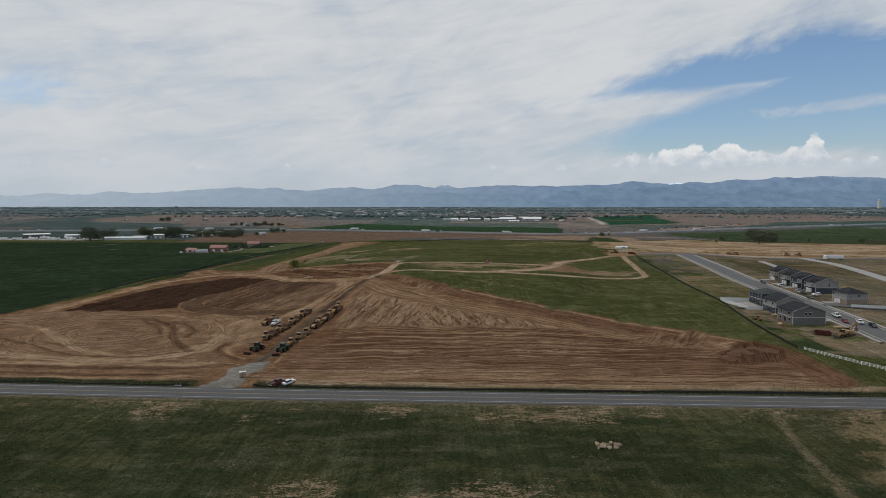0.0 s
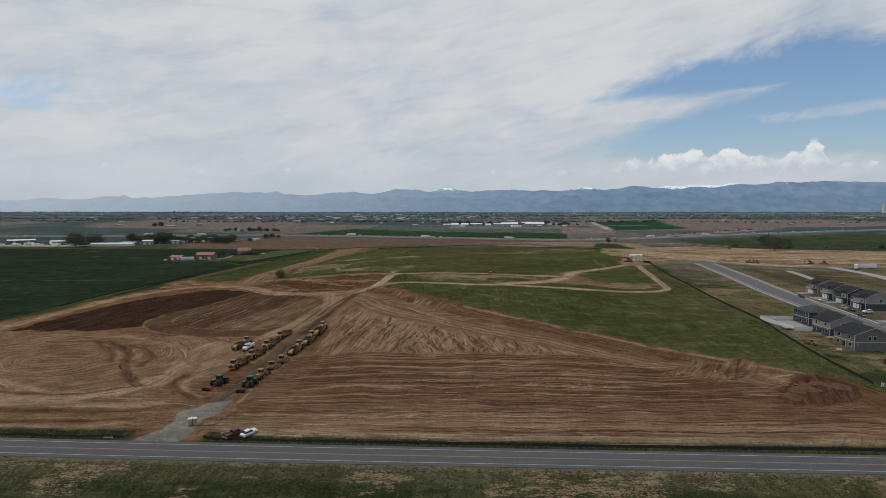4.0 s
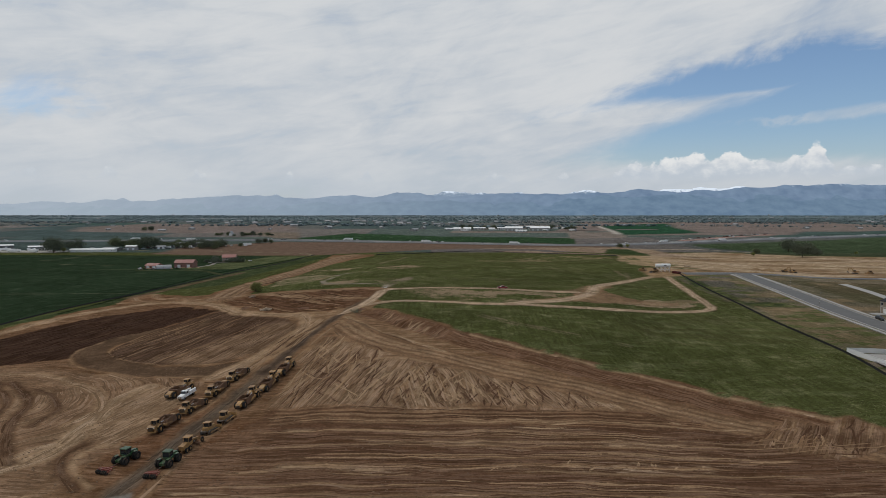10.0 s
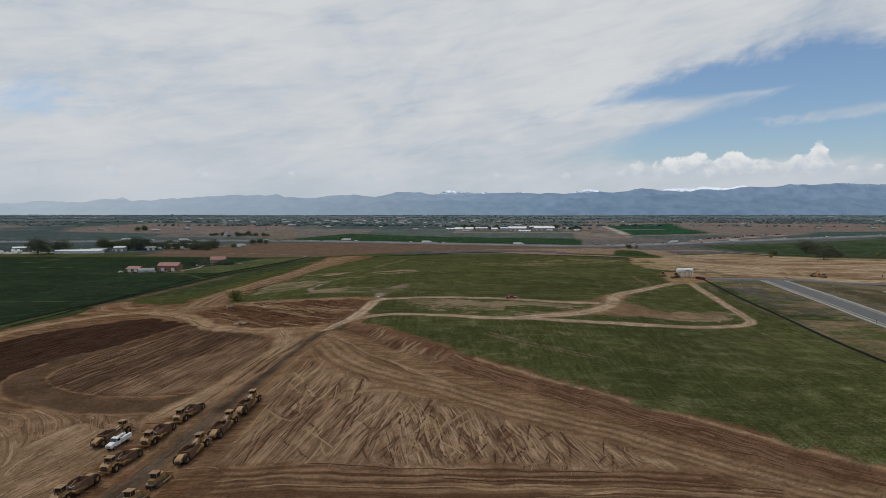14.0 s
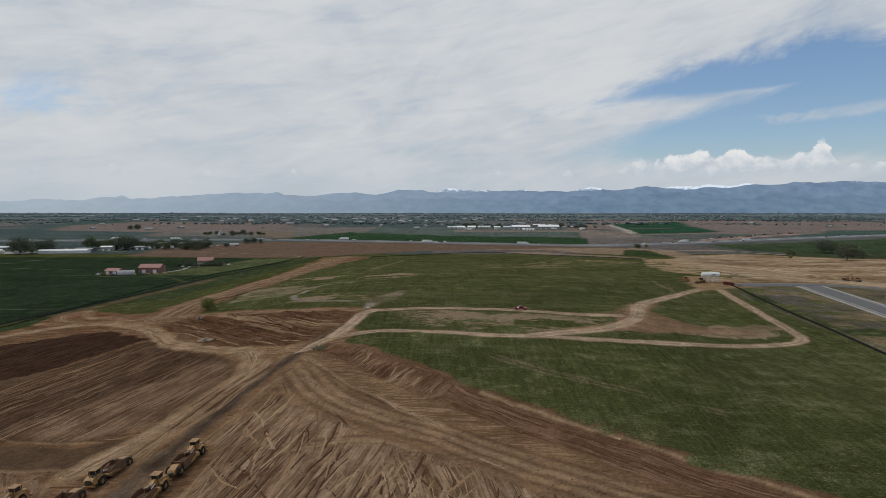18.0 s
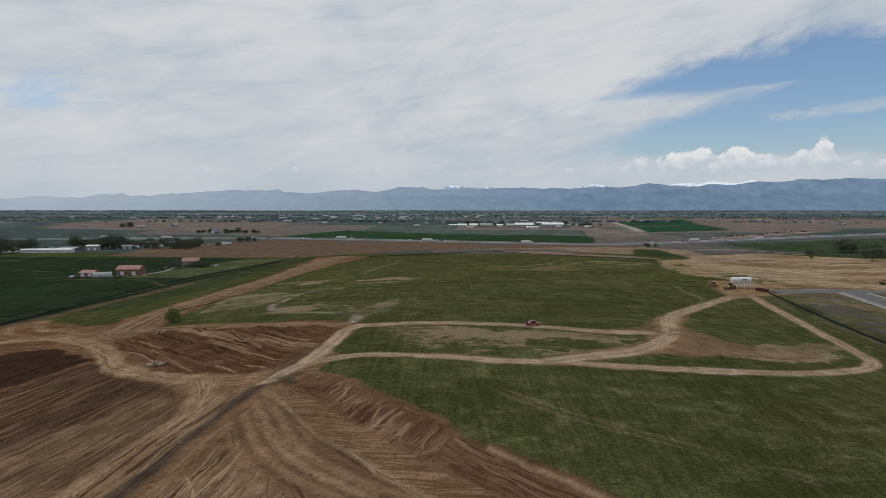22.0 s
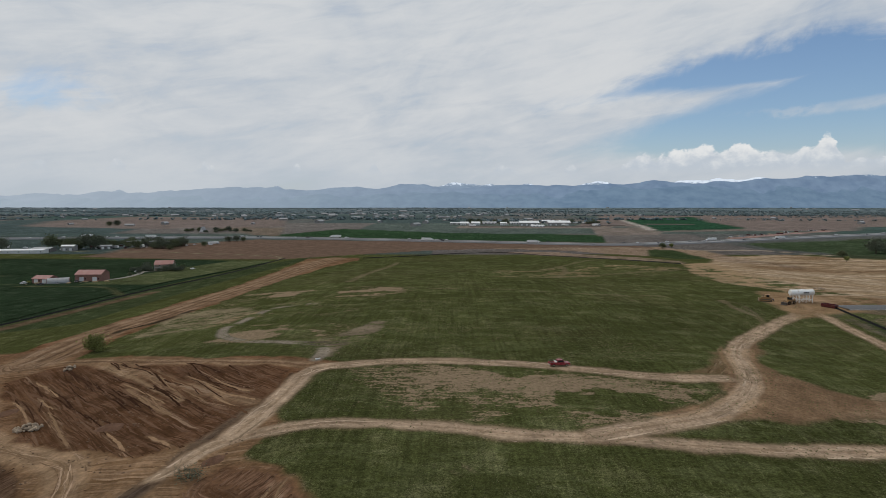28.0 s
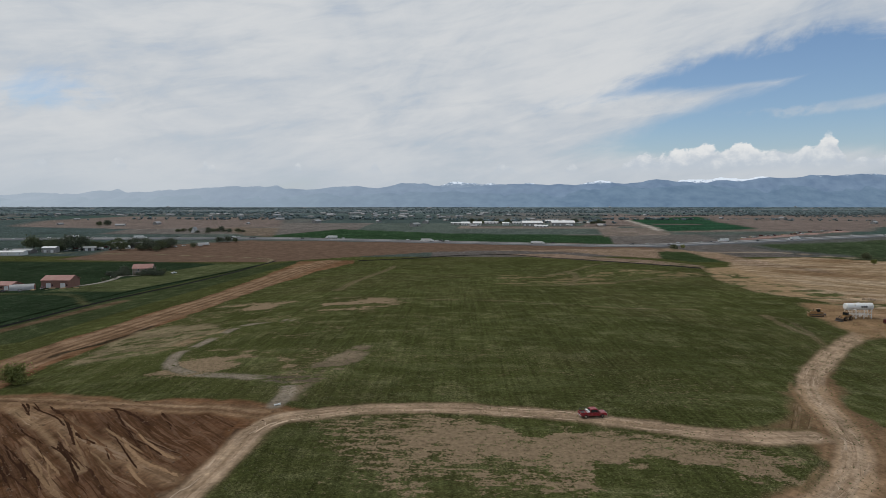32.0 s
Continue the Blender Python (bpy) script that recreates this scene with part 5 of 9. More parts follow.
def scraper():
    t = thing("wheel_scraper", "dusty yellow wheel tractor-scraper parked on graded dirt", "scraper", "parked earthmovers")
    part("tractor_hood", prism([(4.0, 1.1), (6.3, 1.1), (6.5, 1.5), (6.5, 2.3), (5.9, 2.55), (4.2, 2.7), (3.6, 2.2), (3.6, 1.3)], -1.25, 1.25, 0.2), M_YELLOW, t)
    part("grille", boxes(*[((-0.85, 6.48, 1.25 + 0.18 * i), (0.85, 6.56, 1.35 + 0.18 * i)) for i in range(6)]), M_STEEL, t, "dark slatted radiator grille")
    part("bumper", boxes(((-1.6, 6.45, 0.75), (1.6, 6.8, 1.15)), bevel=0.06), M_YELLOW, t)
    cab = part("cab", boxes(((-0.95, 3.5, 2.35), (0.75, 5.0, 2.75)), ((-0.95, 3.5, 2.75), (-0.85, 3.6, 3.75)), ((0.65, 3.5, 2.75), (0.75, 3.6, 3.75)), ((-0.95, 4.9, 2.75), (-0.85, 5.0, 3.75)), ((0.65, 4.9, 2.75), (0.75, 5.0, 3.75)), bevel=0.02), M_YELLOW, t)
    part("roof", boxes(((-1.1, 3.3, 3.75), (0.9, 5.2, 3.92)), bevel=0.05), M_YELLOW, cab, "sun-bleached cab roof")
    part("glazing", boxes(((-0.90, 3.56, 2.76), (0.70, 4.94, 3.74))), M_GLASS, cab, "dark cab glazing")
    part("exhaust", rods(0.09, ((0.5, 5.4, 2.5), (0.5, 5.4, 3.7)), seg=10), M_STEEL, t)
    part("air_cleaner", rods(0.2, ((-0.55, 5.6, 2.5), (-0.55, 5.6, 3.1)), seg=12), M_STEEL, t)
    for s in (-1, 1):
        wheel("front_tyre", t, s * 1.42, 4.3, 1.05, 1.05, 0.8, M_YELLOW)
        part("fender", prism([(3.1, 2.0), (3.6, 2.35), (5.0, 2.35), (5.5, 2.0), (5.4, 1.95), (4.95, 2.25), (3.65, 2.25), (3.2, 1.95)], s * 1.02, s * 1.82), M_YELLOW, t)
        part("headlight", boxes(((s * 0.95 - 0.14, 6.5, 2.0), (s * 0.95 + 0.14, 6.6, 2.25)), bevel=0.03), M_LAMP, t)
        wheel("rear_tyre", t, s * 1.42, -4.9, 1.05, 1.05, 0.8, M_YELLOW)
        part("draft_arm", prism([(2.2, 1.0), (2.5, 1.5), (1.0, 1.8), (-1.2, 1.2), (-1.2, 0.85), (1.0, 1.3)], s * 1.72, s * 1.95), M_YELLOW, t)
        part("bowl_side", prism([(1.5, 0.55), (1.7, 1.5), (1.2, 2.35), (-0.5, 2.75), (-3.4, 2.6), (-3.8, 1.2), (-3.6, 0.6)], s * 1.55, s * 1.70), M_RUST, t)
    part("hitch", prism([(3.9, 1.6), (3.9, 2.9), (2.9, 3.1), (1.8, 2.6), (1.6, 2.2), (2.6, 2.3), (3.0, 1.6)], -0.35, 0.35), M_YELLOW, t)
    part("cross_tube", rods(0.33, ((-1.85, 2.3, 1.5), (1.85, 2.3, 1.5)), seg=12), M_YELLOW, t)
    part("bowl_floor", prism([(1.6, 0.45), (1.6, 0.6), (-3.6, 0.8), (-3.6, 0.55)], -1.55, 1.55), M_RUST, t)
    part("apron", prism([(1.5, 0.5), (1.95, 1.2), (1.7, 2.0), (1.55, 1.95), (1.75, 1.2), (1.35, 0.6)], -1.5, 1.5), M_RUST, t)
    part("ejector", prism([(-3.0, 0.8), (-3.3, 2.5), (-3.5, 2.5), (-3.25, 0.8)], -1.5, 1.5), M_RUST, t)
    part("rear_frame", prism([(-3.6, 0.9), (-3.6, 2.1), (-4.4, 2.3), (-6.2, 1.9), (-6.6, 1.4), (-6.6, 1.0), (-4.5, 0.7)], -0.95, 0.95, 0.1), M_YELLOW, t)
    part("push_block", boxes(((-0.6, -7.0, 0.8), (0.6, -6.5, 1.6)), bevel=0.06), M_STEEL, t)
    part("hand_rail", rods(0.035, ((-1.3, 5.2, 2.5), (-1.3, 5.2, 3.3)), ((-1.3, 3.4, 2.4), (-1.3, 3.4, 3.3)), ((-1.3, 3.4, 3.3), (-1.3, 5.2, 3.3)), seg=5), M_STEEL, t)
    part("ladder", rods(0.04, ((-1.9, 3.2, 0.6), (-1.5, 3.2, 2.3)), ((-1.9, 3.6, 0.6), (-1.5, 3.6, 2.3)), *[((-1.9 + 0.1 * i, 3.2, 0.7 + 0.42 * i), (-1.9 + 0.1 * i, 3.6, 0.7 + 0.42 * i)) for i in range(4)], seg=5), M_STEEL, t)
    part("bowl_load", prism([(1.2, 0.9), (0.6, 1.5), (-1.2, 1.75), (-2.9, 1.5), (-3.0, 0.8)], -1.5, 1.5, 0.15), M_HEAPED, t, "leftover soil in the bowl")
    part("apron_arm", prism([(1.7, 2.0), (1.9, 2.3), (-0.4, 3.0), (-0.5, 2.75)], -0.16, 0.16), M_RUST, t)
    part("lift_cylinder", rods(0.1, ((-0.6, 2.6, 2.5), (-0.6, 0.9, 2.2)), ((0.6, 2.6, 2.5), (0.6, 0.9, 2.2))), M_CHROME, t)
    return t


def dozer():
    t = thing("crawler_dozer", "yellow crawler dozer with a roofed cab", "bulldozer", "parked earthmovers")
    for s in (-1, 1):
        tr = part("track", prism([(-2.2, 0.35), (-1.9, 0.05), (1.9, 0.05), (2.2, 0.4), (2.0, 0.95), (-1.5, 1.15), (-2.1, 0.9)], s * 0.85, s * 1.45), M_STEEL, t, "dusty steel crawler track")
        part("track_frame", boxes(((s * 1.44 - 0.05, -1.6, 0.35), (s * 1.44 + 0.05, 1.6, 0.75)), bevel=0.03), M_YELLOW, tr)
        part("push_arm", boxes(((s * 1.65 - 0.12, -0.6, 0.45), (s * 1.65 + 0.12, 2.9, 0.75)), bevel=0.03), M_YELLOW, t)
    part("hood", prism([(0.1, 0.8), (2.3, 0.8), (2.4, 1.1), (2.3, 1.95), (0.1, 2.15)], -0.62, 0.62, 0.08), M_YELLOW, t)
    part("fuel_tank", boxes(((-0.8, -2.1, 0.9), (0.8, -1.1, 2.0)), bevel=0.08), M_YELLOW, t)
    cab = part("cab", boxes(((-0.85, -1.1, 1.0), (0.85, 0.3, 1.95)), ((-0.85, -1.1, 1.95), (-0.73, -0.98, 3.0)), ((0.73, -1.1, 1.95), (0.85, -0.98, 3.0)), ((-0.85, 0.18, 1.95), (-0.73, 0.3, 3.0)), ((0.73, 0.18, 1.95), (0.85, 0.3, 3.0)), bevel=0.02), M_YELLOW, t)
    part("roof", boxes(((-1.05, -1.35, 3.0), (1.05, 0.5, 3.16)), bevel=0.05), M_YELLOW, cab, "pale dusty cab roof")
    part("glazing", boxes(((-0.8, -1.06, 1.95), (0.8, 0.26, 2.99))), M_GLASS, cab)
    part("exhaust", rods(0.08, ((0.3, 1.2, 2.0), (0.3, 1.2, 3.0))), M_STEEL, t)
    part("blade", prism([(2.9, 0.1), (3.15, 0.15), (3.0, 0.7), (3.2, 1.4), (2.95, 1.45), (2.8, 0.7)], -1.95, 1.95), M_YELLOW, t, "worn yellow dozer blade")
    part("ripper", boxes(((-0.9, -3.0, 0.9), (0.9, -2.2, 1.2)), ((-0.7, -3.05, 0.2), (-0.55, -2.85, 1.3)), ((0.55, -3.05, 0.2), (0.7, -2.85, 1.3)), bevel=0.03), M_STEEL, t)
    return t


def grader():
    t = thing("motor_grader", "yellow motor grader with a long front frame", "grader", "parked earthmovers")
    part("engine_hood", prism([(-4.0, 0.9), (-4.1, 1.9), (-1.6, 2.2), (-1.4, 0.9)], -0.75, 0.75, 0.1), M_YELLOW, t)
    part("main_beam", prism([(-1.5, 1.3), (-1.2, 2.1), (1.2, 2.0), (3.8, 1.5), (4.3, 1.3), (4.3, 0.9), (3.6, 1.1), (1.0, 1.5)], -0.22, 0.22), M_YELLOW, t)
    cab = part("cab", boxes(((-0.75, -1.6, 1.2), (0.75, 0.1, 2.0)), ((-0.75, -1.6, 2.0), (-0.65, -1.5, 3.2)), ((0.65, -1.6, 2.0), (0.75, -1.5, 3.2)), ((-0.75, 0.0, 2.0), (-0.65, 0.1, 3.2)), ((0.65, 0.0, 2.0), (0.75, 0.1, 3.2)), bevel=0.02), M_YELLOW, t)
    part("roof", boxes(((-0.95, -1.8, 3.2), (0.95, 0.3, 3.36)), bevel=0.05), M_YELLOW, cab, "pale dusty cab roof")
    part("glazing", boxes(((-0.7, -1.55, 2.0), (0.7, 0.05, 3.19))), M_GLASS, cab)
    part("mouldboard", prism([(1.2, 0.3), (1.45, 0.4), (1.3, 0.7), (1.5, 1.0), (1.3, 1.02), (1.15, 0.7)], -1.9, 1.9), M_RUST, t, "curved steel grading blade")
    bm = bmesh.new()
    rod(bm, (0, 1.0, 1.15), (0, 1.0, 1.35), 0.75, 18)
    part("circle", bm, M_STEEL, t)
    part("front_axle", boxes(((-1.0, 4.0, 0.55), (1.0, 4.25, 0.8)), bevel=0.04), M_YELLOW, t)
    for s in (-1, 1):
        wheel("front_tyre", t, s * 1.05, 4.1, 0.65, 0.65, 0.42, M_YELLOW)
        for y in (-3.2, -1.75):
            wheel("rear_tyre", t, s * 1.05, y, 0.65, 0.65, 0.42, M_YELLOW)
    part("exhaust", rods(0.08, ((0.0, -2.6, 2.0), (0.0, -2.6, 2.9))), M_STEEL, t)
    return t


def farm_tractor():
    t = thing("articulated_tractor", "large green articulated tractor with dual wheels", "tractor", "green tractors")
    part("hood", prism([(0.6, 1.2), (3.4, 1.2), (3.6, 1.5), (3.5, 2.3), (0.6, 2.6)], -0.55, 0.55, 0.08), M_GREEN, t)
    part("rear_frame", prism([(-3.0, 0.9), (-3.0, 1.5), (-0.6, 1.6), (-0.4, 0.9)], -0.6, 0.6), M_GREEN, t)
    part("hinge", boxes(((-0.3, -0.6, 0.8), (0.3, 0.8, 1.3)), bevel=0.04), M_STEEL, t)
    cab = part("cab", boxes(((-0.95, -0.9, 1.6), (0.95, 0.9, 2.2)), ((-0.95, -0.9, 2.2), (-0.85, -0.8, 3.5)), ((0.85, -0.9, 2.2), (0.95, -0.8, 3.5)), ((-0.95, 0.8, 2.2), (-0.85, 0.9, 3.5)), ((0.85, 0.8, 2.2), (0.95, 0.9, 3.5)), bevel=0.02), M_GREEN, t)
    part("roof", boxes(((-1.05, -1.05, 3.5), (1.05, 1.05, 3.72)), bevel=0.08), M_GREEN, cab)
    part("glazing", boxes(((-0.9, -0.85, 2.2), (0.9, 0.85, 3.49))), M_GLASS, cab)
    part("exhaust", rods(0.08, ((0.45, 1.2, 2.5), (0.45, 1.2, 3.6))), M_STEEL, t)
    part("drawbar", boxes(((-0.15, -4.2, 0.55), (0.15, -2.8, 0.75)), bevel=0.03), M_STEEL, t)
    for s in (-1, 1):
        for y in (2.0, -1.9):
            wheel("inner_tyre", t, s * 1.0, y, 1.06, 1.06, 0.56, M_STEEL)
            wheel("outer_tyre", t, s * 1.72, y, 1.06, 1.06, 0.56, M_STEEL)
            part("fender", boxes(((s * 1.15 - 0.4, y - 0.6, 2.18), (s * 1.15 + 0.4, y + 0.6, 2.25)), bevel=0.03), M_GREEN, t)
    return t


def packer():
    t = thing("towed_packer", "red towed soil packer with a row of dark wheels", "packer", "towed packers")
    part("frame", boxes(((-1.7, -0.12, 0.95), (1.7, 0.14, 1.2)), ((-1.7, 0.75, 0.95), (1.7, 0.95, 1.15)), bevel=0.03), M_RED, t)
    for x in (-1.7, -0.85, 0.0, 0.85, 1.7):
        part("frame_arm", boxes(((x - 0.08, -0.7, 0.62), (x + 0.08, 0.95, 0.98)), bevel=0.03), M_RED, t)
    for i in range(6):
        wheel("packer_wheel", t, -1.45 + 0.58 * i, -0.62, 0.52, 0.52, 0.34, M_STEEL)
    part("axle", rods(0.07, ((-1.7, -0.62, 0.52), (1.7, -0.62, 0.52))), M_STEEL, t)
    part("tongue", prism([(0.8, 0.9), (0.8, 1.1), (3.0, 0.75), (3.0, 0.55)], -0.12, 0.12), M_RED, t)
    for q in (-1, 1):
        part("tongue_brace", rods(0.06, ((q * 1.4, 0.9, 1.0), (0, 2.5, 0.72))), M_RED, t)
    return t


def pickup(paint, label, name="pickup_truck", group="", toolbox=False):
    """A crew-cab pickup, 5.8 m long."""
    t = thing(name, label, "pickup truck", group)
    part("body", prism([(-2.85, 0.55), (-2.9, 1.05), (-0.75, 1.12), (1.0, 1.12), (2.7, 1.05), (2.9, 0.85), (2.88, 0.5)], -0.98, 0.98, 0.06), paint, t)
    cab = part("cab", prism([(-0.85, 1.1), (-0.72, 1.75), (-0.55, 1.88), (0.65, 1.88), (0.85, 1.8), (1.35, 1.12)], -0.93, 0.93, 0.14), paint, t)
    part("windscreen", prism([(0.89, 1.78), (1.36, 1.17), (1.40, 1.17), (0.93, 1.80)], -0.78, 0.78, 0.08), M_GLASS, cab)
    part("rear_window", prism([(-0.84, 1.25), (-0.74, 1.70), (-0.78, 1.70), (-0.88, 1.25)], -0.7, 0.7, 0.06), M_GLASS, cab)
    for s in (-1, 1):
        part("side_window", prism([(-0.68, 1.22), (-0.60, 1.74), (0.62, 1.76), (1.10, 1.22)], s * 0.93, s * 0.82), M_GLASS, cab)
        for y in (1.85, -1.8):
            wheel("tyre", t, s * 0.88, y, 0.40, 0.40, 0.28, M_CHROME)
        part("headlight", boxes(((s * 0.75 - 0.17, 2.84, 0.78), (s * 0.75 + 0.17, 2.93, 0.98)), bevel=0.02), M_LAMP, t)
        part("tail_light", boxes(((s * 0.86 - 0.08, -2.94, 0.75), (s * 0.86 + 0.08, -2.86, 1.05)), bevel=0.02), M_TAIL, t)
        part("mirror", boxes(((s * 1.08 - 0.1, 0.95, 1.2), (s * 1.08 + 0.1, 1.1, 1.42)), bevel=0.02), paint, t)
    part("bumper", boxes(((-0.95, 2.86, 0.45), (0.95, 3.0, 0.7)), bevel=0.03), M_CHROME, t)
    part("rear_bumper", boxes(((-0.95, -3.02, 0.48), (0.95, -2.86, 0.7)), bevel=0.03), M_CHROME, t)
    part("grille", boxes(((-0.55, 2.85, 0.72), (0.55, 2.95, 1.0)), bevel=0.02), M_PLASTIC, t)
    bed = part("bed_liner", boxes(((-0.8, -2.75, 1.06), (0.8, -0.95, 1.09))), M_PLASTIC, t, "dark bed liner")
    part("bed_rail", boxes(((-0.95, -2.85, 1.05), (-0.82, -0.85, 1.24)), ((0.82, -2.85, 1.05), (0.95, -0.85, 1.24)), ((-0.95, -2.9, 1.05), (0.95, -2.78, 1.22)), bevel=0.02), paint, t)
    if toolbox:
        part("toolbox", boxes(((-0.88, -1.35, 1.1), (0.88, -0.92, 1.5)), bevel=0.03), M_WHITE, t, "white bed toolbox")
        part("rack", rods(0.04, ((-0.85, -2.7, 1.2), (-0.85, -2.7, 1.75)), ((0.85, -2.7, 1.2), (0.85, -2.7, 1.75)), ((-0.85, -2.7, 1.75), (0.85, -2.7, 1.75)), ((-0.85, -2.7, 1.75), (-0.85, -1.0, 1.75)), ((0.85, -2.7, 1.75), (0.85, -1.0, 1.75))), M_PLASTIC, t)
    return t


def car(paint, label, suv=False, group=""):
    t = thing("suv" if suv else "car", label, "car", group)
    h = 0.25 if suv else 0.0
    part("body", prism([(-2.2, 0.4), (-2.28, 0.9 + h), (-1.3, 1.0 + h), (1.0, 0.98 + h), (2.1, 0.82 + h), (2.3, 0.6), (2.25, 0.35)], -0.9, 0.9, 0.06), paint, t)
    back = -2.1 if suv else -1.55
    cab = part("cabin", prism([(back, 0.98 + h), (back + 0.4, 1.42 + h), (0.2, 1.46 + h), (1.05, 0.98 + h)], -0.82, 0.82, 0.14), M_GLASS, t, "dark tinted cabin glass")
    part("roof", boxes(((-0.66, back + 0.45, 1.43 + h), (0.66, 0.22, 1.50 + h)), bevel=0.03), paint, cab)
    for s in (-1, 1):
        for y in (1.4, -1.4):
            wheel("tyre", t, s * 0.82, y, 0.33, 0.33, 0.22, M_CHROME)
        part("headlight", boxes(((s * 0.65 - 0.17, 2.2, 0.62), (s * 0.65 + 0.17, 2.31, 0.76)), bevel=0.02), M_LAMP, t)
        part("tail_light", boxes(((s * 0.68 - 0.14, -2.3, 0.72 + h), (s * 0.68 + 0.14, -2.22, 0.9 + h)), bevel=0.02), M_TAIL, t)
        part("mirror", boxes(((s * 0.98 - 0.08, 0.75, 0.95 + h), (s * 0.98 + 0.08, 0.9, 1.1 + h)), bevel=0.02), paint, t)
    part("bumper", boxes(((-0.85, 2.2, 0.3), (0.85, 2.36, 0.55)), bevel=0.04), M_PLASTIC, t)
    return t


def service_truck():
    t = thing("service_truck", "white service truck with utility body and boom", "truck")
    part("chassis", boxes(((-0.5, -3.6, 0.6), (0.5, 3.2, 0.85))), M_STEEL, t)
    part("hood", prism([(1.6, 0.7), (3.4, 0.7), (3.55, 1.0), (3.45, 1.6), (1.6, 1.85)], -0.95, 0.95, 0.12), M_WHITE, t)
    cab = part("cab", prism([(0.0, 0.8), (0.0, 2.55), (0.3, 2.65), (1.2, 2.6), (1.7, 1.8), (1.75, 0.8)], -1.05, 1.05, 0.08), M_WHITE, t)
    part("windscreen", prism([(1.26, 2.5), (1.72, 1.85), (1.78, 1.87), (1.32, 2.54)], -0.9, 0.9), M_GLASS, cab)
    part("utility_body", boxes(((-1.2, -3.7, 0.9), (-0.65, -0.15, 2.1)), ((0.65, -3.7, 0.9), (1.2, -0.15, 2.1)), ((-0.65, -3.7, 0.9), (0.65, -0.15, 1.15)), bevel=0.03), M_WHITE, t)
    part("crane_boom", rods(0.12, ((0.9, -3.3, 2.1), (0.9, -3.3, 2.9)), ((0.9, -3.3, 2.85), (0.5, 0.4, 2.85))), M_STEEL, t)
    part("welder", boxes(((-0.5, -2.0, 1.15), (0.4, -0.7, 1.9)), bevel=0.05), M_PLASTIC, t)
    part("grille", boxes(((-0.6, 3.5, 0.85), (0.6, 3.6, 1.45)), bevel=0.02), M_CHROME, t)
    for s in (-1, 1):
        part("side_window", boxes(((s * 1.0 - 0.04, 0.3, 1.75), (s * 1.0 + 0.04, 1.3, 2.35))), M_GLASS, cab)
        wheel("front_tyre", t, s * 0.95, 2.5, 0.5, 0.5, 0.3, M_CHROME)
        wheel("rear_tyre", t, s * 0.9, -2.3, 0.5, 0.5, 0.5, M_CHROME)
        part("headlight", boxes(((s * 0.8 - 0.12, 3.4, 1.0), (s * 0.8 + 0.12, 3.52, 1.25)), bevel=0.02), M_LAMP, t)
    return t


def excavator():
    t = thing("excavator", "yellow tracked excavator with a folded boom", "excavator")
    for s in (-1, 1):
        part("track", prism([(-2.2, 0.35), (-1.9, 0.05), (1.9, 0.05), (2.2, 0.35), (1.9, 0.9), (-1.9, 0.9)], s * 0.9, s * 1.5), M_STEEL, t)
    part("house", prism([(-2.6, 1.1), (-2.7, 2.3), (-0.3, 2.4), (-0.3, 1.9), (1.2, 1.9), (1.2, 1.1)], -1.4, 1.4, 0.05), M_YELLOW, t)
    cab = part("cab", boxes(((-1.35, -0.2, 1.5), (-0.45, 1.3, 1.9)), ((-1.3, -0.15, 3.0), (-0.5, 1.2, 3.12)), bevel=0.03), M_YELLOW, t)
    part("glazing", boxes(((-1.3, -0.15, 1.9), (-0.5, 1.22, 3.0))), M_GLASS, cab)
    part("boom", prism([(0.6, 1.6), (2.2, 4.6), (4.8, 5.0), (4.8, 4.6), (2.6, 4.1), (1.3, 1.6)], -0.25, 0.25), M_YELLOW, t)
    part("stick", prism([(4.5, 5.2), (5.1, 5.0), (5.6, 2.2), (5.3, 2.2)], -0.2, 0.2), M_YELLOW, t)
    part("bucket", prism([(5.7, 2.4), (5.9, 1.6), (5.2, 1.0), (4.6, 1.5), (5.0, 1.4), (5.4, 1.8), (5.2, 2.3)], -0.6, 0.6), M_STEEL, t)
    part("counterweight", boxes(((-1.35, -3.0, 1.1), (1.35, -2.5, 2.0)), bevel=0.12), M_STEEL, t)
    return t


def loader():
    t = thing("wheel_loader", "yellow wheel loader with lowered bucket", "loader")
    part("engine_hood", prism([(-3.2, 1.0), (-3.3, 2.0), (-0.9, 2.2), (-0.9, 1.0)], -0.8, 0.8, 0.1), M_YELLOW, t)
    part("front_frame", prism([(0.2, 0.8), (0.2, 1.6), (1.8, 1.5), (2.0, 0.8)], -0.5, 0.5), M_YELLOW, t)
    cab = part("cab", boxes(((-0.8, -1.0, 1.3), (0.8, 0.5, 2.1)), ((-0.85, -1.05, 3.2), (0.85, 0.55, 3.36)), bevel=0.04), M_YELLOW, t)
    part("glazing", boxes(((-0.75, -0.95, 2.1), (0.75, 0.45, 3.2))), M_GLASS, cab)
    for s in (-1, 1):
        part("lift_arm", prism([(0.8, 1.5), (0.8, 1.8), (2.4, 1.4), (3.5, 0.6), (3.3, 0.5), (2.2, 1.1)], s * 0.5, s * 0.7), M_YELLOW, t)
        for y in (1.4, -2.0):
            wheel("tyre", t, s * 1.0, y, 0.8, 0.8, 0.6, M_YELLOW)
    part("bucket", prism([(3.3, 0.15), (4.4, 0.1), (4.45, 0.18), (3.6, 0.4), (3.6, 1.1), (3.3, 1.2)], -1.4, 1.4), M_STEEL, t)
    return t


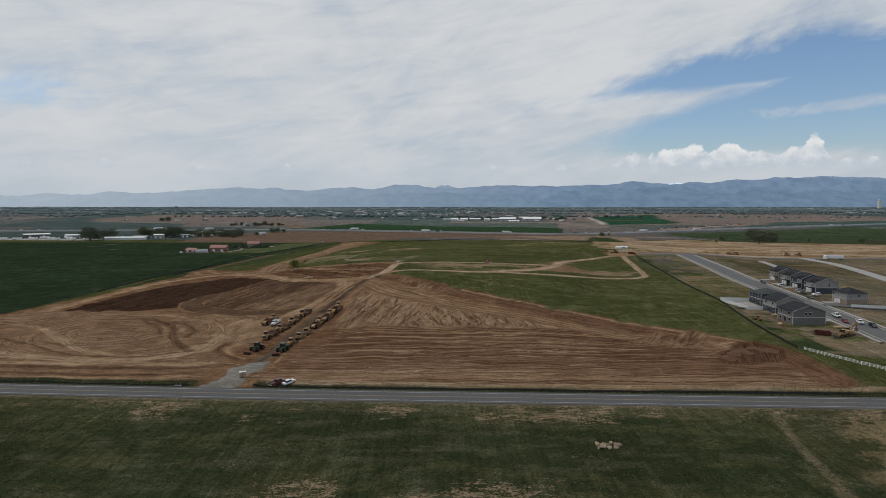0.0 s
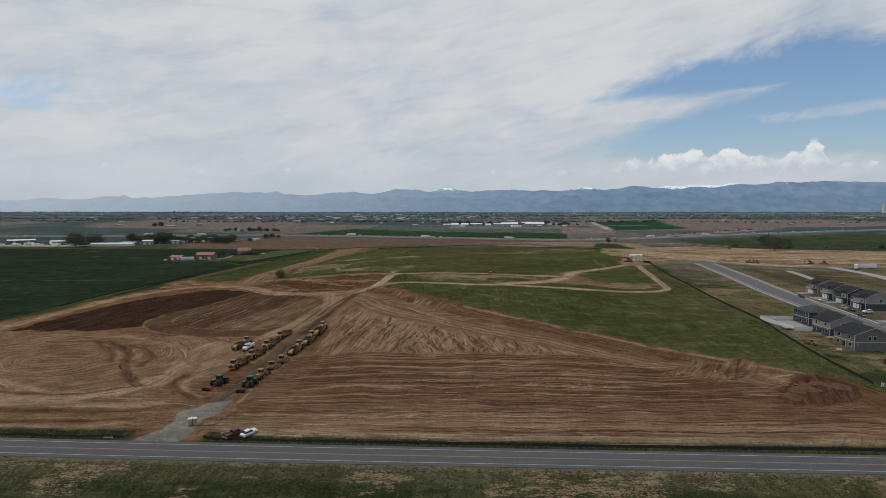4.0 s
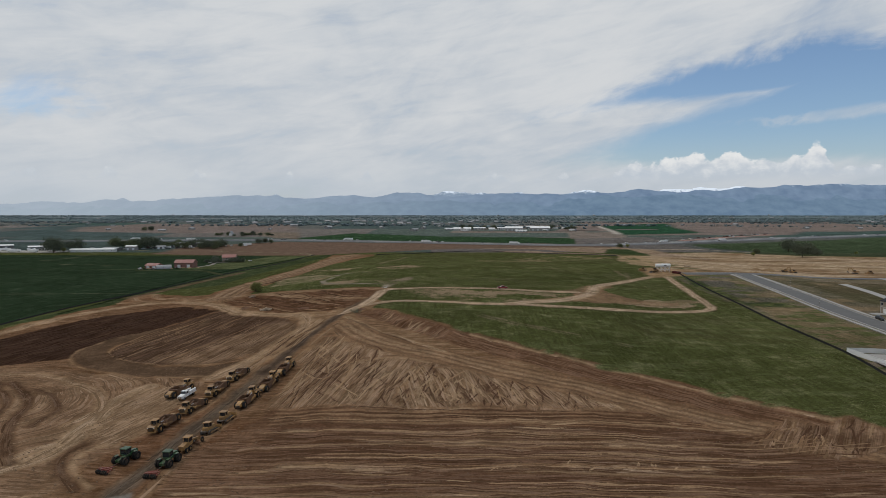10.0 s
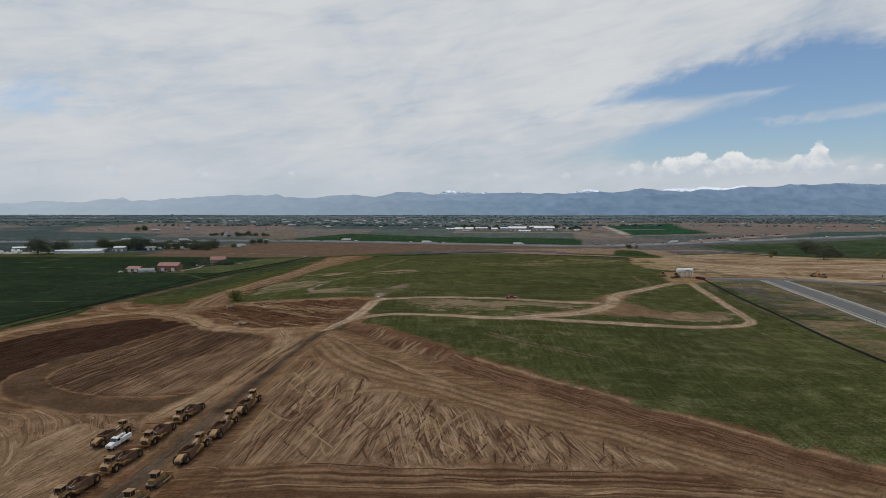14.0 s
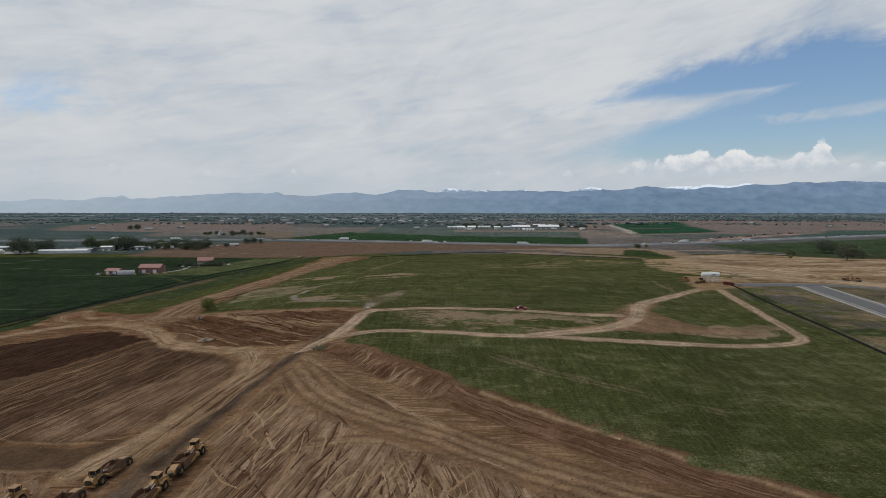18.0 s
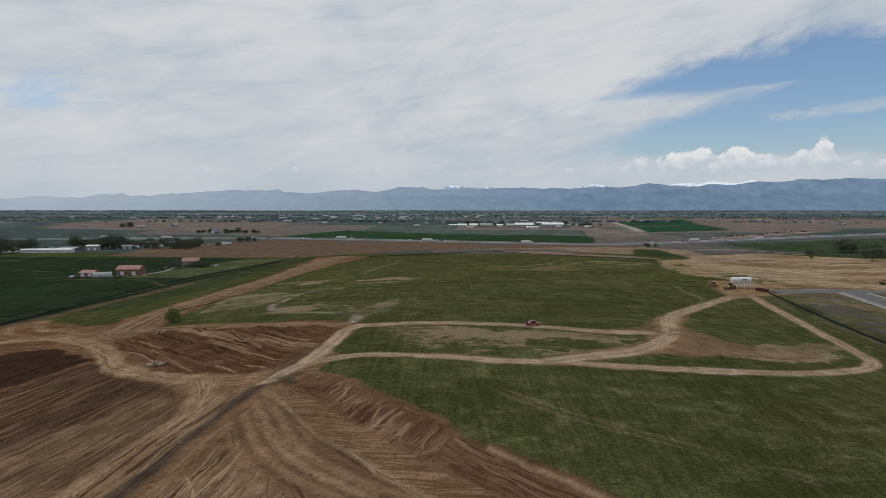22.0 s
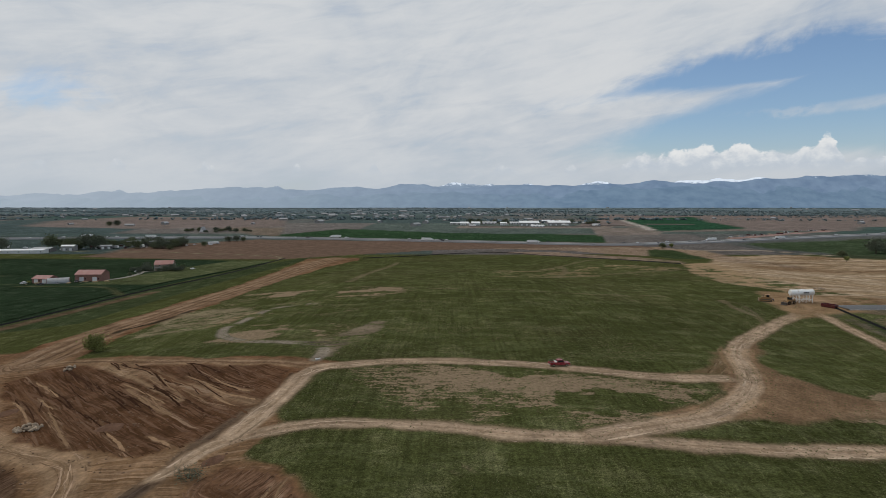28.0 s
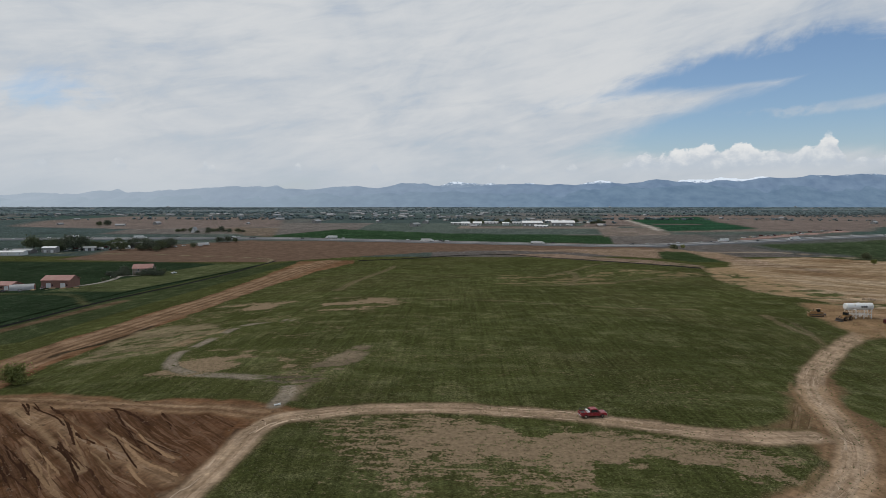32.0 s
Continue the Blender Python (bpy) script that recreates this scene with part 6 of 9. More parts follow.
ROWTURN = -8.0
base = scraper()
place(base, -74.6, 260.5, 180 + ROWTURN, size=0.9)
for x, y, r in ((-72.5, 274.2, 180), (-70.6, 288.0, 181), (-68.6, 301.6, 179), (-53.2, 303.6, 0), (-55.2, 290.2, 1), (-57.5, 277.0, -1), (-82.6, 288.6, -6)):
    copy_thing(base, ground_pose(x, y, r + ROWTURN))
d1 = dozer()
place(d1, -59.6, 264.0, ROWTURN, size=0.95)
copy_thing(d1, ground_pose(-61.0, 256.2, ROWTURN - 3))
place(grader(), -62.0, 246.6, ROWTURN, size=0.95)
ft = farm_tractor()
place(ft, -63.2, 237.4, ROWTURN, size=0.9)
copy_thing(ft, ground_pose(-74.0, 239.4, ROWTURN - 8))
pk = packer()
place(pk, -63.9, 230.6, ROWTURN, size=0.9)
copy_thing(pk, ground_pose(-75.6, 232.8, ROWTURN - 10))
place(service_truck(), -78.9, 284.6, 168, size=0.92)
place(pickup(M_REDCAR, "deep red pickup with white toolbox on the field track", toolbox=True), 32.0, 431.5, -80, size=0.93)
place(pickup(M_MAROON, "dark maroon pickup parked on the grass verge"), -53.6, 194.4, -38)
place(car(M_WHITE, "white car parked beside the maroon pickup", False), -50.0, 194.6, -36)


# ---------------------------------------------------------------- small things by the site gate
M_TAN = surface("tan_plastic", (0.36, 0.255, 0.155), 0.5, vary=0.12, scale=1.5)
M_ROOFW = surface("white_plastic", (0.72, 0.72, 0.70), 0.5, vary=0.1, scale=1.5)
M_TIMBER = surface("weathered_timber", (0.27, 0.20, 0.135), 0.8, vary=0.35, scale=1.5, bump=0.2)


def toilet():
    t = thing("portable_toilet", "tan portable toilet with a white domed roof", "portable toilet", "portable toilets")
    part("cabin", boxes(((-0.56, -0.56, 0.12), (0.56, 0.56, 2.1)), bevel=0.05), M_TAN, t)
    part("skid", boxes(((-0.6, -0.6, 0.0), (0.6, 0.6, 0.14)), bevel=0.02), M_PLASTIC, t)
    part("roof", prism([(-0.62, 2.1), (-0.62, 2.18), (-0.3, 2.36), (0.3, 2.36), (0.62, 2.18), (0.62, 2.1)], -0.62, 0.62), M_ROOFW, t, "white domed roof")
    d = part("door", boxes(((-0.42, -0.6, 0.2), (0.42, -0.565, 2.0)), bevel=0.01), M_TAN, t)
    part("handle", boxes(((0.26, -0.64, 1.0), (0.34, -0.6, 1.15))), M_STEEL, d)
    part("vent_pipe", rods(0.05, ((0.35, 0.4, 2.1), (0.35, 0.4, 2.6))), M_ROOFW, t)
    return t


tb = toilet()
place(tb, -67.6, 200.6, 12, size=0.88)
copy_thing(tb, ground_pose(-66.5, 200.9, 12))


def pallet():
    t = thing("pallet_stack", "weathered timber pallets lying in the grass", "pallet", "pallets")
    for z in (0.0, 0.16):
        for i in range(6):
            part("board", boxes(((-0.6, -0.5 + 0.19 * i, z + 0.1), (0.6, -0.37 + 0.19 * i, z + 0.13))), M_TIMBER, t)
        for x in (-0.55, 0, 0.55):
            part("stringer", boxes(((x - 0.03, -0.5, z), (x + 0.03, 0.58, z + 0.1))), M_TIMBER, t)
    return t


pl = pallet()
place(pl, -63.6, 200.4, 20)
copy_thing(pl, ground_pose(-62.1, 200.6, 28))


def valve_stand():
    t = thing("irrigation_gate", "rusty irrigation gate standing by the road ditch", "irrigation gate")
    part("frame", boxes(((-0.8, -0.08, 0), (-0.65, 0.08, 1.3)), ((0.65, -0.08, 0), (0.8, 0.08, 1.3)), ((-0.8, -0.08, 1.2), (0.8, 0.08, 1.35)), bevel=0.02), M_STEEL, t)
    bm = bmesh.new()
    rod(bm, (0, -0.02, 1.5), (0, 0.02, 1.5), 0.35, 14)
    part("hand_wheel", bm, M_RUST, t)
    part("spindle", rods(0.04, ((0, 0, 0.2), (0, 0, 1.6))), M_STEEL, t)
    part("headwall", boxes(((-1.2, -0.4, -0.3), (1.2, -0.12, 0.4)), bevel=0.04), surface("concrete_small", (0.36, 0.34, 0.31), 0.9, vary=0.2), t)
    return t


place(valve_stand(), -85.5, 193.0, 5)

# ---------------------------------------------------------------- water tower on the haul track
M_TANKW = surface("white_tank_paint", (0.76, 0.76, 0.74), 0.4, vary=0.08, scale=0.7, bump=0.02, dirt=(0.52, 0.45, 0.36), dirt_amount=0.2)


def water_tower():
    t = thing("water_tower", "white water tank on a braced steel stand", "water tank")
    tank = bmesh.new()
    rod(tank, (-5.2, 0, 4.7), (5.2, 0, 4.7), 1.35, 24)
    rod(tank, (-5.5, 0, 4.7), (-5.2, 0, 4.7), 1.05, 24, 1.35)
    rod(tank, (5.2, 0, 4.7), (5.5, 0, 4.7), 1.35, 24, 1.05)
    k = part("tank", tank, M_TANKW, t)
    part("manhole", rods(0.35, ((0, 0, 6.0), (0, 0, 6.2)), seg=14), M_TANKW, k)
    # lettering that cannot be told apart: plain bars
    for i, (x, w) in enumerate(((0.2, 0.7), (1.1, 0.7), (2.0, 0.6))):
        part("letter_bar", boxes(((x, -1.40, 4.45), (x + w, -1.32, 5.05))), M_PLASTIC, k, "dark lettering bar")
    for x in (-4.6, -1.6, 1.6, 4.6):
        for y in (-1.1, 1.1):
            part("leg", boxes(((x - 0.11, y - 0.11, 0), (x + 0.11, y + 0.11, 3.75)), bevel=0.02), M_TANKW, t)
        part("saddle", prism([(-1.25, 3.4), (-1.25, 3.9), (-0.6, 3.55), (0.6, 3.55), (1.25, 3.9), (1.25, 3.4)], x - 0.12, x + 0.12), M_TANKW, t)
    for y in (-1.1, 1.1):
        for x in (-4.6, -1.6, 1.6):
            part("brace", rods(0.05, ((x, y, 0.2), (x + 3.1, y, 3.4)), ((x + 3.1, y, 0.2), (x, y, 3.4))), M_TANKW, t)
        part("rail", boxes(((-4.6, y - 0.06, 1.6), (4.6, y + 0.06, 1.75))), M_TANKW, t)
    part("spout", rods(0.16, ((-3.2, -1.1, 3.6), (-3.2, -3.0, 4.0)), ((-3.2, -3.0, 4.0), (-3.2, -3.0, 3.2)), seg=10), M_TANKW, t)
    part("ladder", rods(0.035, ((5.3, 0.6, 0), (5.3, 0.6, 5.6)), ((5.3, 1.0, 0), (5.3, 1.0, 5.6)), *[((5.3, 0.6, 0.3 * i), (5.3, 1.0, 0.3 * i)) for i in range(1, 18)], seg=5), M_STEEL, t)
    return t


place(water_tower(), 161.5, 549.5, 4, lean=False, lift=-0.1)
place(loader(), 154.0, 545.5, 118)
lo2 = dozer()
place(lo2, 147.5, 552.5, 70)


def skip(label):
    t = thing("dumpster", label, "dumpster", "dumpsters")
    part("shell", boxes(((-1.2, -3.0, 0.2), (1.2, 3.0, 0.3)), ((-1.2, -3.0, 0.2), (-1.1, 3.0, 1.6)), ((1.1, -3.0, 0.2), (1.2, 3.0, 1.6)), ((-1.2, -3.0, 0.2), (1.2, -2.9, 1.6)), ((-1.2, 2.9, 0.2), (1.2, 3.0, 1.6))), M_MAROON, t)
    for i in range(7):
        for s in (-1, 1):
            part("rib", boxes(((s * 1.24 - 0.05, -2.8 + 0.9 * i, 0.2), (s * 1.24 + 0.05, -2.68 + 0.9 * i, 1.55))), M_MAROON, t)
    part("skid", boxes(((-0.9, -3.0, 0.0), (-0.75, 3.0, 0.2)), ((0.75, -3.0, 0.0), (0.9, 3.0, 0.2))), M_STEEL, t)
    return t


sk = skip("dark red steel roll-off dumpster on bare dirt")
place(sk, 167.5, 538.5, 30)
copy_thing(sk, ground_pose(158.0, 250.5, 70))
place(loader(), 163.5, 246.5, 115)
place(excavator(), 168.5, 249.5, -60)
sm = loader()
sm.name = "skid_loader"
tagged(sm, "small dusty yellow loader behind the new houses", "loader")
sm.matrix_basis = ground_pose(144.5, 276.5, 40) @ Matrix.Diagonal((0.62, 0.62, 0.62, 1))
place(excavator(), 299, 634, -75)
place(excavator(), 352, 622, 80)
place(dozer(), 362, 618, 95)
place(dozer(), 303, 628, 20)

# ---------------------------------------------------------------- strips, fences


def offset_line(pts, off):
    res = []
    for i, p in enumerate(pts):
        a, b = Vector(pts[max(i - 1, 0)]), Vector(pts[min(i + 1, len(pts) - 1)])
        d = (b - a).normalized()
        res.append((p[0] - d.y * off, p[1] + d.x * off))
    return res


def strip(name, pts, width, lift, material, parent, label="", depth=0.4, smooth_z=True):
    """A paved band laid along a line on the ground."""
    bm, prev = bmesh.new(), None
    l, r = offset_line(pts, width / 2), offset_line(pts, -width / 2)
    zs = [max(ground_z(*a), ground_z(*b), ground_z(*c)) for a, b, c in zip(l, pts, r)]
    if smooth_z:
        zs = [sum(zs[max(i - 2, 0):i + 3]) / len(zs[max(i - 2, 0):i + 3]) for i in range(len(zs))]
    for a, b, z in zip(l, r, zs):
        z += lift
        row = [bm.verts.new((*a, z - depth)), bm.verts.new((*a, z)), bm.verts.new((*b, z)), bm.verts.new((*b, z - depth))]
        if prev:
            for i in range(3):
                bm.faces.new((prev[i], prev[i + 1], row[i + 1], row[i]))
        prev = row
    bmesh.ops.recalc_face_normals(bm, faces=bm.faces)
    return part(name, bm, material, parent, label)


def along(pts, step):
    """Points at even steps along a line, with the heading in degrees."""
    res, left = [], 0.0
    for a, b in zip(pts, pts[1:]):
        a, b = Vector(a), Vector(b)
        d = (b - a).length
        while left <= d:
            p = a + (b - a) * (left / d)
            res.append((p.x, p.y, math.degrees(math.atan2((b - a).y, (b - a).x))))
            left += step
        left -= d
    return res


M_CONC = surface("pale_concrete", (0.31, 0.30, 0.285), 0.85, vary=0.14, scale=0.4, bump=0.05)
M_STREET = asphalt_material("street_asphalt", 0.115)
M_VINYL = surface("white_vinyl", (0.66, 0.66, 0.65), 0.45, vary=0.06, scale=1.0, bump=0)
M_SILT = surface("black_silt_fabric", (0.018, 0.018, 0.017), 0.9, vary=0.3, scale=1.0, bump=0.1)

STREET = curve([(181, 236), (184, 262), (187, 300), (191, 350), (196, 400), (203, 450), (209, 500), (214, 540)], 5)
st = tagged(new("street"), "new residential street with kerbs and pale pavements", "street", kind="structure")
strip("carriageway", STREET, 10.5, 0.20, M_STREET, st)
for s in (-1, 1):
    strip("kerb", offset_line(STREET, s * 5.55), 0.6, 0.34, M_CONC, st, "pale concrete kerb")
    strip("pavement", offset_line(STREET, s * 8.0), 1.6, 0.32, M_CONC, st, "pale concrete pavement")
CROSS = curve([(172, 537), (211, 540), (262, 549), (330, 556), (420, 560)], 5)
cs = tagged(new("cross_street"), "new cross street beside the ochre earthworks", "street", kind="structure")
strip("carriageway", CROSS, 8, 0.22, M_STREET, cs)
strip("kerb", offset_line(CROSS, 4.3), 0.6, 0.36, M_CONC, cs)
strip("kerb", offset_line(CROSS, -4.3), 0.6, 0.36, M_CONC, cs)
lane2 = tagged(new("side_street"), "pale side street through the empty lots", "street", kind="structure")
strip("carriageway", curve([(330, 556), (318, 500), (300, 440), (285, 380), (270, 330), (258, 290)], 5), 9, 0.22, M_CONC, lane2)
path1 = tagged(new("alley"), "short pale concrete alley between empty lots", "alley", kind="structure")
strip("slab", curve([(262, 500), (250, 450), (236, 400)], 4), 5, 0.2, M_CONC, path1)
far_st = tagged(new("lot_street"), "concrete street beside the houses' front yards", "street", kind="structure")
strip("carriageway", curve([(196, 312), (215, 302), (250, 292), (300, 280)], 4), 9, 0.22, M_STREET, far_st)


def silt_fence(pts, label, h=0.75, wall=0.22):
    t = thing("silt_fence", label, "silt fence", "silt fences")
    bm, prev = bmesh.new(), None
    for x, y, a in along(pts, 4.0):
        z = ground_z(x, y)
        n = Vector((-math.sin(radians(a)), math.cos(radians(a)), 0)) * wall
        row = [bm.verts.new(Vector((x, y, z - 0.3)) - n * 2.2), bm.verts.new((x, y, z + h)), bm.verts.new(Vector((x, y, z - 0.3)) + n * 2.2)]
        if prev:
            bm.faces.new((prev[0], row[0], row[1], prev[1]))
            bm.faces.new((prev[1], row[1], row[2], prev[2]))
        prev = row
    part("fabric", bm, M_SILT, t)
    stake = boxes(((-0.03, -0.03, 0), (0.03, 0.03, h + 0.25)))
    me = None
    for x, y, a in along(pts, 8.0)[:60]:
        if me is None:
            o = part("stake", stake, M_TIMBER, t)
            me = o.data
        else:
            o = new("stake", me)
            o.parent = t
        o.location = (x, y, ground_z(x, y))
    return t


SILT = curve([(135, 228), (137, 253), (142, 290), (147, 322), (150, 372), (155, 417), (160, 472), (170, 545)], 5)
silt_fence(SILT, "black silt fence between green field and new houses", 0.75, 0.16)
silt_fence([(-61, 192.6), (0, 190.0), (60, 187.4), (130, 184.4)], "black silt fence along the road verge", 0.6, 0.3)
silt_fence([(-230, 206.5), (-160, 200.4), (-120, 196.6), (-82, 194.2)], "black silt fence beside the dirt lot", 0.6, 0.3)
silt_fence(curve([(-226, 396), (-222, 453), (-211, 520), (-206, 553), (-201, 600), (-197, 667), (-184, 760), (-180, 943)], 4), "dark weedy fence line beside the crop field", 0.7, 0.35)
silt_fence(curve([(-94, 940), (-46, 968), (3, 1008), (50, 1026), (80, 1020), (122, 950), (144, 892), (170, 821), (191, 768)], 4), "dark fence line along the far field edge", 0.7, 0.35)


def rail_fence(pts, label):
    t = thing("rail_fence", label, "fence")
    pp = along(pts, 2.4)
    me = None
    for x, y, a in pp:
        if me is None:
            o = part("post", boxes(((-0.06, -0.06, -0.3), (0.06, 0.06, 1.35)), ((-0.08, -0.08, 1.35), (0.08, 0.08, 1.42))), M_VINYL, t)
            me = o.data
        else:
            o = new("post", me)
            o.parent = t
        o.location = (x, y, ground_z(x, y))
    for p, q in zip(pp, pp[1:]):
        for h in (0.45, 0.85, 1.22):
            a, b = Vector((p[0], p[1], ground_z(p[0], p[1]) + h)), Vector((q[0], q[1], ground_z(q[0], q[1]) + h))
            bm = bmesh.new()
            rod(bm, a, b, 0.06, 4)
            part("rail", bm, M_VINYL, t)
    return t


rail_fence([(136, 226), (152, 203), (168, 186)], "white vinyl three-rail fence on a grass bank")


def panel_fence(pts, label, h=1.8):
    t = thing("vinyl_fence", label, "fence", "yard fences")
    pp = along(pts, 2.4)
    for p, q in zip(pp, pp[1:]):
        a, b = Vector((p[0], p[1], ground_z(p[0], p[1]))), Vector((q[0], q[1], ground_z(q[0], q[1])))
        d = b - a
        if d.length > 4:
            continue
        m = Matrix.Translation((a + b) / 2) @ Matrix.Rotation(math.atan2(d.y, d.x), 4, "Z")
        o = part("panel", boxes(((-1.15, -0.03, 0.05), (1.15, 0.03, h)), ((-1.2, -0.05, h - 0.1), (1.2, 0.05, h)), ((-1.2, -0.05, 0.05), (1.2, 0.05, 0.17))), M_VINYL, t)
        o.matrix_basis = m
        o = part("post", boxes(((-0.07, -0.07, -0.2), (0.07, 0.07, h + 0.1))), M_VINYL, t)
        o.location = a
    return t


panel_fence([(147.5, 321), (162, 319)], "white vinyl privacy fence beside the new houses")
panel_fence([(147.5, 321), (149, 309), (151, 299)], "white vinyl privacy fence along the silt fence")
panel_fence([(151, 299), (160, 298)], "white vinyl privacy fence behind a house")
panel_fence([(205, 303), (216, 300), (236, 296)], "white vinyl privacy fence beside the side street")
slab = tagged(new("patio_slab"), "bare pale concrete slab behind the white fence", "slab")
strip("slab", [(149, 310), (155, 309), (160, 308.5)], 19, 0.12, M_CONC, slab)


def road_post(h=1.4):
    t = thing("timber_post", "weathered timber post on the road verge", "post", "verge posts")
    part("post", boxes(((-0.09, -0.09, 0), (0.09, 0.09, h)), bevel=0.02), M_TIMBER, t)
    part("cap", boxes(((-0.1, -0.1, h), (0.1, 0.1, h + 0.05))), M_STEEL, t)
    return t


rp = road_post()
place(rp, 100, 188.5)
for i in range(9):
    copy_thing(rp, ground_pose(104 + 3.4 * i, 188.2 - 0.2 * i))

# ---------------------------------------------------------------- houses


def siding(name, color, trim=0.0):
    k = Nodes(name)
    pos = k.add("TexCoord").outputs["Object"]
    z = k.add("SeparateXYZ", Vector=pos).outputs[2]
    n = k.noise(pos, 0.8, 4)
    saw = k.math("FRACT", k.math("MULTIPLY", z, 5.0))
    v = k.math("ADD", k.ramp(saw, 0.0, 0.25, 0.72, 1.0), k.math("MULTIPLY", k.math("SUBTRACT", n, 0.5), 0.25))
    k.put(k.b, "Base Color", k.add("HueSaturation", Value=v, Color=(*color, 1)).outputs[0])
    k.b.inputs["Roughness"].default_value = 0.8
    k.b.inputs["Specular IOR Level"].default_value = 0.12
    k.bump(saw, 0.5, 0.03)
    return k.m


def shingles(name, color):
    k = Nodes(name)
    pos = k.add("TexCoord").outputs["Object"]
    br = k.add("TexBrick", Vector=pos, Scale=1.0)
    br.inputs["Color1"].default_value = (*[c * 0.75 for c in color], 1)
    br.inputs["Color2"].default_value = (*[c * 1.3 for c in color], 1)
    br.inputs["Mortar"].default_value = (*[c * 0.5 for c in color], 1)
    br.inputs["Brick Width"].default_value, br.inputs["Row Height"].default_value = 0.35, 0.16
    n = k.noise(pos, 0.5, 4)
    k.put(k.b, "Base Color", k.add("HueSaturation", Value=k.ramp(n, 0.3, 0.7, 0.8, 1.2), Color=br.outputs["Color"]).outputs[0])
    k.b.inputs["Roughness"].default_value = 0.95
    k.b.inputs["Specular IOR Level"].default_value = 0.08
    return k.m


M_SHINGLE = shingles("dark_shingles", (0.040, 0.042, 0.048))
M_GREYSHING = shingles("green_grey_shingles", (0.075, 0.085, 0.08))
M_TRIMW = surface("white_trim", (0.42, 0.42, 0.42), 0.5, vary=0.08, scale=1.0, bump=0)
SIDINGS = {"slate": siding("slate_siding", (0.062, 0.075, 0.092)), "grey": siding("warm_grey_siding", (0.15, 0.145, 0.14)), "pale": siding("pale_grey_siding", (0.28, 0.275, 0.265)),
           "tan": siding("tan_siding", (0.27, 0.22, 0.17)), "white": siding("white_siding", (0.6, 0.6, 0.58)), "rust": siding("dusty_pink_siding", (0.235, 0.13, 0.105))}
M_DOOR = surface("garage_door_white", (0.6, 0.6, 0.6), 0.5, vary=0.06, scale=1.0, bump=0)
M_REDROOF = surface("red_metal_roof", (0.27, 0.105, 0.085), 0.55, vary=0.2, scale=0.4, dirt=(0.26, 0.14, 0.11), dirt_amount=0.4)
M_TINROOF = surface("galvanised_roof", (0.27, 0.275, 0.28), 0.55, 0.3, vary=0.2, scale=0.4)
M_WHITEROOF = surface("white_metal_roof", (0.72, 0.72, 0.71), 0.5, vary=0.08, scale=0.3)


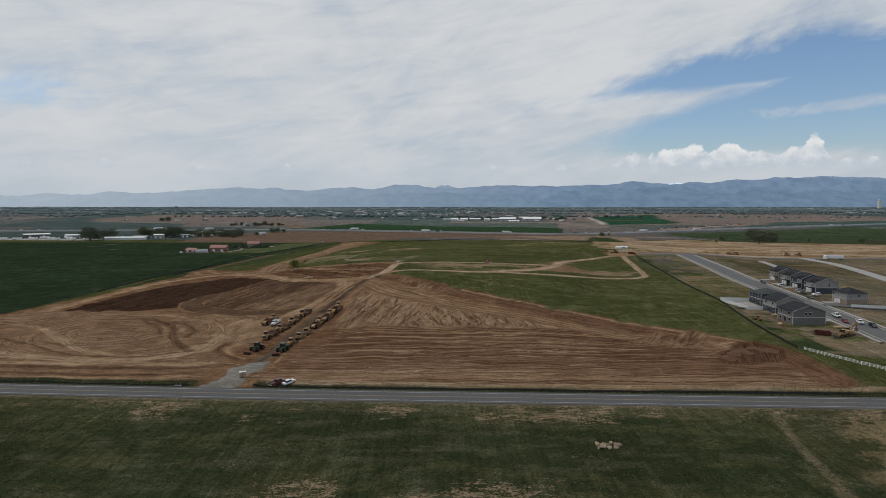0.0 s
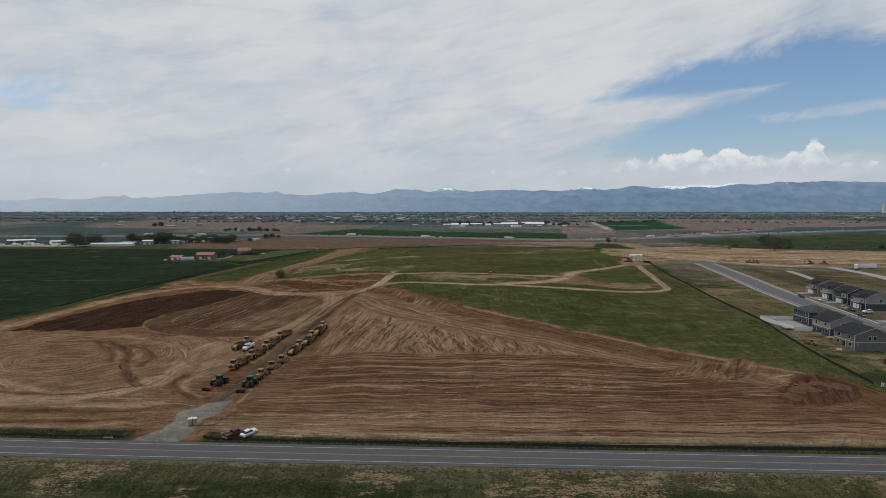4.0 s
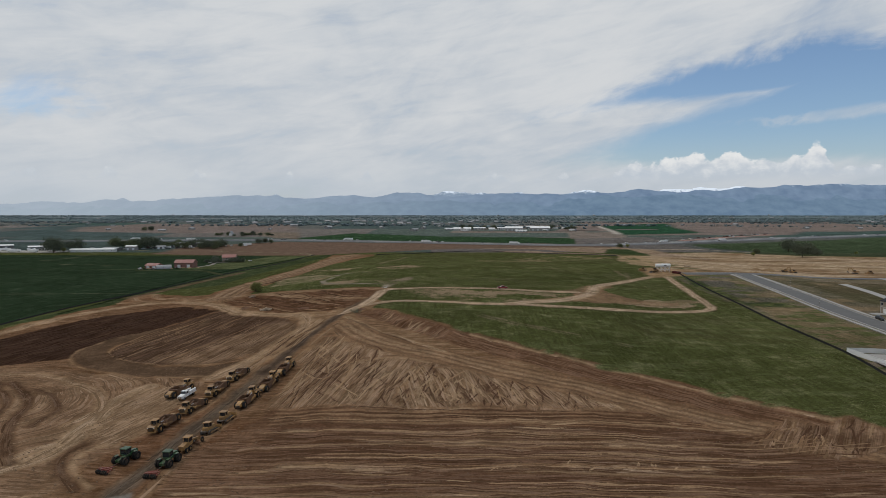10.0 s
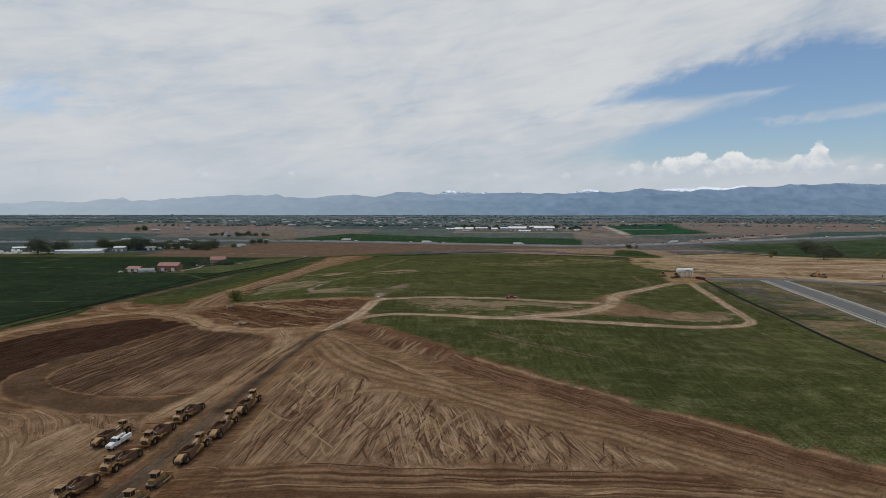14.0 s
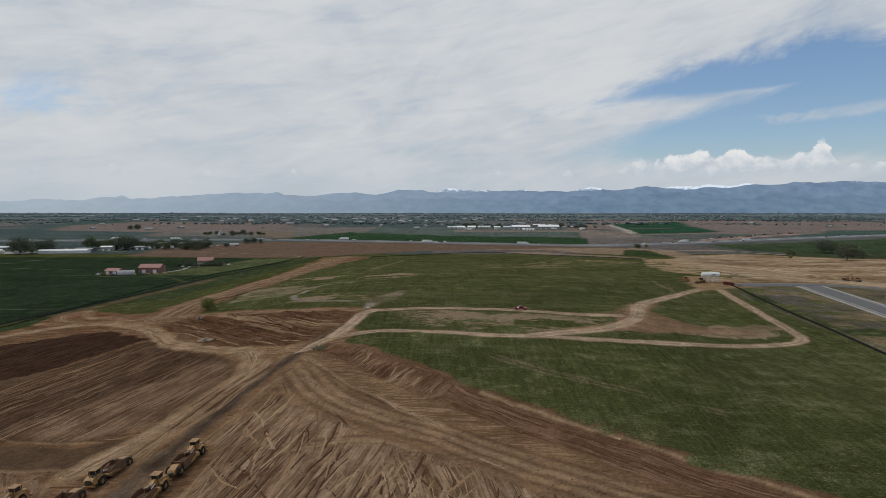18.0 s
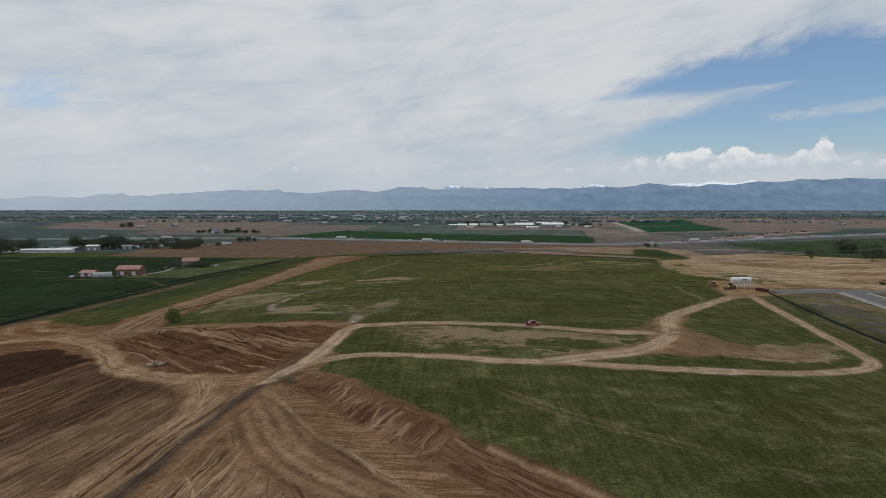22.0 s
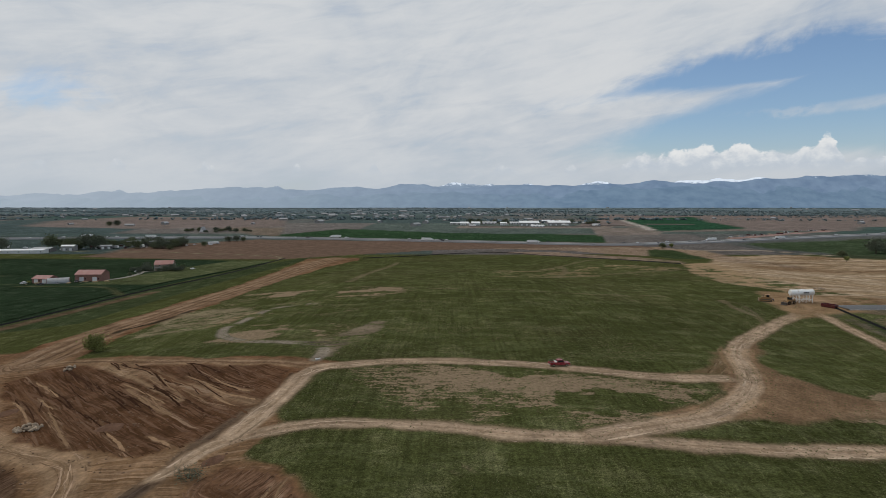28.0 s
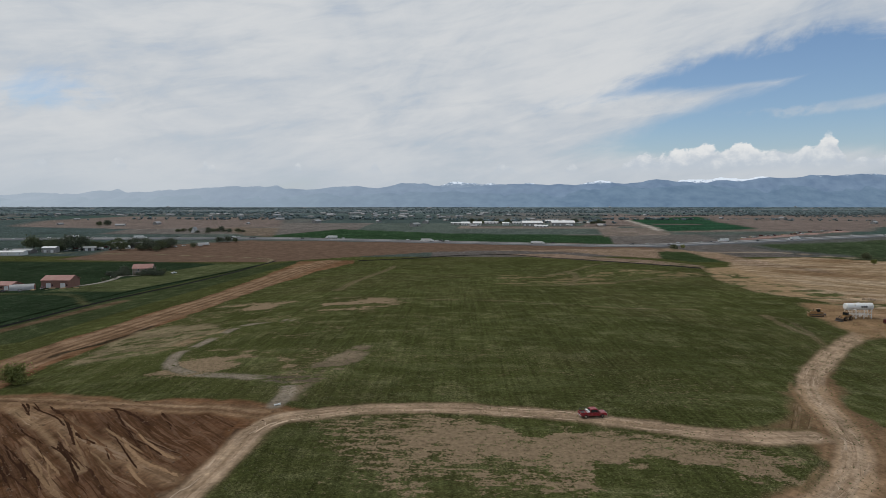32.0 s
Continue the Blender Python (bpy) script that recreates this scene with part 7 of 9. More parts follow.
def house(w, d, h, rise, wall, lower, roof, label, windows=(), garage=None, porch=None, name="house", group="new houses", storeys=2, hip=0.0):
    """A house with its ridge along x; w along x, d along y. windows: side, place, sill height, width, height."""
    t = thing(name, label, "house", group)
    e = 0.45
    mid = h * 0.5
    part("lower_wall", boxes(((-w / 2, -d / 2, -0.8), (w / 2, d / 2, mid))), lower, t)
    part("upper_wall", prism([(-d / 2, mid), (d / 2, mid), (d / 2, h), (0, h + rise), (-d / 2, h)], -w / 2 + hip * 0.5, w / 2 - hip * 0.5) if not hip else boxes(((-w / 2, -d / 2, mid), (w / 2, d / 2, h))), wall, t)
    if hip:
        bm = bmesh.new()
        v = [bm.verts.new(p) for p in ((-w / 2 - e, -d / 2 - e, h - 0.1), (w / 2 + e, -d / 2 - e, h - 0.1), (w / 2 + e, d / 2 + e, h - 0.1), (-w / 2 - e, d / 2 + e, h - 0.1), (-w / 2 + hip, 0, h + rise), (w / 2 - hip, 0, h + rise))]
        for f in ((0, 1, 5, 4), (2, 3, 4, 5), (1, 2, 5), (3, 0, 4), (3, 2, 1, 0)):
            bm.faces.new([v[i] for i in f])
        part("roof", bm, roof, t, "shingled hip roof")
    else:
        k = rise / (d / 2)
        for s in (-1, 1):
            part("roof_slope", prism([(s * (d / 2 + e), h - e * k + 0.02), (0, h + rise + 0.02), (0, h + rise + 0.22), (s * (d / 2 + e), h - e * k + 0.2)], -w / 2 - e, w / 2 + e), roof, t)
            for g in (-1, 1):
                part("bargeboard", prism([(s * (d / 2 + e), h - e * k - 0.12), (0, h + rise - 0.12), (0, h + rise + 0.15), (s * (d / 2 + e), h - e * k + 0.15)], g * (w / 2 + e), g * (w / 2 + e + 0.06)), M_TRIMW, t)
    if storeys > 1:
        part("belly_band", boxes(((-w / 2 - 0.05, -d / 2 - 0.05, mid - 0.14), (w / 2 + 0.05, d / 2 + 0.05, mid + 0.14))), M_TRIMW, t, "white band between storeys")
    for sx in (-1, 1):
        for sy in (-1, 1):
            part("corner_board", boxes(((sx * w / 2 - 0.1, sy * d / 2 - 0.1, -0.3), (sx * w / 2 + 0.1, sy * d / 2 + 0.1, h - 0.12))), M_TRIMW, t)
    for side, p, z, ww, hh in windows:
        if side in "we":
            x = (-1 if side == "w" else 1) * w / 2
            fr = part("window", boxes(((x - 0.07, p - ww / 2 - 0.14, z - 0.14), (x + 0.07, p + ww / 2 + 0.14, z + hh + 0.14))), M_TRIMW, t, "white framed window")
            part("pane", boxes(((x - 0.10, p - ww / 2, z), (x + 0.10, p + ww / 2, z + hh))), M_GLASS, fr)
        else:
            y = (-1 if side == "s" else 1) * d / 2
            fr = part("window", boxes(((p - ww / 2 - 0.14, y - 0.07, z - 0.14), (p + ww / 2 + 0.14, y + 0.07, z + hh + 0.14))), M_TRIMW, t, "white framed window")
            part("pane", boxes(((p - ww / 2, y - 0.10, z), (p + ww / 2, y + 0.10, z + hh))), M_GLASS, fr)
    if garage:
        side, p, ww = garage
        s = -1 if side == "s" else 1
        y = s * d / 2
        g = part("garage_door", boxes(((p - ww / 2, y - 0.06, 0), (p + ww / 2, y + 0.06, 2.2))), M_DOOR, t, "white panelled garage door")
        for i in range(4):
            part("door_panel", boxes(((p - ww / 2 + 0.05, y + s * 0.06 - 0.02, 0.05 + i * 0.54), (p + ww / 2 - 0.05, y + s * 0.06 + 0.02, 0.53 + i * 0.54))), M_DOOR, g)
        part("driveway", boxes(((p - ww / 2 - 0.3, min(y, y + s * 7), -0.45), (p + ww / 2 + 0.3, max(y, y + s * 7), 0.02))), M_CONC, t, "pale concrete driveway")
    if porch:
        side, p, ww = porch
        s = -1 if side == "s" else 1
        y = s * d / 2
        part("porch_roof", prism([(y, 3.2), (y + s * 2.2, 2.75), (y + s * 2.2, 2.6), (y, 2.95)], p - ww / 2, p + ww / 2), roof, t)
        for q in (-1, 1):
            part("porch_post", boxes(((p + q * (ww / 2 - 0.2) - 0.09, y + s * 2.0 - 0.09, 0), (p + q * (ww / 2 - 0.2) + 0.09, y + s * 2.0 + 0.09, 2.7))), M_TRIMW, t)
        part("front_gable", gable_front(p, ww, y, s, h, rise), roof, t, "front gable roof")
        part("gable_wall", boxes(((p - ww / 2, min(y, y + s * 0.5), mid), (p + ww / 2, max(y, y + s * 0.5), h))), M_PALE, t)
        fr = part("window", boxes(((p - 0.75, y + s * 0.5 - 0.06, mid + 0.7), (p + 0.75, y + s * 0.5 + 0.06, mid + 2.0))), M_TRIMW, t)
        part("pane", boxes(((p - 0.62, y + s * 0.5 - 0.09, mid + 0.82), (p + 0.62, y + s * 0.5 + 0.09, mid + 1.88))), M_GLASS, fr)
    return t


def gable_front(p, ww, y, s, h, rise):
    """A small gable roof that runs from the main roof out over the front."""
    bm = bmesh.new()
    y0, y1, a = y - s * 3.0, y + s * 0.9, ww / 2 + 0.35
    v = [bm.verts.new(q) for q in ((p - a, y0, h - 0.1), (p, y0, h + rise * 0.62), (p + a, y0, h - 0.1), (p - a, y1, h - 0.1), (p, y1, h + rise * 0.62), (p + a, y1, h - 0.1))]
    for f in ((0, 1, 4, 3), (1, 2, 5, 4), (3, 4, 5), (0, 2, 1), (0, 3, 5, 2)):
        bm.faces.new([v[i] for i in f])
    bmesh.ops.recalc_face_normals(bm, faces=bm.faces)
    return bm


M_PALE = SIDINGS["pale"]
# local +x turns to the north (rz 90): gables face south and north; local -y faces the street, +y the field
W_BACK = [("n", -3.6, 0.9, 1.6, 1.3), ("n", 0.0, 0.2, 1.8, 2.0), ("n", 3.4, 0.9, 1.2, 1.2), ("n", -3.0, 3.7, 1.2, 1.2), ("n", 3.0, 3.7, 1.2, 1.2)]
near_a = house(12, 14.5, 5.6, 2.6, SIDINGS["grey"], SIDINGS["grey"], M_SHINGLE, "grey two-storey house with dark shingle roof", W_BACK + [("w", 1.5, 3.7, 0.8, 1.3), ("w", -0.4, 3.7, 1.0, 1.3), ("w", 6.0, 1.8, 0.35, 0.35)], garage=("s", 2.5, 4.8))
near_a.matrix_basis = ground_pose(162.6, 273.5, 90, 0.25, lean=False)
near_b = house(12, 13.5, 5.6, 2.6, SIDINGS["pale"], SIDINGS["slate"], M_SHINGLE, "slate and pale grey two-storey house, white trim", W_BACK + [("w", 1.5, 3.7, 0.9, 1.3)], garage=("s", 2.5, 4.8))
near_b.matrix_basis = ground_pose(166.0, 294.5, 90, 0.25, lean=False)
near_c = house(12, 13, 5.4, 2.2, SIDINGS["slate"], SIDINGS["slate"], M_GREYSHING, "dark slate two-storey house with hipped roof", W_BACK + [("w", 2.0, 3.7, 0.9, 1.2), ("w", 3.8, 0.8, 0.9, 1.3)], garage=("s", 2.5, 4.8), hip=4.5)
near_c.matrix_basis = ground_pose(169.0, 314.5, 90, 0.25, lean=False)
# across the street: local +y faces the street
W_GAB = [("w", -1.0, 3.7, 0.9, 1.3), ("w", 3.6, 3.9, 0.6, 0.6), ("n", 4.6, 3.8, 1.2, 1.2)]
for i, (x, y, wl, lw) in enumerate(((217, 347, "pale", "slate"), (217.5, 361.5, "slate", "slate"), (218.5, 375, "pale", "slate"), (220, 391, "tan", "tan"))):
    hh = house(11, 13, 5.8, 2.8, SIDINGS[wl], SIDINGS[lw], M_SHINGLE, ("slate", "dark slate", "pale grey", "tan")[i] + " two-storey house with front gable and garage", W_GAB, garage=("n", 1.4, 4.6), porch=("n", -3.3, 3.6))
    hh.matrix_basis = ground_pose(x, y, 90, 0.3, lean=False)
hs = house(11, 11, 5.6, 2.4, SIDINGS["pale"], SIDINGS["tan"], M_SHINGLE, "pale house with dark hipped roof by the corner", W_GAB, hip=4.0, garage=("n", 1.5, 4.6))
hs.matrix_basis = ground_pose(211.5, 314, 90, 0.3, lean=False)
hs2 = house(9, 9, 3.2, 2.0, SIDINGS["slate"], SIDINGS["slate"], M_SHINGLE, "small dark house on the far side of the lots", [("s", 0, 1.0, 1.0, 1.0)], storeys=1)
hs2.matrix_basis = ground_pose(226, 282, 0, 0.3, lean=False)

# parked cars in the street and on the drives
cars = [(car(M_WHITE, "white car parked on a residential street"), 204.5, 366, 95), (car(M_SILVER, "silver car parked on a concrete drive"), 206.5, 350, 85), (car(M_BLACKCAR, "black car parked by the kerb", True), 200.0, 378, 175),
        (car(M_BLACKCAR, "black car parked beside the houses"), 203.5, 341, 172), (car(M_WHITE, "white car on a drive", True), 206.5, 334, 92), (car(M_BLACKCAR, "black car parked at the street's edge"), 197.5, 325, 174),
        (pickup(M_WHITE, "white pickup parked in the street"), 184.0, 282, 172), (pickup(M_WHITE, "white pickup parked by the building plot"), 186.0, 269, 160), (car(M_BLACKCAR, "black utility vehicle on the street", True), 187.5, 262.5, 170),
        (car(M_REDCAR, "red car parked by the kerb"), 181.0, 271, 165)]
for o, x, y, r in cars:
    place(o, x, y, r, 0.35)


def lamp_post(h=9.0):
    t = thing("street_lamp", "slim grey street lamp on a tapered pole", "street lamp", "street lamps")
    bm = bmesh.new()
    rod(bm, (0, 0, 0), (0, 0, h), 0.11, 10, 0.06)
    part("pole", bm, M_CHROME, t)
    part("arm", rods(0.05, ((0, 0, h - 0.2), (1.4, 0, h))), M_CHROME, t)
    part("lamp_head", boxes(((1.2, -0.15, h - 0.06), (1.9, 0.15, h + 0.06)), bevel=0.02), M_PLASTIC, t)
    part("base", boxes(((-0.2, -0.2, 0), (0.2, 0.2, 0.25)), bevel=0.03), M_CONC, t)
    return t


lp = lamp_post()
place(lp, 203.8, 312.5, 180, lean=False)
for x, y in ((187, 402), (211, 470), (176, 330)):
    copy_thing(lp, ground_pose(x, y, 30, lean=False))

# building materials on the bare plot
def lumber():
    t = thing("lumber_stack", "stack of pale sawn timber on bare dirt", "lumber", "lumber stacks")
    for i in range(4):
        for j in range(2):
            part("timber", boxes(((-1.8, -0.9 + 0.46 * i, 0.1 + 0.3 * j), (1.8, -0.5 + 0.46 * i, 0.38 + 0.3 * j)), bevel=0.02), surface_cache("sawn_timber"), t)
    part("bearer", boxes(((-1.4, -0.9, 0), (-1.2, 0.9, 0.1)), ((1.2, -0.9, 0), (1.4, 0.9, 0.1))), M_TIMBER, t)
    return t


CACHE = {}


def surface_cache(name):
    if name not in CACHE:
        CACHE[name] = surface(name, (0.42, 0.30, 0.17), 0.75, vary=0.2, scale=2.0)
    return CACHE[name]


lb = lumber()
place(lb, 172, 262, 20)
for x, y, r in ((174, 284, 80), (158, 286, 10), (150, 268, 60)):
    copy_thing(lb, ground_pose(x, y, r))

def dirt_heap(r, h, label, seed, mat):
    t = thing("dirt_heap", label, "dirt heap", "dirt heaps")
    rnd = random.Random(seed)
    bm = bmesh.new()
    rings = []
    for k in range(7):
        f = k / 6
        rings.append([bm.verts.new((math.cos(a) * r * (1 - f) * rnd.uniform(0.85, 1.15), math.sin(a) * r * 0.8 * (1 - f) * rnd.uniform(0.85, 1.15), h * f ** 0.8 * rnd.uniform(0.9, 1.05) - 0.3 * (1 - f))) for a in np.linspace(0, 2 * math.pi, 19)[:-1]])
    for a, b in zip(rings, rings[1:]):
        for i in range(18):
            bm.faces.new((a[i], a[(i + 1) % 18], b[(i + 1) % 18], b[i]))
    bmesh.ops.remove_doubles(bm, verts=bm.verts, dist=0.01)
    part("mound", bm, mat, t)
    part("spill", rock_mesh(seed, 0.35), mat, t).location = (r * 0.9, 0.2, 0.05)
    return t


def rock_mesh(seed, r):
    rnd = random.Random(seed)
    bm = bmesh.new()
    bmesh.ops.create_icosphere(bm, subdivisions=1, radius=r)
    for v in bm.verts:
        v.co *= rnd.uniform(0.65, 1.15)
        v.co.z *= 0.7
    return bm


M_ROCK = surface("pale_rubble", (0.34, 0.265, 0.19), 0.9, vary=0.3, scale=1.5, bump=0.3, spread=0.3)
M_HEAP = surface("heaped_soil", (0.120, 0.066, 0.041), 0.95, vary=0.4, scale=0.8, bump=0.5, dist=0.2)
M_HEAPO = surface("heaped_ochre_soil", (0.22, 0.14, 0.075), 0.95, vary=0.3, scale=0.8, bump=0.5, dist=0.2)
for i, (x, y, r, h, m) in enumerate(((112, 226, 5, 1.5, M_HEAP), (119, 231, 4.5, 1.3, M_HEAP), (106, 222, 3.5, 1.1, M_HEAP), (124, 227, 4, 1.2, M_HEAP), (288, 640, 7, 2.6, M_HEAPO), (280, 646, 6, 2.2, M_HEAPO), (420, 660, 8, 2.4, M_HEAPO), (148, 262, 2.5, 0.8, M_HEAP), (236, 560, 3, 1.0, M_HEAPO), (-104, 418, 3.5, 0.8, M_HEAP), (-70, 402, 4, 0.8, M_HEAP), (-38, 378, 3, 0.8, M_HEAP))):
    place(dirt_heap(r, h, "rough heap of dark brown soil" if m is M_HEAP else "rough heap of ochre soil on the earthworks", 200 + i, m), x, y, 37 * i)

# ---------------------------------------------------------------- trees
M_BARK = surface("bark", (0.085, 0.066, 0.05), 0.95, vary=0.3, scale=2.0, bump=0.4)


def leaf_material(name, color):
    k = Nodes(name)
    isl = k.add("NewGeometry").outputs["Random Per Island"]
    n = k.noise(k.add("TexCoord").outputs["Object"], 0.5, 4)
    v = k.math("MULTIPLY", k.ramp(isl, 0, 1, 0.55, 1.5), k.ramp(n, 0.3, 0.7, 0.75, 1.25))
    k.put(k.b, "Base Color", k.add("HueSaturation", Hue=k.ramp(isl, 0, 1, 0.48, 0.52), Value=v, Color=(*color, 1)).outputs[0])
    k.b.inputs["Roughness"].default_value = 0.9
    k.b.inputs["Specular IOR Level"].default_value = 0.1
    return k.m


# spring and dark leaf tones lightened towards grey, haze painted in
M_LEAF = leaf_material("spring_leaves", (0.12, 0.135, 0.075))
M_LEAFD = leaf_material("hazy_dark_leaves", (0.115, 0.130, 0.090))
M_LEAFY = leaf_material("yellow_green_leaves", (0.19, 0.20, 0.065))


def tree(h, r, seed, leaf, label, n=420, shrub=False):
    rnd = random.Random(seed)
    t = thing("shrub" if shrub else "tree", label, "shrub" if shrub else "tree", "trees")
    bm = bmesh.new()
    tips = []
    top = h * (0.25 if shrub else 0.32)
    if not shrub:
        rod(bm, (0, 0, -0.3), (0.1, 0.05, top), h * 0.035, 8, h * 0.022)
    for i in range(9):
        a, e = i * 2.4 + rnd.uniform(-0.4, 0.4), rnd.uniform(0.35, 1.25)
        ln = r * rnd.uniform(0.7, 1.0)
        st0 = Vector((0, 0, top * rnd.uniform(0.55, 1.0) if not shrub else 0.1))
        en = st0 + Vector((math.cos(a) * math.cos(e) * ln * 1.15, math.sin(a) * math.cos(e) * ln, math.sin(e) * (h - st0.z) * 0.72))
        rod(bm, st0, en, h * 0.014, 5, h * 0.004)
        tips += [st0.lerp(en, f) for f in (0.55, 0.8, 1.0)]
    part("trunk", bm, M_BARK, t)
    bm = bmesh.new()
    for i in range(n):
        c = rnd.choice(tips)
        q = Vector((rnd.gauss(0, 1), rnd.gauss(0, 1), rnd.gauss(0, 0.8)))
        p = c + q * r * 0.27
        p.z = max(p.z - (0 if shrub else h * 0.10) * rnd.random() ** 2, h * 0.10)
        s = rnd.uniform(0.25, 0.6) * (h / 10) * 0.9
        ax = Vector((rnd.gauss(0, 1), rnd.gauss(0, 1), rnd.gauss(0, 1))).normalized()
        bx = ax.orthogonal().normalized()
        cx = ax.cross(bx)
        v = [bm.verts.new(p + bx * s), bm.verts.new(p + cx * s * 0.8 + ax * s * 0.3), bm.verts.new(p - bx * s * 0.9), bm.verts.new(p - cx * s * 0.8 + ax * s * 0.25)]
        bm.faces.new(v)
        w = [bm.verts.new(p + ax * s * 0.8), bm.verts.new(p + bx * s * 0.7 - ax * 0.2 * s), bm.verts.new(p - cx * s * 0.7 - ax * s * 0.4)]
        bm.faces.new(w)
    part("crown", bm, leaf, t)
    return t


tA = tree(11, 5.6, 3, M_LEAF, "broad tree in fresh spring leaf", 1500)
tB = tree(12, 6.8, 5, M_LEAFD, "dark broad tree beside farm sheds", 1600)
tC = tree(9, 3.9, 8, M_LEAFY, "yellow-green young tree in spring leaf", 1000)
place(tB, 450, 866, 0, lean=False, size=1.7)
place(tA, -497, 1066, 40, lean=False, size=1.6)
place(tC, -565, 1000, 10, lean=False)
for src, x, y, s in ((tB, -572, 988, 1.92), (tB, -585, 1010, 1.92), (tB, -560, 1020, 1.76), (tA, -525, 1072, 1.92), (tB, -478, 1078, 1.84), (tB, -470, 1085, 1.60), (tA, -440, 1100, 0.8), (tA, -425, 1105, 0.8), (tB, -330, 1180, 0.8), (tB, -322, 1190, 0.8),
                     (tA, -310, 1185, 0.7), (tB, 487, 898, 0.9), (tA, 440, 960, 0.8), (tB, 520, 1022, 1.7), (tA, 536, 1030, 1.4), (tA, 551, 1020, 1.3), (tA, -690, 1500, 1.0), (tB, -680, 1510, 1.1), (tA, -445, 1352, 0.8), (tB, -420, 1362, 0.7), (tB, -400, 1370, 0.8),
                     (tA, 285, 1090, 0.8), (tC, 300, 1100, 0.8), (tA, 320, 1650, 1.0), (tA, 620, 900, 0.7), (tC, 560, 930, 0.6), (tC, 400, 890, 0.7)):
    c = copy_thing(src, ground_pose(x, y, (x * 7) % 360, lean=False))
    c.scale = (s, s, s)
yb = tree(5.2, 2.6, 12, M_LEAFY, "yellow-green shrub at the edge of the dirt", 1500, shrub=True)
place(yb, -116.5, 475, 0, lean=False, size=1.4)
bb = tree(2.6, 2.4, 14, M_LEAFD, "low brushy clump at the haul road bend", 700, shrub=True)
place(bb, -39.5, 372, 0, lean=False)

# ---------------------------------------------------------------- rubble, culvert, spoil
def rubble(n, spread, label, seed):
    rnd = random.Random(seed)
    t = thing("rubble_pile", label, "rubble", "rubble piles")
    meshes = []
    for i in range(n):
        if len(meshes) < 6:
            o = part("stone", rock_mesh(seed + i, 0.5), M_ROCK, t)
            meshes.append(o.data)
        else:
            o = new("stone", rnd.choice(meshes))
            o.parent = t
        a, d = rnd.uniform(0, 6.28), spread * math.sqrt(rnd.random())
        s = rnd.uniform(0.5, 1.5)
        o.matrix_basis = pose(math.cos(a) * d, math.sin(a) * d * 0.7, 0.2 + 0.9 * (1 - d / spread) * rnd.random(), rnd.uniform(0, 90), rnd.uniform(0, 90), rnd.uniform(0, 360)) @ Matrix.Diagonal((s, s, s, 1))
    return t


place(rubble(46, 3.0, "heap of pale broken stones on bare dirt", 3), -89.5, 404.5)
place(rubble(22, 2.2, "low scatter of broken stones beside the track", 4), -112, 455)
place(rubble(26, 3.0, "low heap of pale stones on ochre ground", 6), 200, 600)
place(rubble(30, 3.2, "clump of pale stones in the meadow", 9), 39.5, 142.5)
cv = thing("culvert_pipe", "short white culvert pipe beside the track", "pipe")
bm = bmesh.new()
rod(bm, (-1.1, 0, 0.25), (1.1, 0, 0.25), 0.35, 14)
part("pipe", bm, M_ROOFW, cv)
part("collar", rods(0.42, ((-1.2, 0, 0.25), (-1.0, 0, 0.25)), ((1.0, 0, 0.25), (1.2, 0, 0.25)), seg=14), M_ROOFW, cv)
place(cv, -32.6, 437.5, 30, size=0.55)

# ---------------------------------------------------------------- farm, highway and far buildings


def shed(w, d, h, rise, wall, roof, label, name="barn", doors=2, group="farm buildings"):
    t = thing(name, label, "barn", group)
    part("wall", prism([(-d / 2, -1), (d / 2, -1), (d / 2, h), (0, h + rise), (-d / 2, h)], -w / 2, w / 2), wall, t)
    for s in (-1, 1):
        part("roof_slope", prism([(s * (d / 2 + 0.4), h - 0.25), (0, h + rise + 0.02), (0, h + rise + 0.25), (s * (d / 2 + 0.4), h - 0.05)], -w / 2 - 0.4, w / 2 + 0.4), roof, t)
    for i in range(doors):
        x = -w / 2 + w * (i + 0.5) / doors
        part("door", boxes(((x - 1.6, -d / 2 - 0.08, 0), (x + 1.6, -d / 2 + 0.05, min(3.2, h - 0.4)))), M_DOOR, t)
        part("window", boxes(((x + 2.2, -d / 2 - 0.08, 1.4), (x + 3.2, -d / 2 + 0.05, 2.3))), M_GLASS, t)
    return t


def quonset(w, r, label):
    t = thing("arched_shed", label, "shed", "farm buildings")
    prof = [(r * math.cos(a), max(r * math.sin(a), 0) * 0.9) for a in np.linspace(0, math.pi, 13)]
    part("shell", prism([(p[0], p[1]) for p in prof] + [(-r, -0.8), (r, -0.8)], -w / 2, w / 2), M_TINROOF, t)
    part("door", boxes(((w / 2 - 0.05, -1.8, 0), (w / 2 + 0.08, 1.8, 3.2))), M_RED, t)
    part("end_wall", prism([(p[0] * 0.97, p[1] * 0.97) for p in prof], w / 2 - 0.2, w / 2 + 0.03), M_RED, t)
    return t


def on(o, x, y, r=0.0, lift=0.0):
    o.matrix_basis = ground_pose(x, y, r, lift, lean=False)
    return o


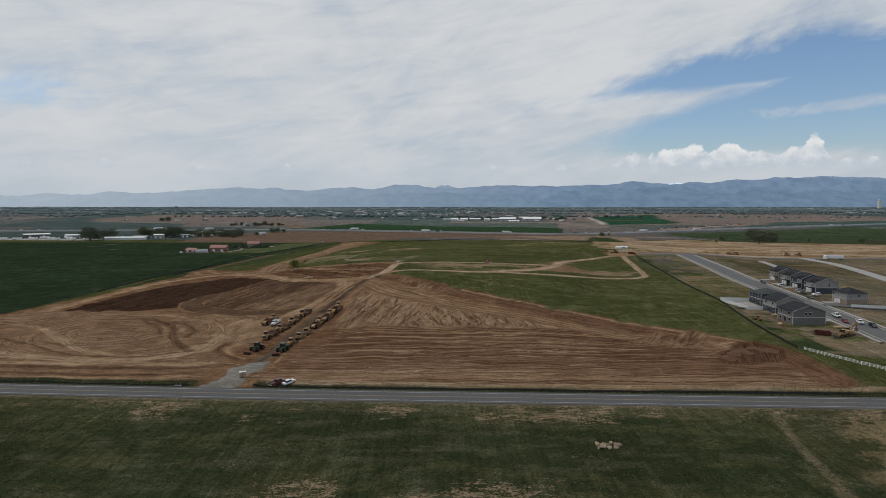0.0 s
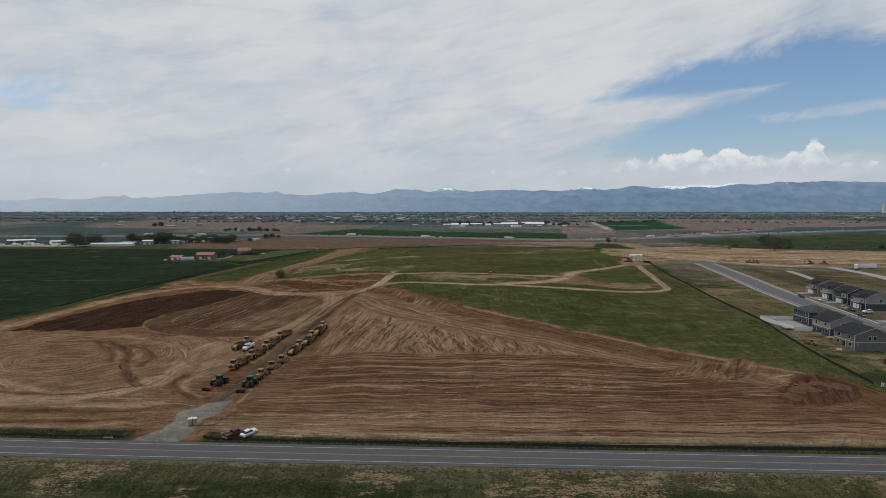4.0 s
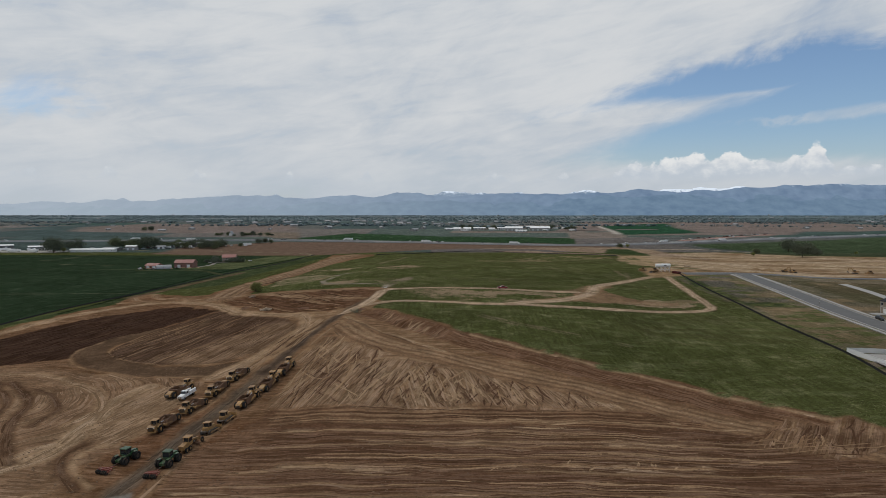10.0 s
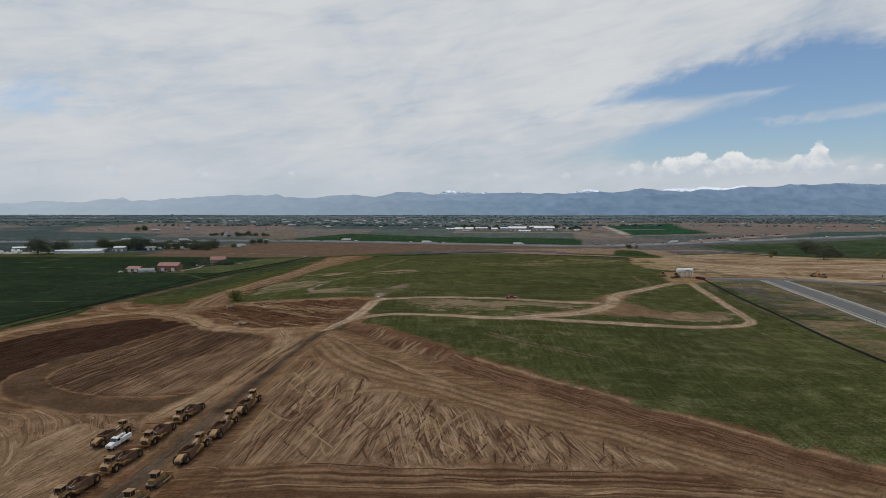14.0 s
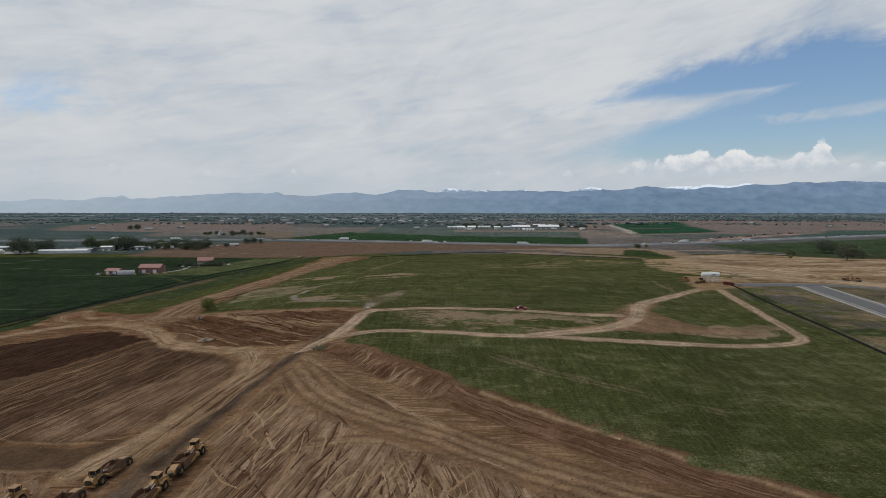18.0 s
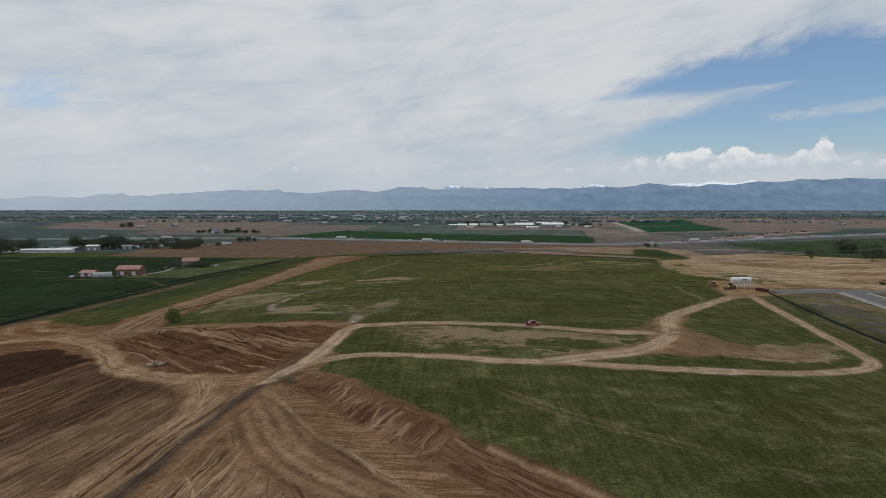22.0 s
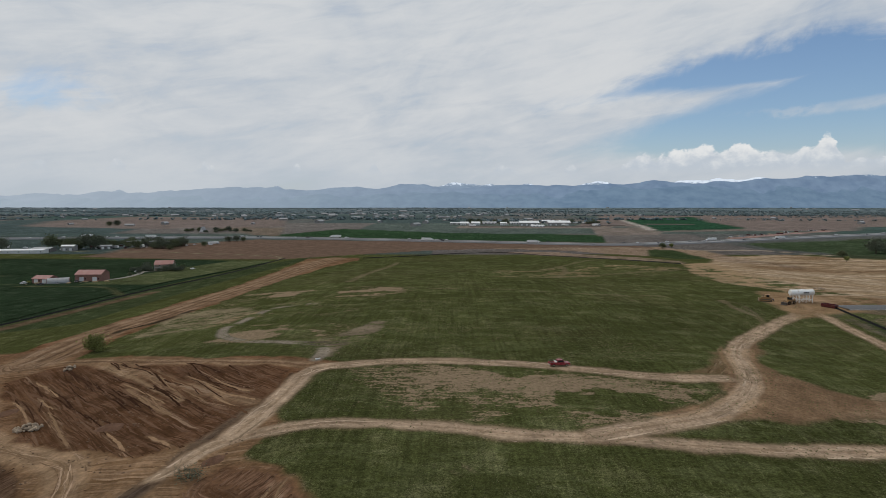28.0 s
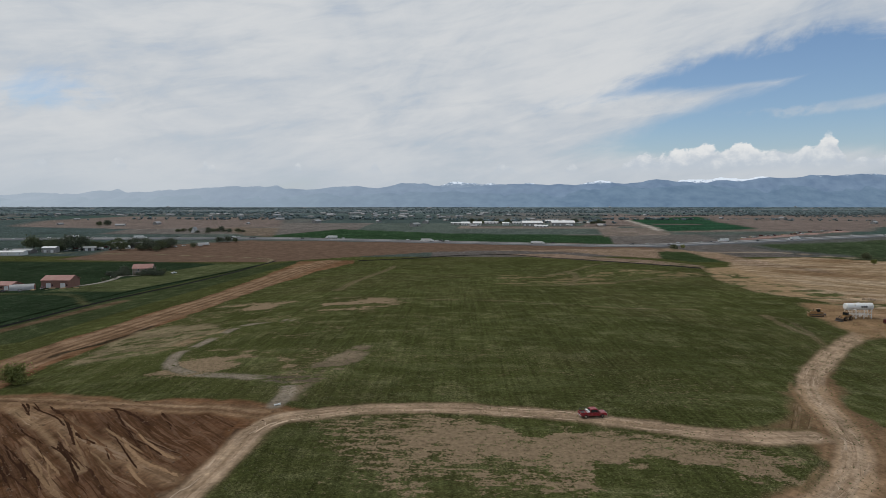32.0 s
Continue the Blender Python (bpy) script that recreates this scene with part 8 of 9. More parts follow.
on(shed(19, 13, 5.2, 2.6, SIDINGS["rust"], M_REDROOF, "dusty pink barn with a red metal roof"), -268, 729, 4)
on(shed(13, 10, 3.4, 1.8, SIDINGS["rust"], M_REDROOF, "low shed with a faded red roof", "shed"), -294, 714, -8)
on(quonset(14, 4.2, "arched tin shed with a red end wall"), -283, 712, 28)
fh = house(15, 11, 5.4, 3.0, SIDINGS["tan"], SIDINGS["tan"], M_REDROOF, "tan farmhouse with a faded red-brown roof", [("s", -4, 1, 1.2, 1.3), ("s", 0, 1, 1.2, 1.3), ("s", 4, 1, 1.2, 1.3), ("s", -3, 3.6, 1.0, 1.2), ("s", 3, 3.6, 1.0, 1.2)], group="farm buildings", name="farmhouse")
on(fh, -252, 812, 12)
for src, x, y, s in ((tB, -266, 806, 0.5), (tB, -262, 802, 0.45), (tB, -242, 805, 0.55), (tA, -236, 812, 0.5), (tB, -270, 815, 0.6), (tA, -256, 760, 0.3), (tB, -258, 778, 0.35), (tC, -300, 705, 0.3)):
    c = copy_thing(src, ground_pose(x, y, (x * 13) % 360, lean=False))
    c.scale = (s, s, s)
junk = [(pickup(M_WHITE, "white pickup parked by the farm shed"), -303, 704), (car(M_SILVER, "silver car in the farmyard"), -279, 704), (car(M_BLACKCAR, "dark old car in the farmyard"), -288, 700), (car(M_WHITE, "white car beside the farmhouse"), -230, 818),
        (pickup(M_MAROON, "old maroon pickup in the farmyard"), -272, 716), (car(M_WHITE, "pale car by the farm drive"), -266, 790)]
for i, (o, x, y) in enumerate(junk):
    place(o, x, y, 50 * i)
for i in range(14):
    copy_thing(lb if i % 2 else pl, ground_pose(-300 + 3.5 * i + 2 * math.sin(i * 3), 702 + 5 * math.sin(i * 1.7) + i * 1.5, i * 40))
drive = tagged(new("farm_drive"), "pale gravel farm drive", "drive", kind="structure")
strip("gravel", curve([(-262, 722), (-254, 745), (-256, 772), (-262, 795), (-250, 802)], 4), 4, 0.12, surface("drive_gravel", (0.24, 0.22, 0.19), 0.95, vary=0.2, scale=0.5), drive)

HWY = curve([(-1500, 1190), (-817, 1215), (-516, 1232), (-290, 1238), (-90, 1204), (112, 1160), (220, 1140), (305, 1152), (480, 1215), (669, 1285), (921, 1365), (1500, 1560)], 6)
hw = tagged(new("highway"), "pale divided highway crossing the plain", "highway", kind="structure")
M_HWY = asphalt_material("highway_concrete", 0.33)
for off in (-7, 7):
    strip("carriageway", offset_line(HWY, off), 8, 1.6, M_HWY, hw, depth=2.2)
strip("barrier", HWY, 0.8, 2.4, M_CONC, hw, depth=1.4)


def semi(label):
    t = thing("semi_truck", label, "truck", "highway trucks")
    part("trailer", boxes(((-1.3, -9.5, 1.2), (1.3, 5.0, 4.1)), bevel=0.05), M_WHITE, t, "white box trailer")
    cab = part("cab", prism([(5.6, 0.8), (5.6, 3.6), (6.8, 3.4), (7.4, 2.4), (9.0, 2.1), (9.1, 0.8)], -1.2, 1.2, 0.06), M_WHITE, t)
    part("windscreen", prism([(6.85, 3.3), (7.4, 2.45), (7.46, 2.5), (6.92, 3.34)], -1.0, 1.0), M_GLASS, cab)
    for s in (-1, 1):
        for y in (-8.6, -7.3, 5.9, 8.2):
            wheel("tyre", t, s * 1.1, y, 0.5, 0.5, 0.4, M_CHROME)
    return t


sem = semi("white semi truck with box trailer on the highway")
def on_highway(f, side=-7):
    p = along(offset_line(HWY, side), 1.0)
    x, y, a = p[int(f * (len(p) - 1))]
    return Matrix.Translation((x, y, ground_z(x, y) + 1.75)) @ pose(0, 0, 0, 0, 0, a - 90 if side < 0 else a + 90)


sem.matrix_basis = on_highway(0.478)
for f, sd in ((0.529, -7), (0.43, 7), (0.335, -7), (0.62, 7), (0.30, 7), (0.66, -7)):
    copy_thing(sem, on_highway(f, sd))
hc = [cars[0][0], cars[1][0], cars[2][0], cars[7][0]]
rc = random.Random(4)
for i in range(70):
    copy_thing(hc[i % 4], on_highway(rc.uniform(0.2, 0.85), rc.choice((-7, 7))))

# sheds and yards to the south
on(shed(62, 12, 4.0, 1.2, SIDINGS["white"], M_WHITEROOF, "long low white shed beside bare trees", "long_shed", 5, "yard buildings"), -527, 1012, 8)
for i, (x, y, w, d, h, ro) in enumerate(((-515, 1040, 24, 12, 4, M_TINROOF), (-490, 1052, 16, 10, 6, M_WHITEROOF), (-425, 1120, 46, 16, 6, M_TINROOF), (-400, 1125, 26, 10, 4, M_WHITEROOF), (-455, 1075, 14, 9, 4, M_TINROOF), (-640, 1060, 30, 14, 5, M_WHITEROOF), (-720, 1080, 40, 14, 5, M_WHITEROOF))):
    on(shed(w, d, h, 1.3, SIDINGS["pale" if i % 2 else "grey"], ro, "grey metal shed in an equipment yard" if i % 2 == 0 else "pale shed with a light metal roof", "yard_shed", 2, "yard buildings"), x, y, 6 * i)
def trailer():
    t = thing("box_trailer", "white box trailer parked in a yard", "trailer", "parked trailers")
    part("box", boxes(((-1.3, -7.0, 1.1), (1.3, 7.0, 3.9)), bevel=0.05), M_WHITE, t)
    part("landing_leg", boxes(((-1.0, 4.0, 0), (-0.85, 4.2, 1.1)), ((0.85, 4.0, 0), (1.0, 4.2, 1.1))), M_STEEL, t)
    for s in (-1, 1):
        for y in (-5.6, -4.4):
            wheel("tyre", t, s * 1.1, y, 0.5, 0.5, 0.4, M_CHROME)
    return t


tl = trailer()
place(tl, 352, 545, 80)
for i, (x, y) in enumerate(((-610, 1000), (-618, 1012), (-640, 1004), (-655, 1018), (-672, 1006), (-690, 1022), (-705, 1008), (-735, 1015), (-760, 1030), (-628, 1030), (-600, 1025), (-680, 1040), (340, 540))):
    copy_thing(tl, ground_pose(x, y, 60 + 37 * i))
for i in range(16):
    copy_thing(hc[i % 4], ground_pose(-590 - 14 * i + 5 * math.sin(i * 2.2), 1035 + 10 * math.sin(i * 1.3), 33 * i))
ry = random.Random(31)
for i in range(34):
    x, y = ry.uniform(-760, -380), 0
    y = 1035 + (x + 700) * 0.28 + ry.uniform(-18, 22)
    src = (tl, sk, hc[0], hc[1], hc[3], lb)[i % 6]
    copy_thing(src, ground_pose(x, y, ry.uniform(0, 360)))
for i in range(60):
    x = ry.uniform(-520, -330)
    y = 1052 + (x + 520) * 0.36 + ry.uniform(-6, 40)
    copy_thing((tl, hc[0], hc[2], sk, hc[1], pl, hc[3])[i % 7], ground_pose(x, y, ry.uniform(0, 360)))
# plant and goods laid out beside the highway
for i in range(46):
    f = ry.random()
    copy_thing((hc[i % 4], pl, lb, sk, hc[(i + 1) % 4])[i % 5], ground_pose(436 + 250 * f + ry.uniform(-8, 8), 1246 + 150 * f + ry.uniform(-6, 10), ry.uniform(0, 360)))
# dark hedge trees and scrub round the farmhouse and along the yards
for src, x, y, s in [(tB, -276 + 4 * i + ry.uniform(-2, 2), 800 + ry.uniform(-5, 6), ry.uniform(0.22, 0.42)) for i in range(12)] + [(tA if i % 3 else tB, -530 + 190 * ry.random(), 1062 + 90 * ry.random(), ry.uniform(0.45, 1.25)) for i in range(34)] + [(tB if i % 2 else tA, -470 + 120 * ry.random(), 1325 + 40 * ry.random(), ry.uniform(0.3, 0.75)) for i in range(14)]:
    c = copy_thing(src, ground_pose(x, y, ry.uniform(0, 360), lean=False))
    c.scale = (s * 1.2, s * 1.2, s)
yard = tagged(new("yard"), "pale gravel yard with parked trailers", "yard", kind="structure")
strip("gravel", curve([(-570, 1014), (-640, 1018), (-760, 1024), (-900, 1030)], 4), 44, 0.1, CACHE.setdefault("yg", surface("yard_gravel", (0.30, 0.285, 0.26), 0.95, vary=0.25, scale=0.1)), yard)

ch = thing("a_frame_building", "white steep-roofed building among trees", "building", "far buildings")
part("front", prism([(-7, 0), (7, 0), (0, 15)], -8, 8), SIDINGS["white"], ch)
part("roof", prism([(-7.6, 0), (-7, 0), (0, 15), (7, 0), (7.6, 0), (0, 16)], -8.4, 8.4), M_TINROOF, ch)
place(ch, -436, 1345, 80, lean=False, size=0.6)
# white barns of the feed yard
for x, y, w, d, h in ((163, 1540, 40, 34, 6), (226, 1552, 46, 34, 6), (30, 1560, 18, 20, 4), (54, 1560, 18, 22, 4), (112, 1560, 14, 14, 4), (232, 1680, 44, 12, 5), (86, 1620, 30, 10, 3.5), (172, 1478, 26, 9, 3), (20, 1590, 40, 9, 3), (250, 1630, 20, 10, 4), (140, 1600, 22, 10, 4)):
    on(shed(w, d, h, min(d * 0.14, 3.5), SIDINGS["pale"], M_WHITEROOF, "white-roofed metal barn in a feed yard", "feed_barn", 4, "feed yard barns"), x, y, -4)
rf = random.Random(8)
for i in range(24):
    copy_thing((hc[i % 4], tl, lb)[i % 3], ground_pose(rf.uniform(10, 330), rf.choice((1500, 1520, 1585, 1610, 1640)) + rf.uniform(-8, 8), rf.uniform(0, 360)))
for i in range(26):
    c = copy_thing((tA, tB)[i % 2], ground_pose(rf.choice((120, 265, 300, 60)) + rf.uniform(-25, 25), rf.uniform(1600, 1700), rf.uniform(0, 360), lean=False))
    c.scale = (1, 1, rf.uniform(0.5, 0.95))
pens = tagged(new("feed_pens"), "dark earth pens beside white barns", "pens", kind="structure")
M_PEN = surface("pen_earth", (0.13, 0.105, 0.09), 0.95, vary=0.4, scale=0.06)
for x0, x1, y, w in ((40, 300, 1500, 16), (20, 150, 1610, 20), (290, 360, 1560, 60), (420, 520, 1600, 40)):
    strip("pen", [(x0, y), ((x0 + x1) / 2, y - 2), (x1, y - 4)], w, 0.3, M_PEN, pens)

# distant houses and sheds strewn over the plain
rd = random.Random(11)
dh = thing("distant_house", "small grey house far out on the plain", "house", "distant houses")
part("wall", prism([(-5, -1), (5, -1), (5, 4), (0, 6.5), (-5, 4)], -8, 8), SIDINGS["pale"], dh)
for s in (-1, 1):
    part("roof_slope", prism([(s * 5.5, 3.8), (0, 6.6), (0, 6.9), (s * 5.5, 4.1)], -8.5, 8.5), M_TINROOF, dh)
part("door", boxes(((-0.6, -5.1, 0), (0.6, -4.9, 2.1))), M_GLASS, dh)
on(dh, -250, 1960, 10)
for i in range(140):
    y = 1500 + 3100 * rd.random() ** 1.3
    x = rd.uniform(-0.85, 0.85) * y
    if i < 60:
        x, y = rd.choice((-900, -650, -350, -200, 60, 1500)) + rd.gauss(0, 110), 2250 + rd.gauss(0, 160)
    c = copy_thing(dh, ground_pose(x, y, rd.uniform(0, 180), lean=False))
    s = rd.uniform(0.55, 1.15)
    c.scale = (s * rd.uniform(0.8, 2.0), s, s)
silo = thing("grain_tower", "tall pale grain tower on the horizon", "tower")
part("shaft", boxes(((-9, -9, 0), (9, 9, 46)), bevel=0.5), SIDINGS["white"], silo)
part("head_house", boxes(((-5, -5, 46), (5, 5, 56)), bevel=0.5), SIDINGS["white"], silo)
on(silo, 2700, 3780)

# ---------------------------------------------------------------- stuff: far woods, tufts, clods


def scatter(name, pts, sizes, shapes, material, label, category, tall=1.0, seed=0):
    """Many small pieces in one mesh; shapes are little point sets with faces."""
    rs = np.random.RandomState(seed)
    V, F, base0 = [], [], 0
    which = rs.randint(0, len(shapes), len(pts))
    rot = rs.uniform(0, 6.28, len(pts))
    verts, faces = [], []
    off = 0
    for k, (sv, sf) in enumerate(shapes):
        sel = np.nonzero(which == k)[0]
        if not len(sel):
            continue
        c, s = np.cos(rot[sel]), np.sin(rot[sel])
        sz = sizes[sel]
        x = (sv[None, :, 0] * c[:, None] - sv[None, :, 1] * s[:, None]) * sz[:, None] + pts[sel, 0][:, None]
        y = (sv[None, :, 0] * s[:, None] + sv[None, :, 1] * c[:, None]) * sz[:, None] + pts[sel, 1][:, None]
        z = sv[None, :, 2] * sz[:, None] * tall + pts[sel, 2][:, None]
        verts.append(np.stack([x, y, z], 2).reshape(-1, 3))
        n = len(sv)
        faces.append((sf[None] + (np.arange(len(sel)) * n + off)[:, None, None]).reshape(-1, 3))
        off += n * len(sel)
    V, F = np.concatenate(verts), np.concatenate(faces)
    me = bpy.data.meshes.new(name)
    me.vertices.add(len(V)), me.loops.add(F.size), me.polygons.add(len(F))
    me.vertices.foreach_set("co", V.astype(np.float32).ravel())
    me.loops.foreach_set("vertex_index", F.astype(np.int32).ravel())
    me.polygons.foreach_set("loop_start", np.arange(0, F.size, 3, dtype=np.int32))
    me.update(calc_edges=True)
    me.materials.append(material)
    return tagged(new(name, me), label, category, kind="stuff")


def lump(seed, flat=1.0, sub=1):
    bm = bmesh.new()
    bmesh.ops.create_icosphere(bm, subdivisions=sub, radius=1)
    rnd = random.Random(seed)
    for v in bm.verts:
        v.co *= rnd.uniform(0.6, 1.25)
        v.co.z = v.co.z * flat + 0.25
    bmesh.ops.triangulate(bm, faces=bm.faces)
    bm.verts.index_update()
    sv, sf = np.array([v.co[:] for v in bm.verts]), np.array([[v.index for v in f.verts] for f in bm.faces])
    bm.free()
    return sv, sf


def blades(seed, n=5):
    rnd = random.Random(seed)
    v, f = [], []
    for i in range(n):
        a, r, w = rnd.uniform(0, 6.28), rnd.uniform(0.1, 0.6), 0.28
        cx, cy = math.cos(a) * r, math.sin(a) * r
        b = a + rnd.uniform(-1, 1)
        k = len(v)
        v += [(cx - math.sin(b) * w, cy + math.cos(b) * w, -0.1), (cx + math.sin(b) * w, cy - math.cos(b) * w, -0.1), (cx * 1.8 + rnd.uniform(-0.3, 0.3), cy * 1.8, rnd.uniform(0.6, 1.1))]
        f.append((k, k + 1, k + 2))
    return np.array(v), np.array(f)


rs = np.random.RandomState(5)
# woods: belts and clusters on the far plain
cx, cy, cs = [], [], []
for i in range(230):
    y = 1800 + 2850 * rs.rand() ** 0.85
    x = rs.uniform(-0.85, 0.85) * y
    half = rs.uniform(40, 330) * (0.5 + y / 3500)
    n = int(half / 6) + 6
    gap = rs.rand(n) < 0.8
    lx = x + rs.uniform(-1, 1, n) * half
    cx.append(lx[gap]), cy.append((y + (lx - x) * rs.uniform(-0.04, 0.04) + rs.normal(0, 7, n))[gap])
    cs.append((rs.uniform(1.4, 3.6, n) * rs.uniform(0.7, 1.25))[gap])
for bx, by, sx, sy, n in ((-645, 1900, 160, 20, 60), (-386, 2000, 120, 20, 50), (-228, 1900, 90, 15, 40), (110, 1690, 40, 12, 26), (210, 1700, 90, 10, 30), (310, 1650, 30, 8, 12), (500, 1880, 90, 10, 40), (900, 2300, 300, 15, 120), (1500, 2500, 300, 20, 120), (-1200, 2300, 300, 20, 90), (700, 2900, 500, 20, 150), (-400, 2700, 500, 20, 150)):
    cx.append(bx + rs.normal(0, sx, n)), cy.append(by + rs.normal(0, sy, n)), cs.append(rs.uniform(2.5, 5.5, n))
px, py, ps = np.concatenate(cx), np.concatenate(cy), np.concatenate(cs)
k = py < 4800
px, py, ps = px[k], py[k], ps[k]
pts, sz = [], []
for j in range(3):
    pts.append(np.stack([px + rs.normal(0, 2.5, len(px)), py + rs.normal(0, 2.5, len(px)), terrain(px, py) + ps * rs.uniform(0.2, 0.9, len(px))], 1))
    sz.append(ps * rs.uniform(0.45, 0.8, len(px)))
# leaf colour carries the blue-grey of distance haze
M_HAZY_WOOD = leaf_material("far_woods", (0.115, 0.150, 0.156))
scatter("far_woods", np.concatenate(pts), np.concatenate(sz), [lump(s) for s in range(5)], M_HAZY_WOOD, "belts of trees far out on the plain, tinted by haze", "woods", 1.0, 2)

# grass tufts on the fields and meadow
def tufts(name, n, x0, x1, y0, y1, keep, size, material, label, seed):
    r = np.random.RandomState(seed)
    x, y = r.uniform(x0, x1, n), r.uniform(y0, y1, n)
    m = keep(x, y, r.rand(n))
    x, y = x[m], y[m]
    p = np.stack([x, y, land(x, y)], 1)
    return scatter(name, p, r.uniform(*size, len(x)), [blades(s) for s in range(4)], material, label, "grass", 0.7, seed)


def field_keep(x, y, r):
    d = inside(x, y, DIRT)
    clump = vnoise(x, y, 9, 31) * 0.6 + vnoise(x, y, 2.5, 32) * 0.4
    silt = np.interp(y, [228, 322, 417, 545], [133, 145, 153, 168])
    return (d < -1.5) & (x < silt) & (r < 0.25 + 0.75 * S(clump, 0.4, 0.7))


M_TUFT = leaf_material("field_tufts", (0.10, 0.115, 0.040))
M_TUFTDRY = leaf_material("dry_tufts", (0.18, 0.165, 0.085))
tufts("grass_tufts", 90000, -110, 165, 240, 540, field_keep, (0.12, 0.26), M_TUFT, "green grass tufts on the hill field", 41)
tufts("dry_grass", 60000, -110, 165, 240, 540, lambda x, y, r: field_keep(x, y, r) & (vnoise(x, y, 24, 33) > 0.52), (0.14, 0.30), M_TUFTDRY, "dry pale grass tufts on the hill field", 42)
M_TUFTDARK = leaf_material("meadow_tufts", (0.060, 0.078, 0.032))
meadow = lambda x, y, r: (y < road_mid(x) - 6.5) & (vnoise(x, y, 5, 34) * 0.6 + vnoise(x, y, 1.8, 35) * 0.4 > 0.36)
tufts("meadow_grass", 60000, -160, 170, 96, 178, meadow, (0.15, 0.32), M_TUFTDARK, "dark green meadow grass before the road", 43)
tufts("meadow_dry_grass", 9000, -160, 170, 96, 178, lambda x, y, r: meadow(x, y, r) & (vnoise(x, y * 2, 16, 36) > 0.5), (0.14, 0.3), M_TUFTDRY, "dry pale grass in the meadow", 44)
verge = lambda x, y, r: (np.abs(x + 70) > 11) & (((y - road_mid(x) > 6) & (y - road_mid(x) < 13)) | ((y - road_mid(x) < -5.6) & (y - road_mid(x) > -9)))
tufts("verge_weeds", 26000, -220, 150, 165, 215, verge, (0.2, 0.4), M_TUFT, "rank green weeds along the road verge", 45)


# clods over the graded dirt
def clods(n, seed):
    r = np.random.RandomState(seed)
    x, y = r.uniform(-225, 135, n), r.uniform(192, 470, n)
    m = (inside(x, y, DIRT) > 2) & (vnoise(x, y, 7, 51) * 0.6 + vnoise(x, y, 2.2, 52) * 0.4 > 0.53)
    d = seg_dist(x, y, HAUL)[0]
    m &= (d > 5) & ~((x < -95) & (y > 318))
    x, y = x[m], y[m]
    p = np.stack([x, y, land(x, y)], 1)
    return scatter("soil_clods", p, r.uniform(0.08, 0.26, len(x)), [lump(s, 0.6) for s in range(60, 64)], surface("clod_soil", (0.15, 0.098, 0.062), 0.95, vary=0.3, scale=0.3), "brown soil clods strewn over graded dirt", "soil", 1.0, seed)


clods(30000, 61)


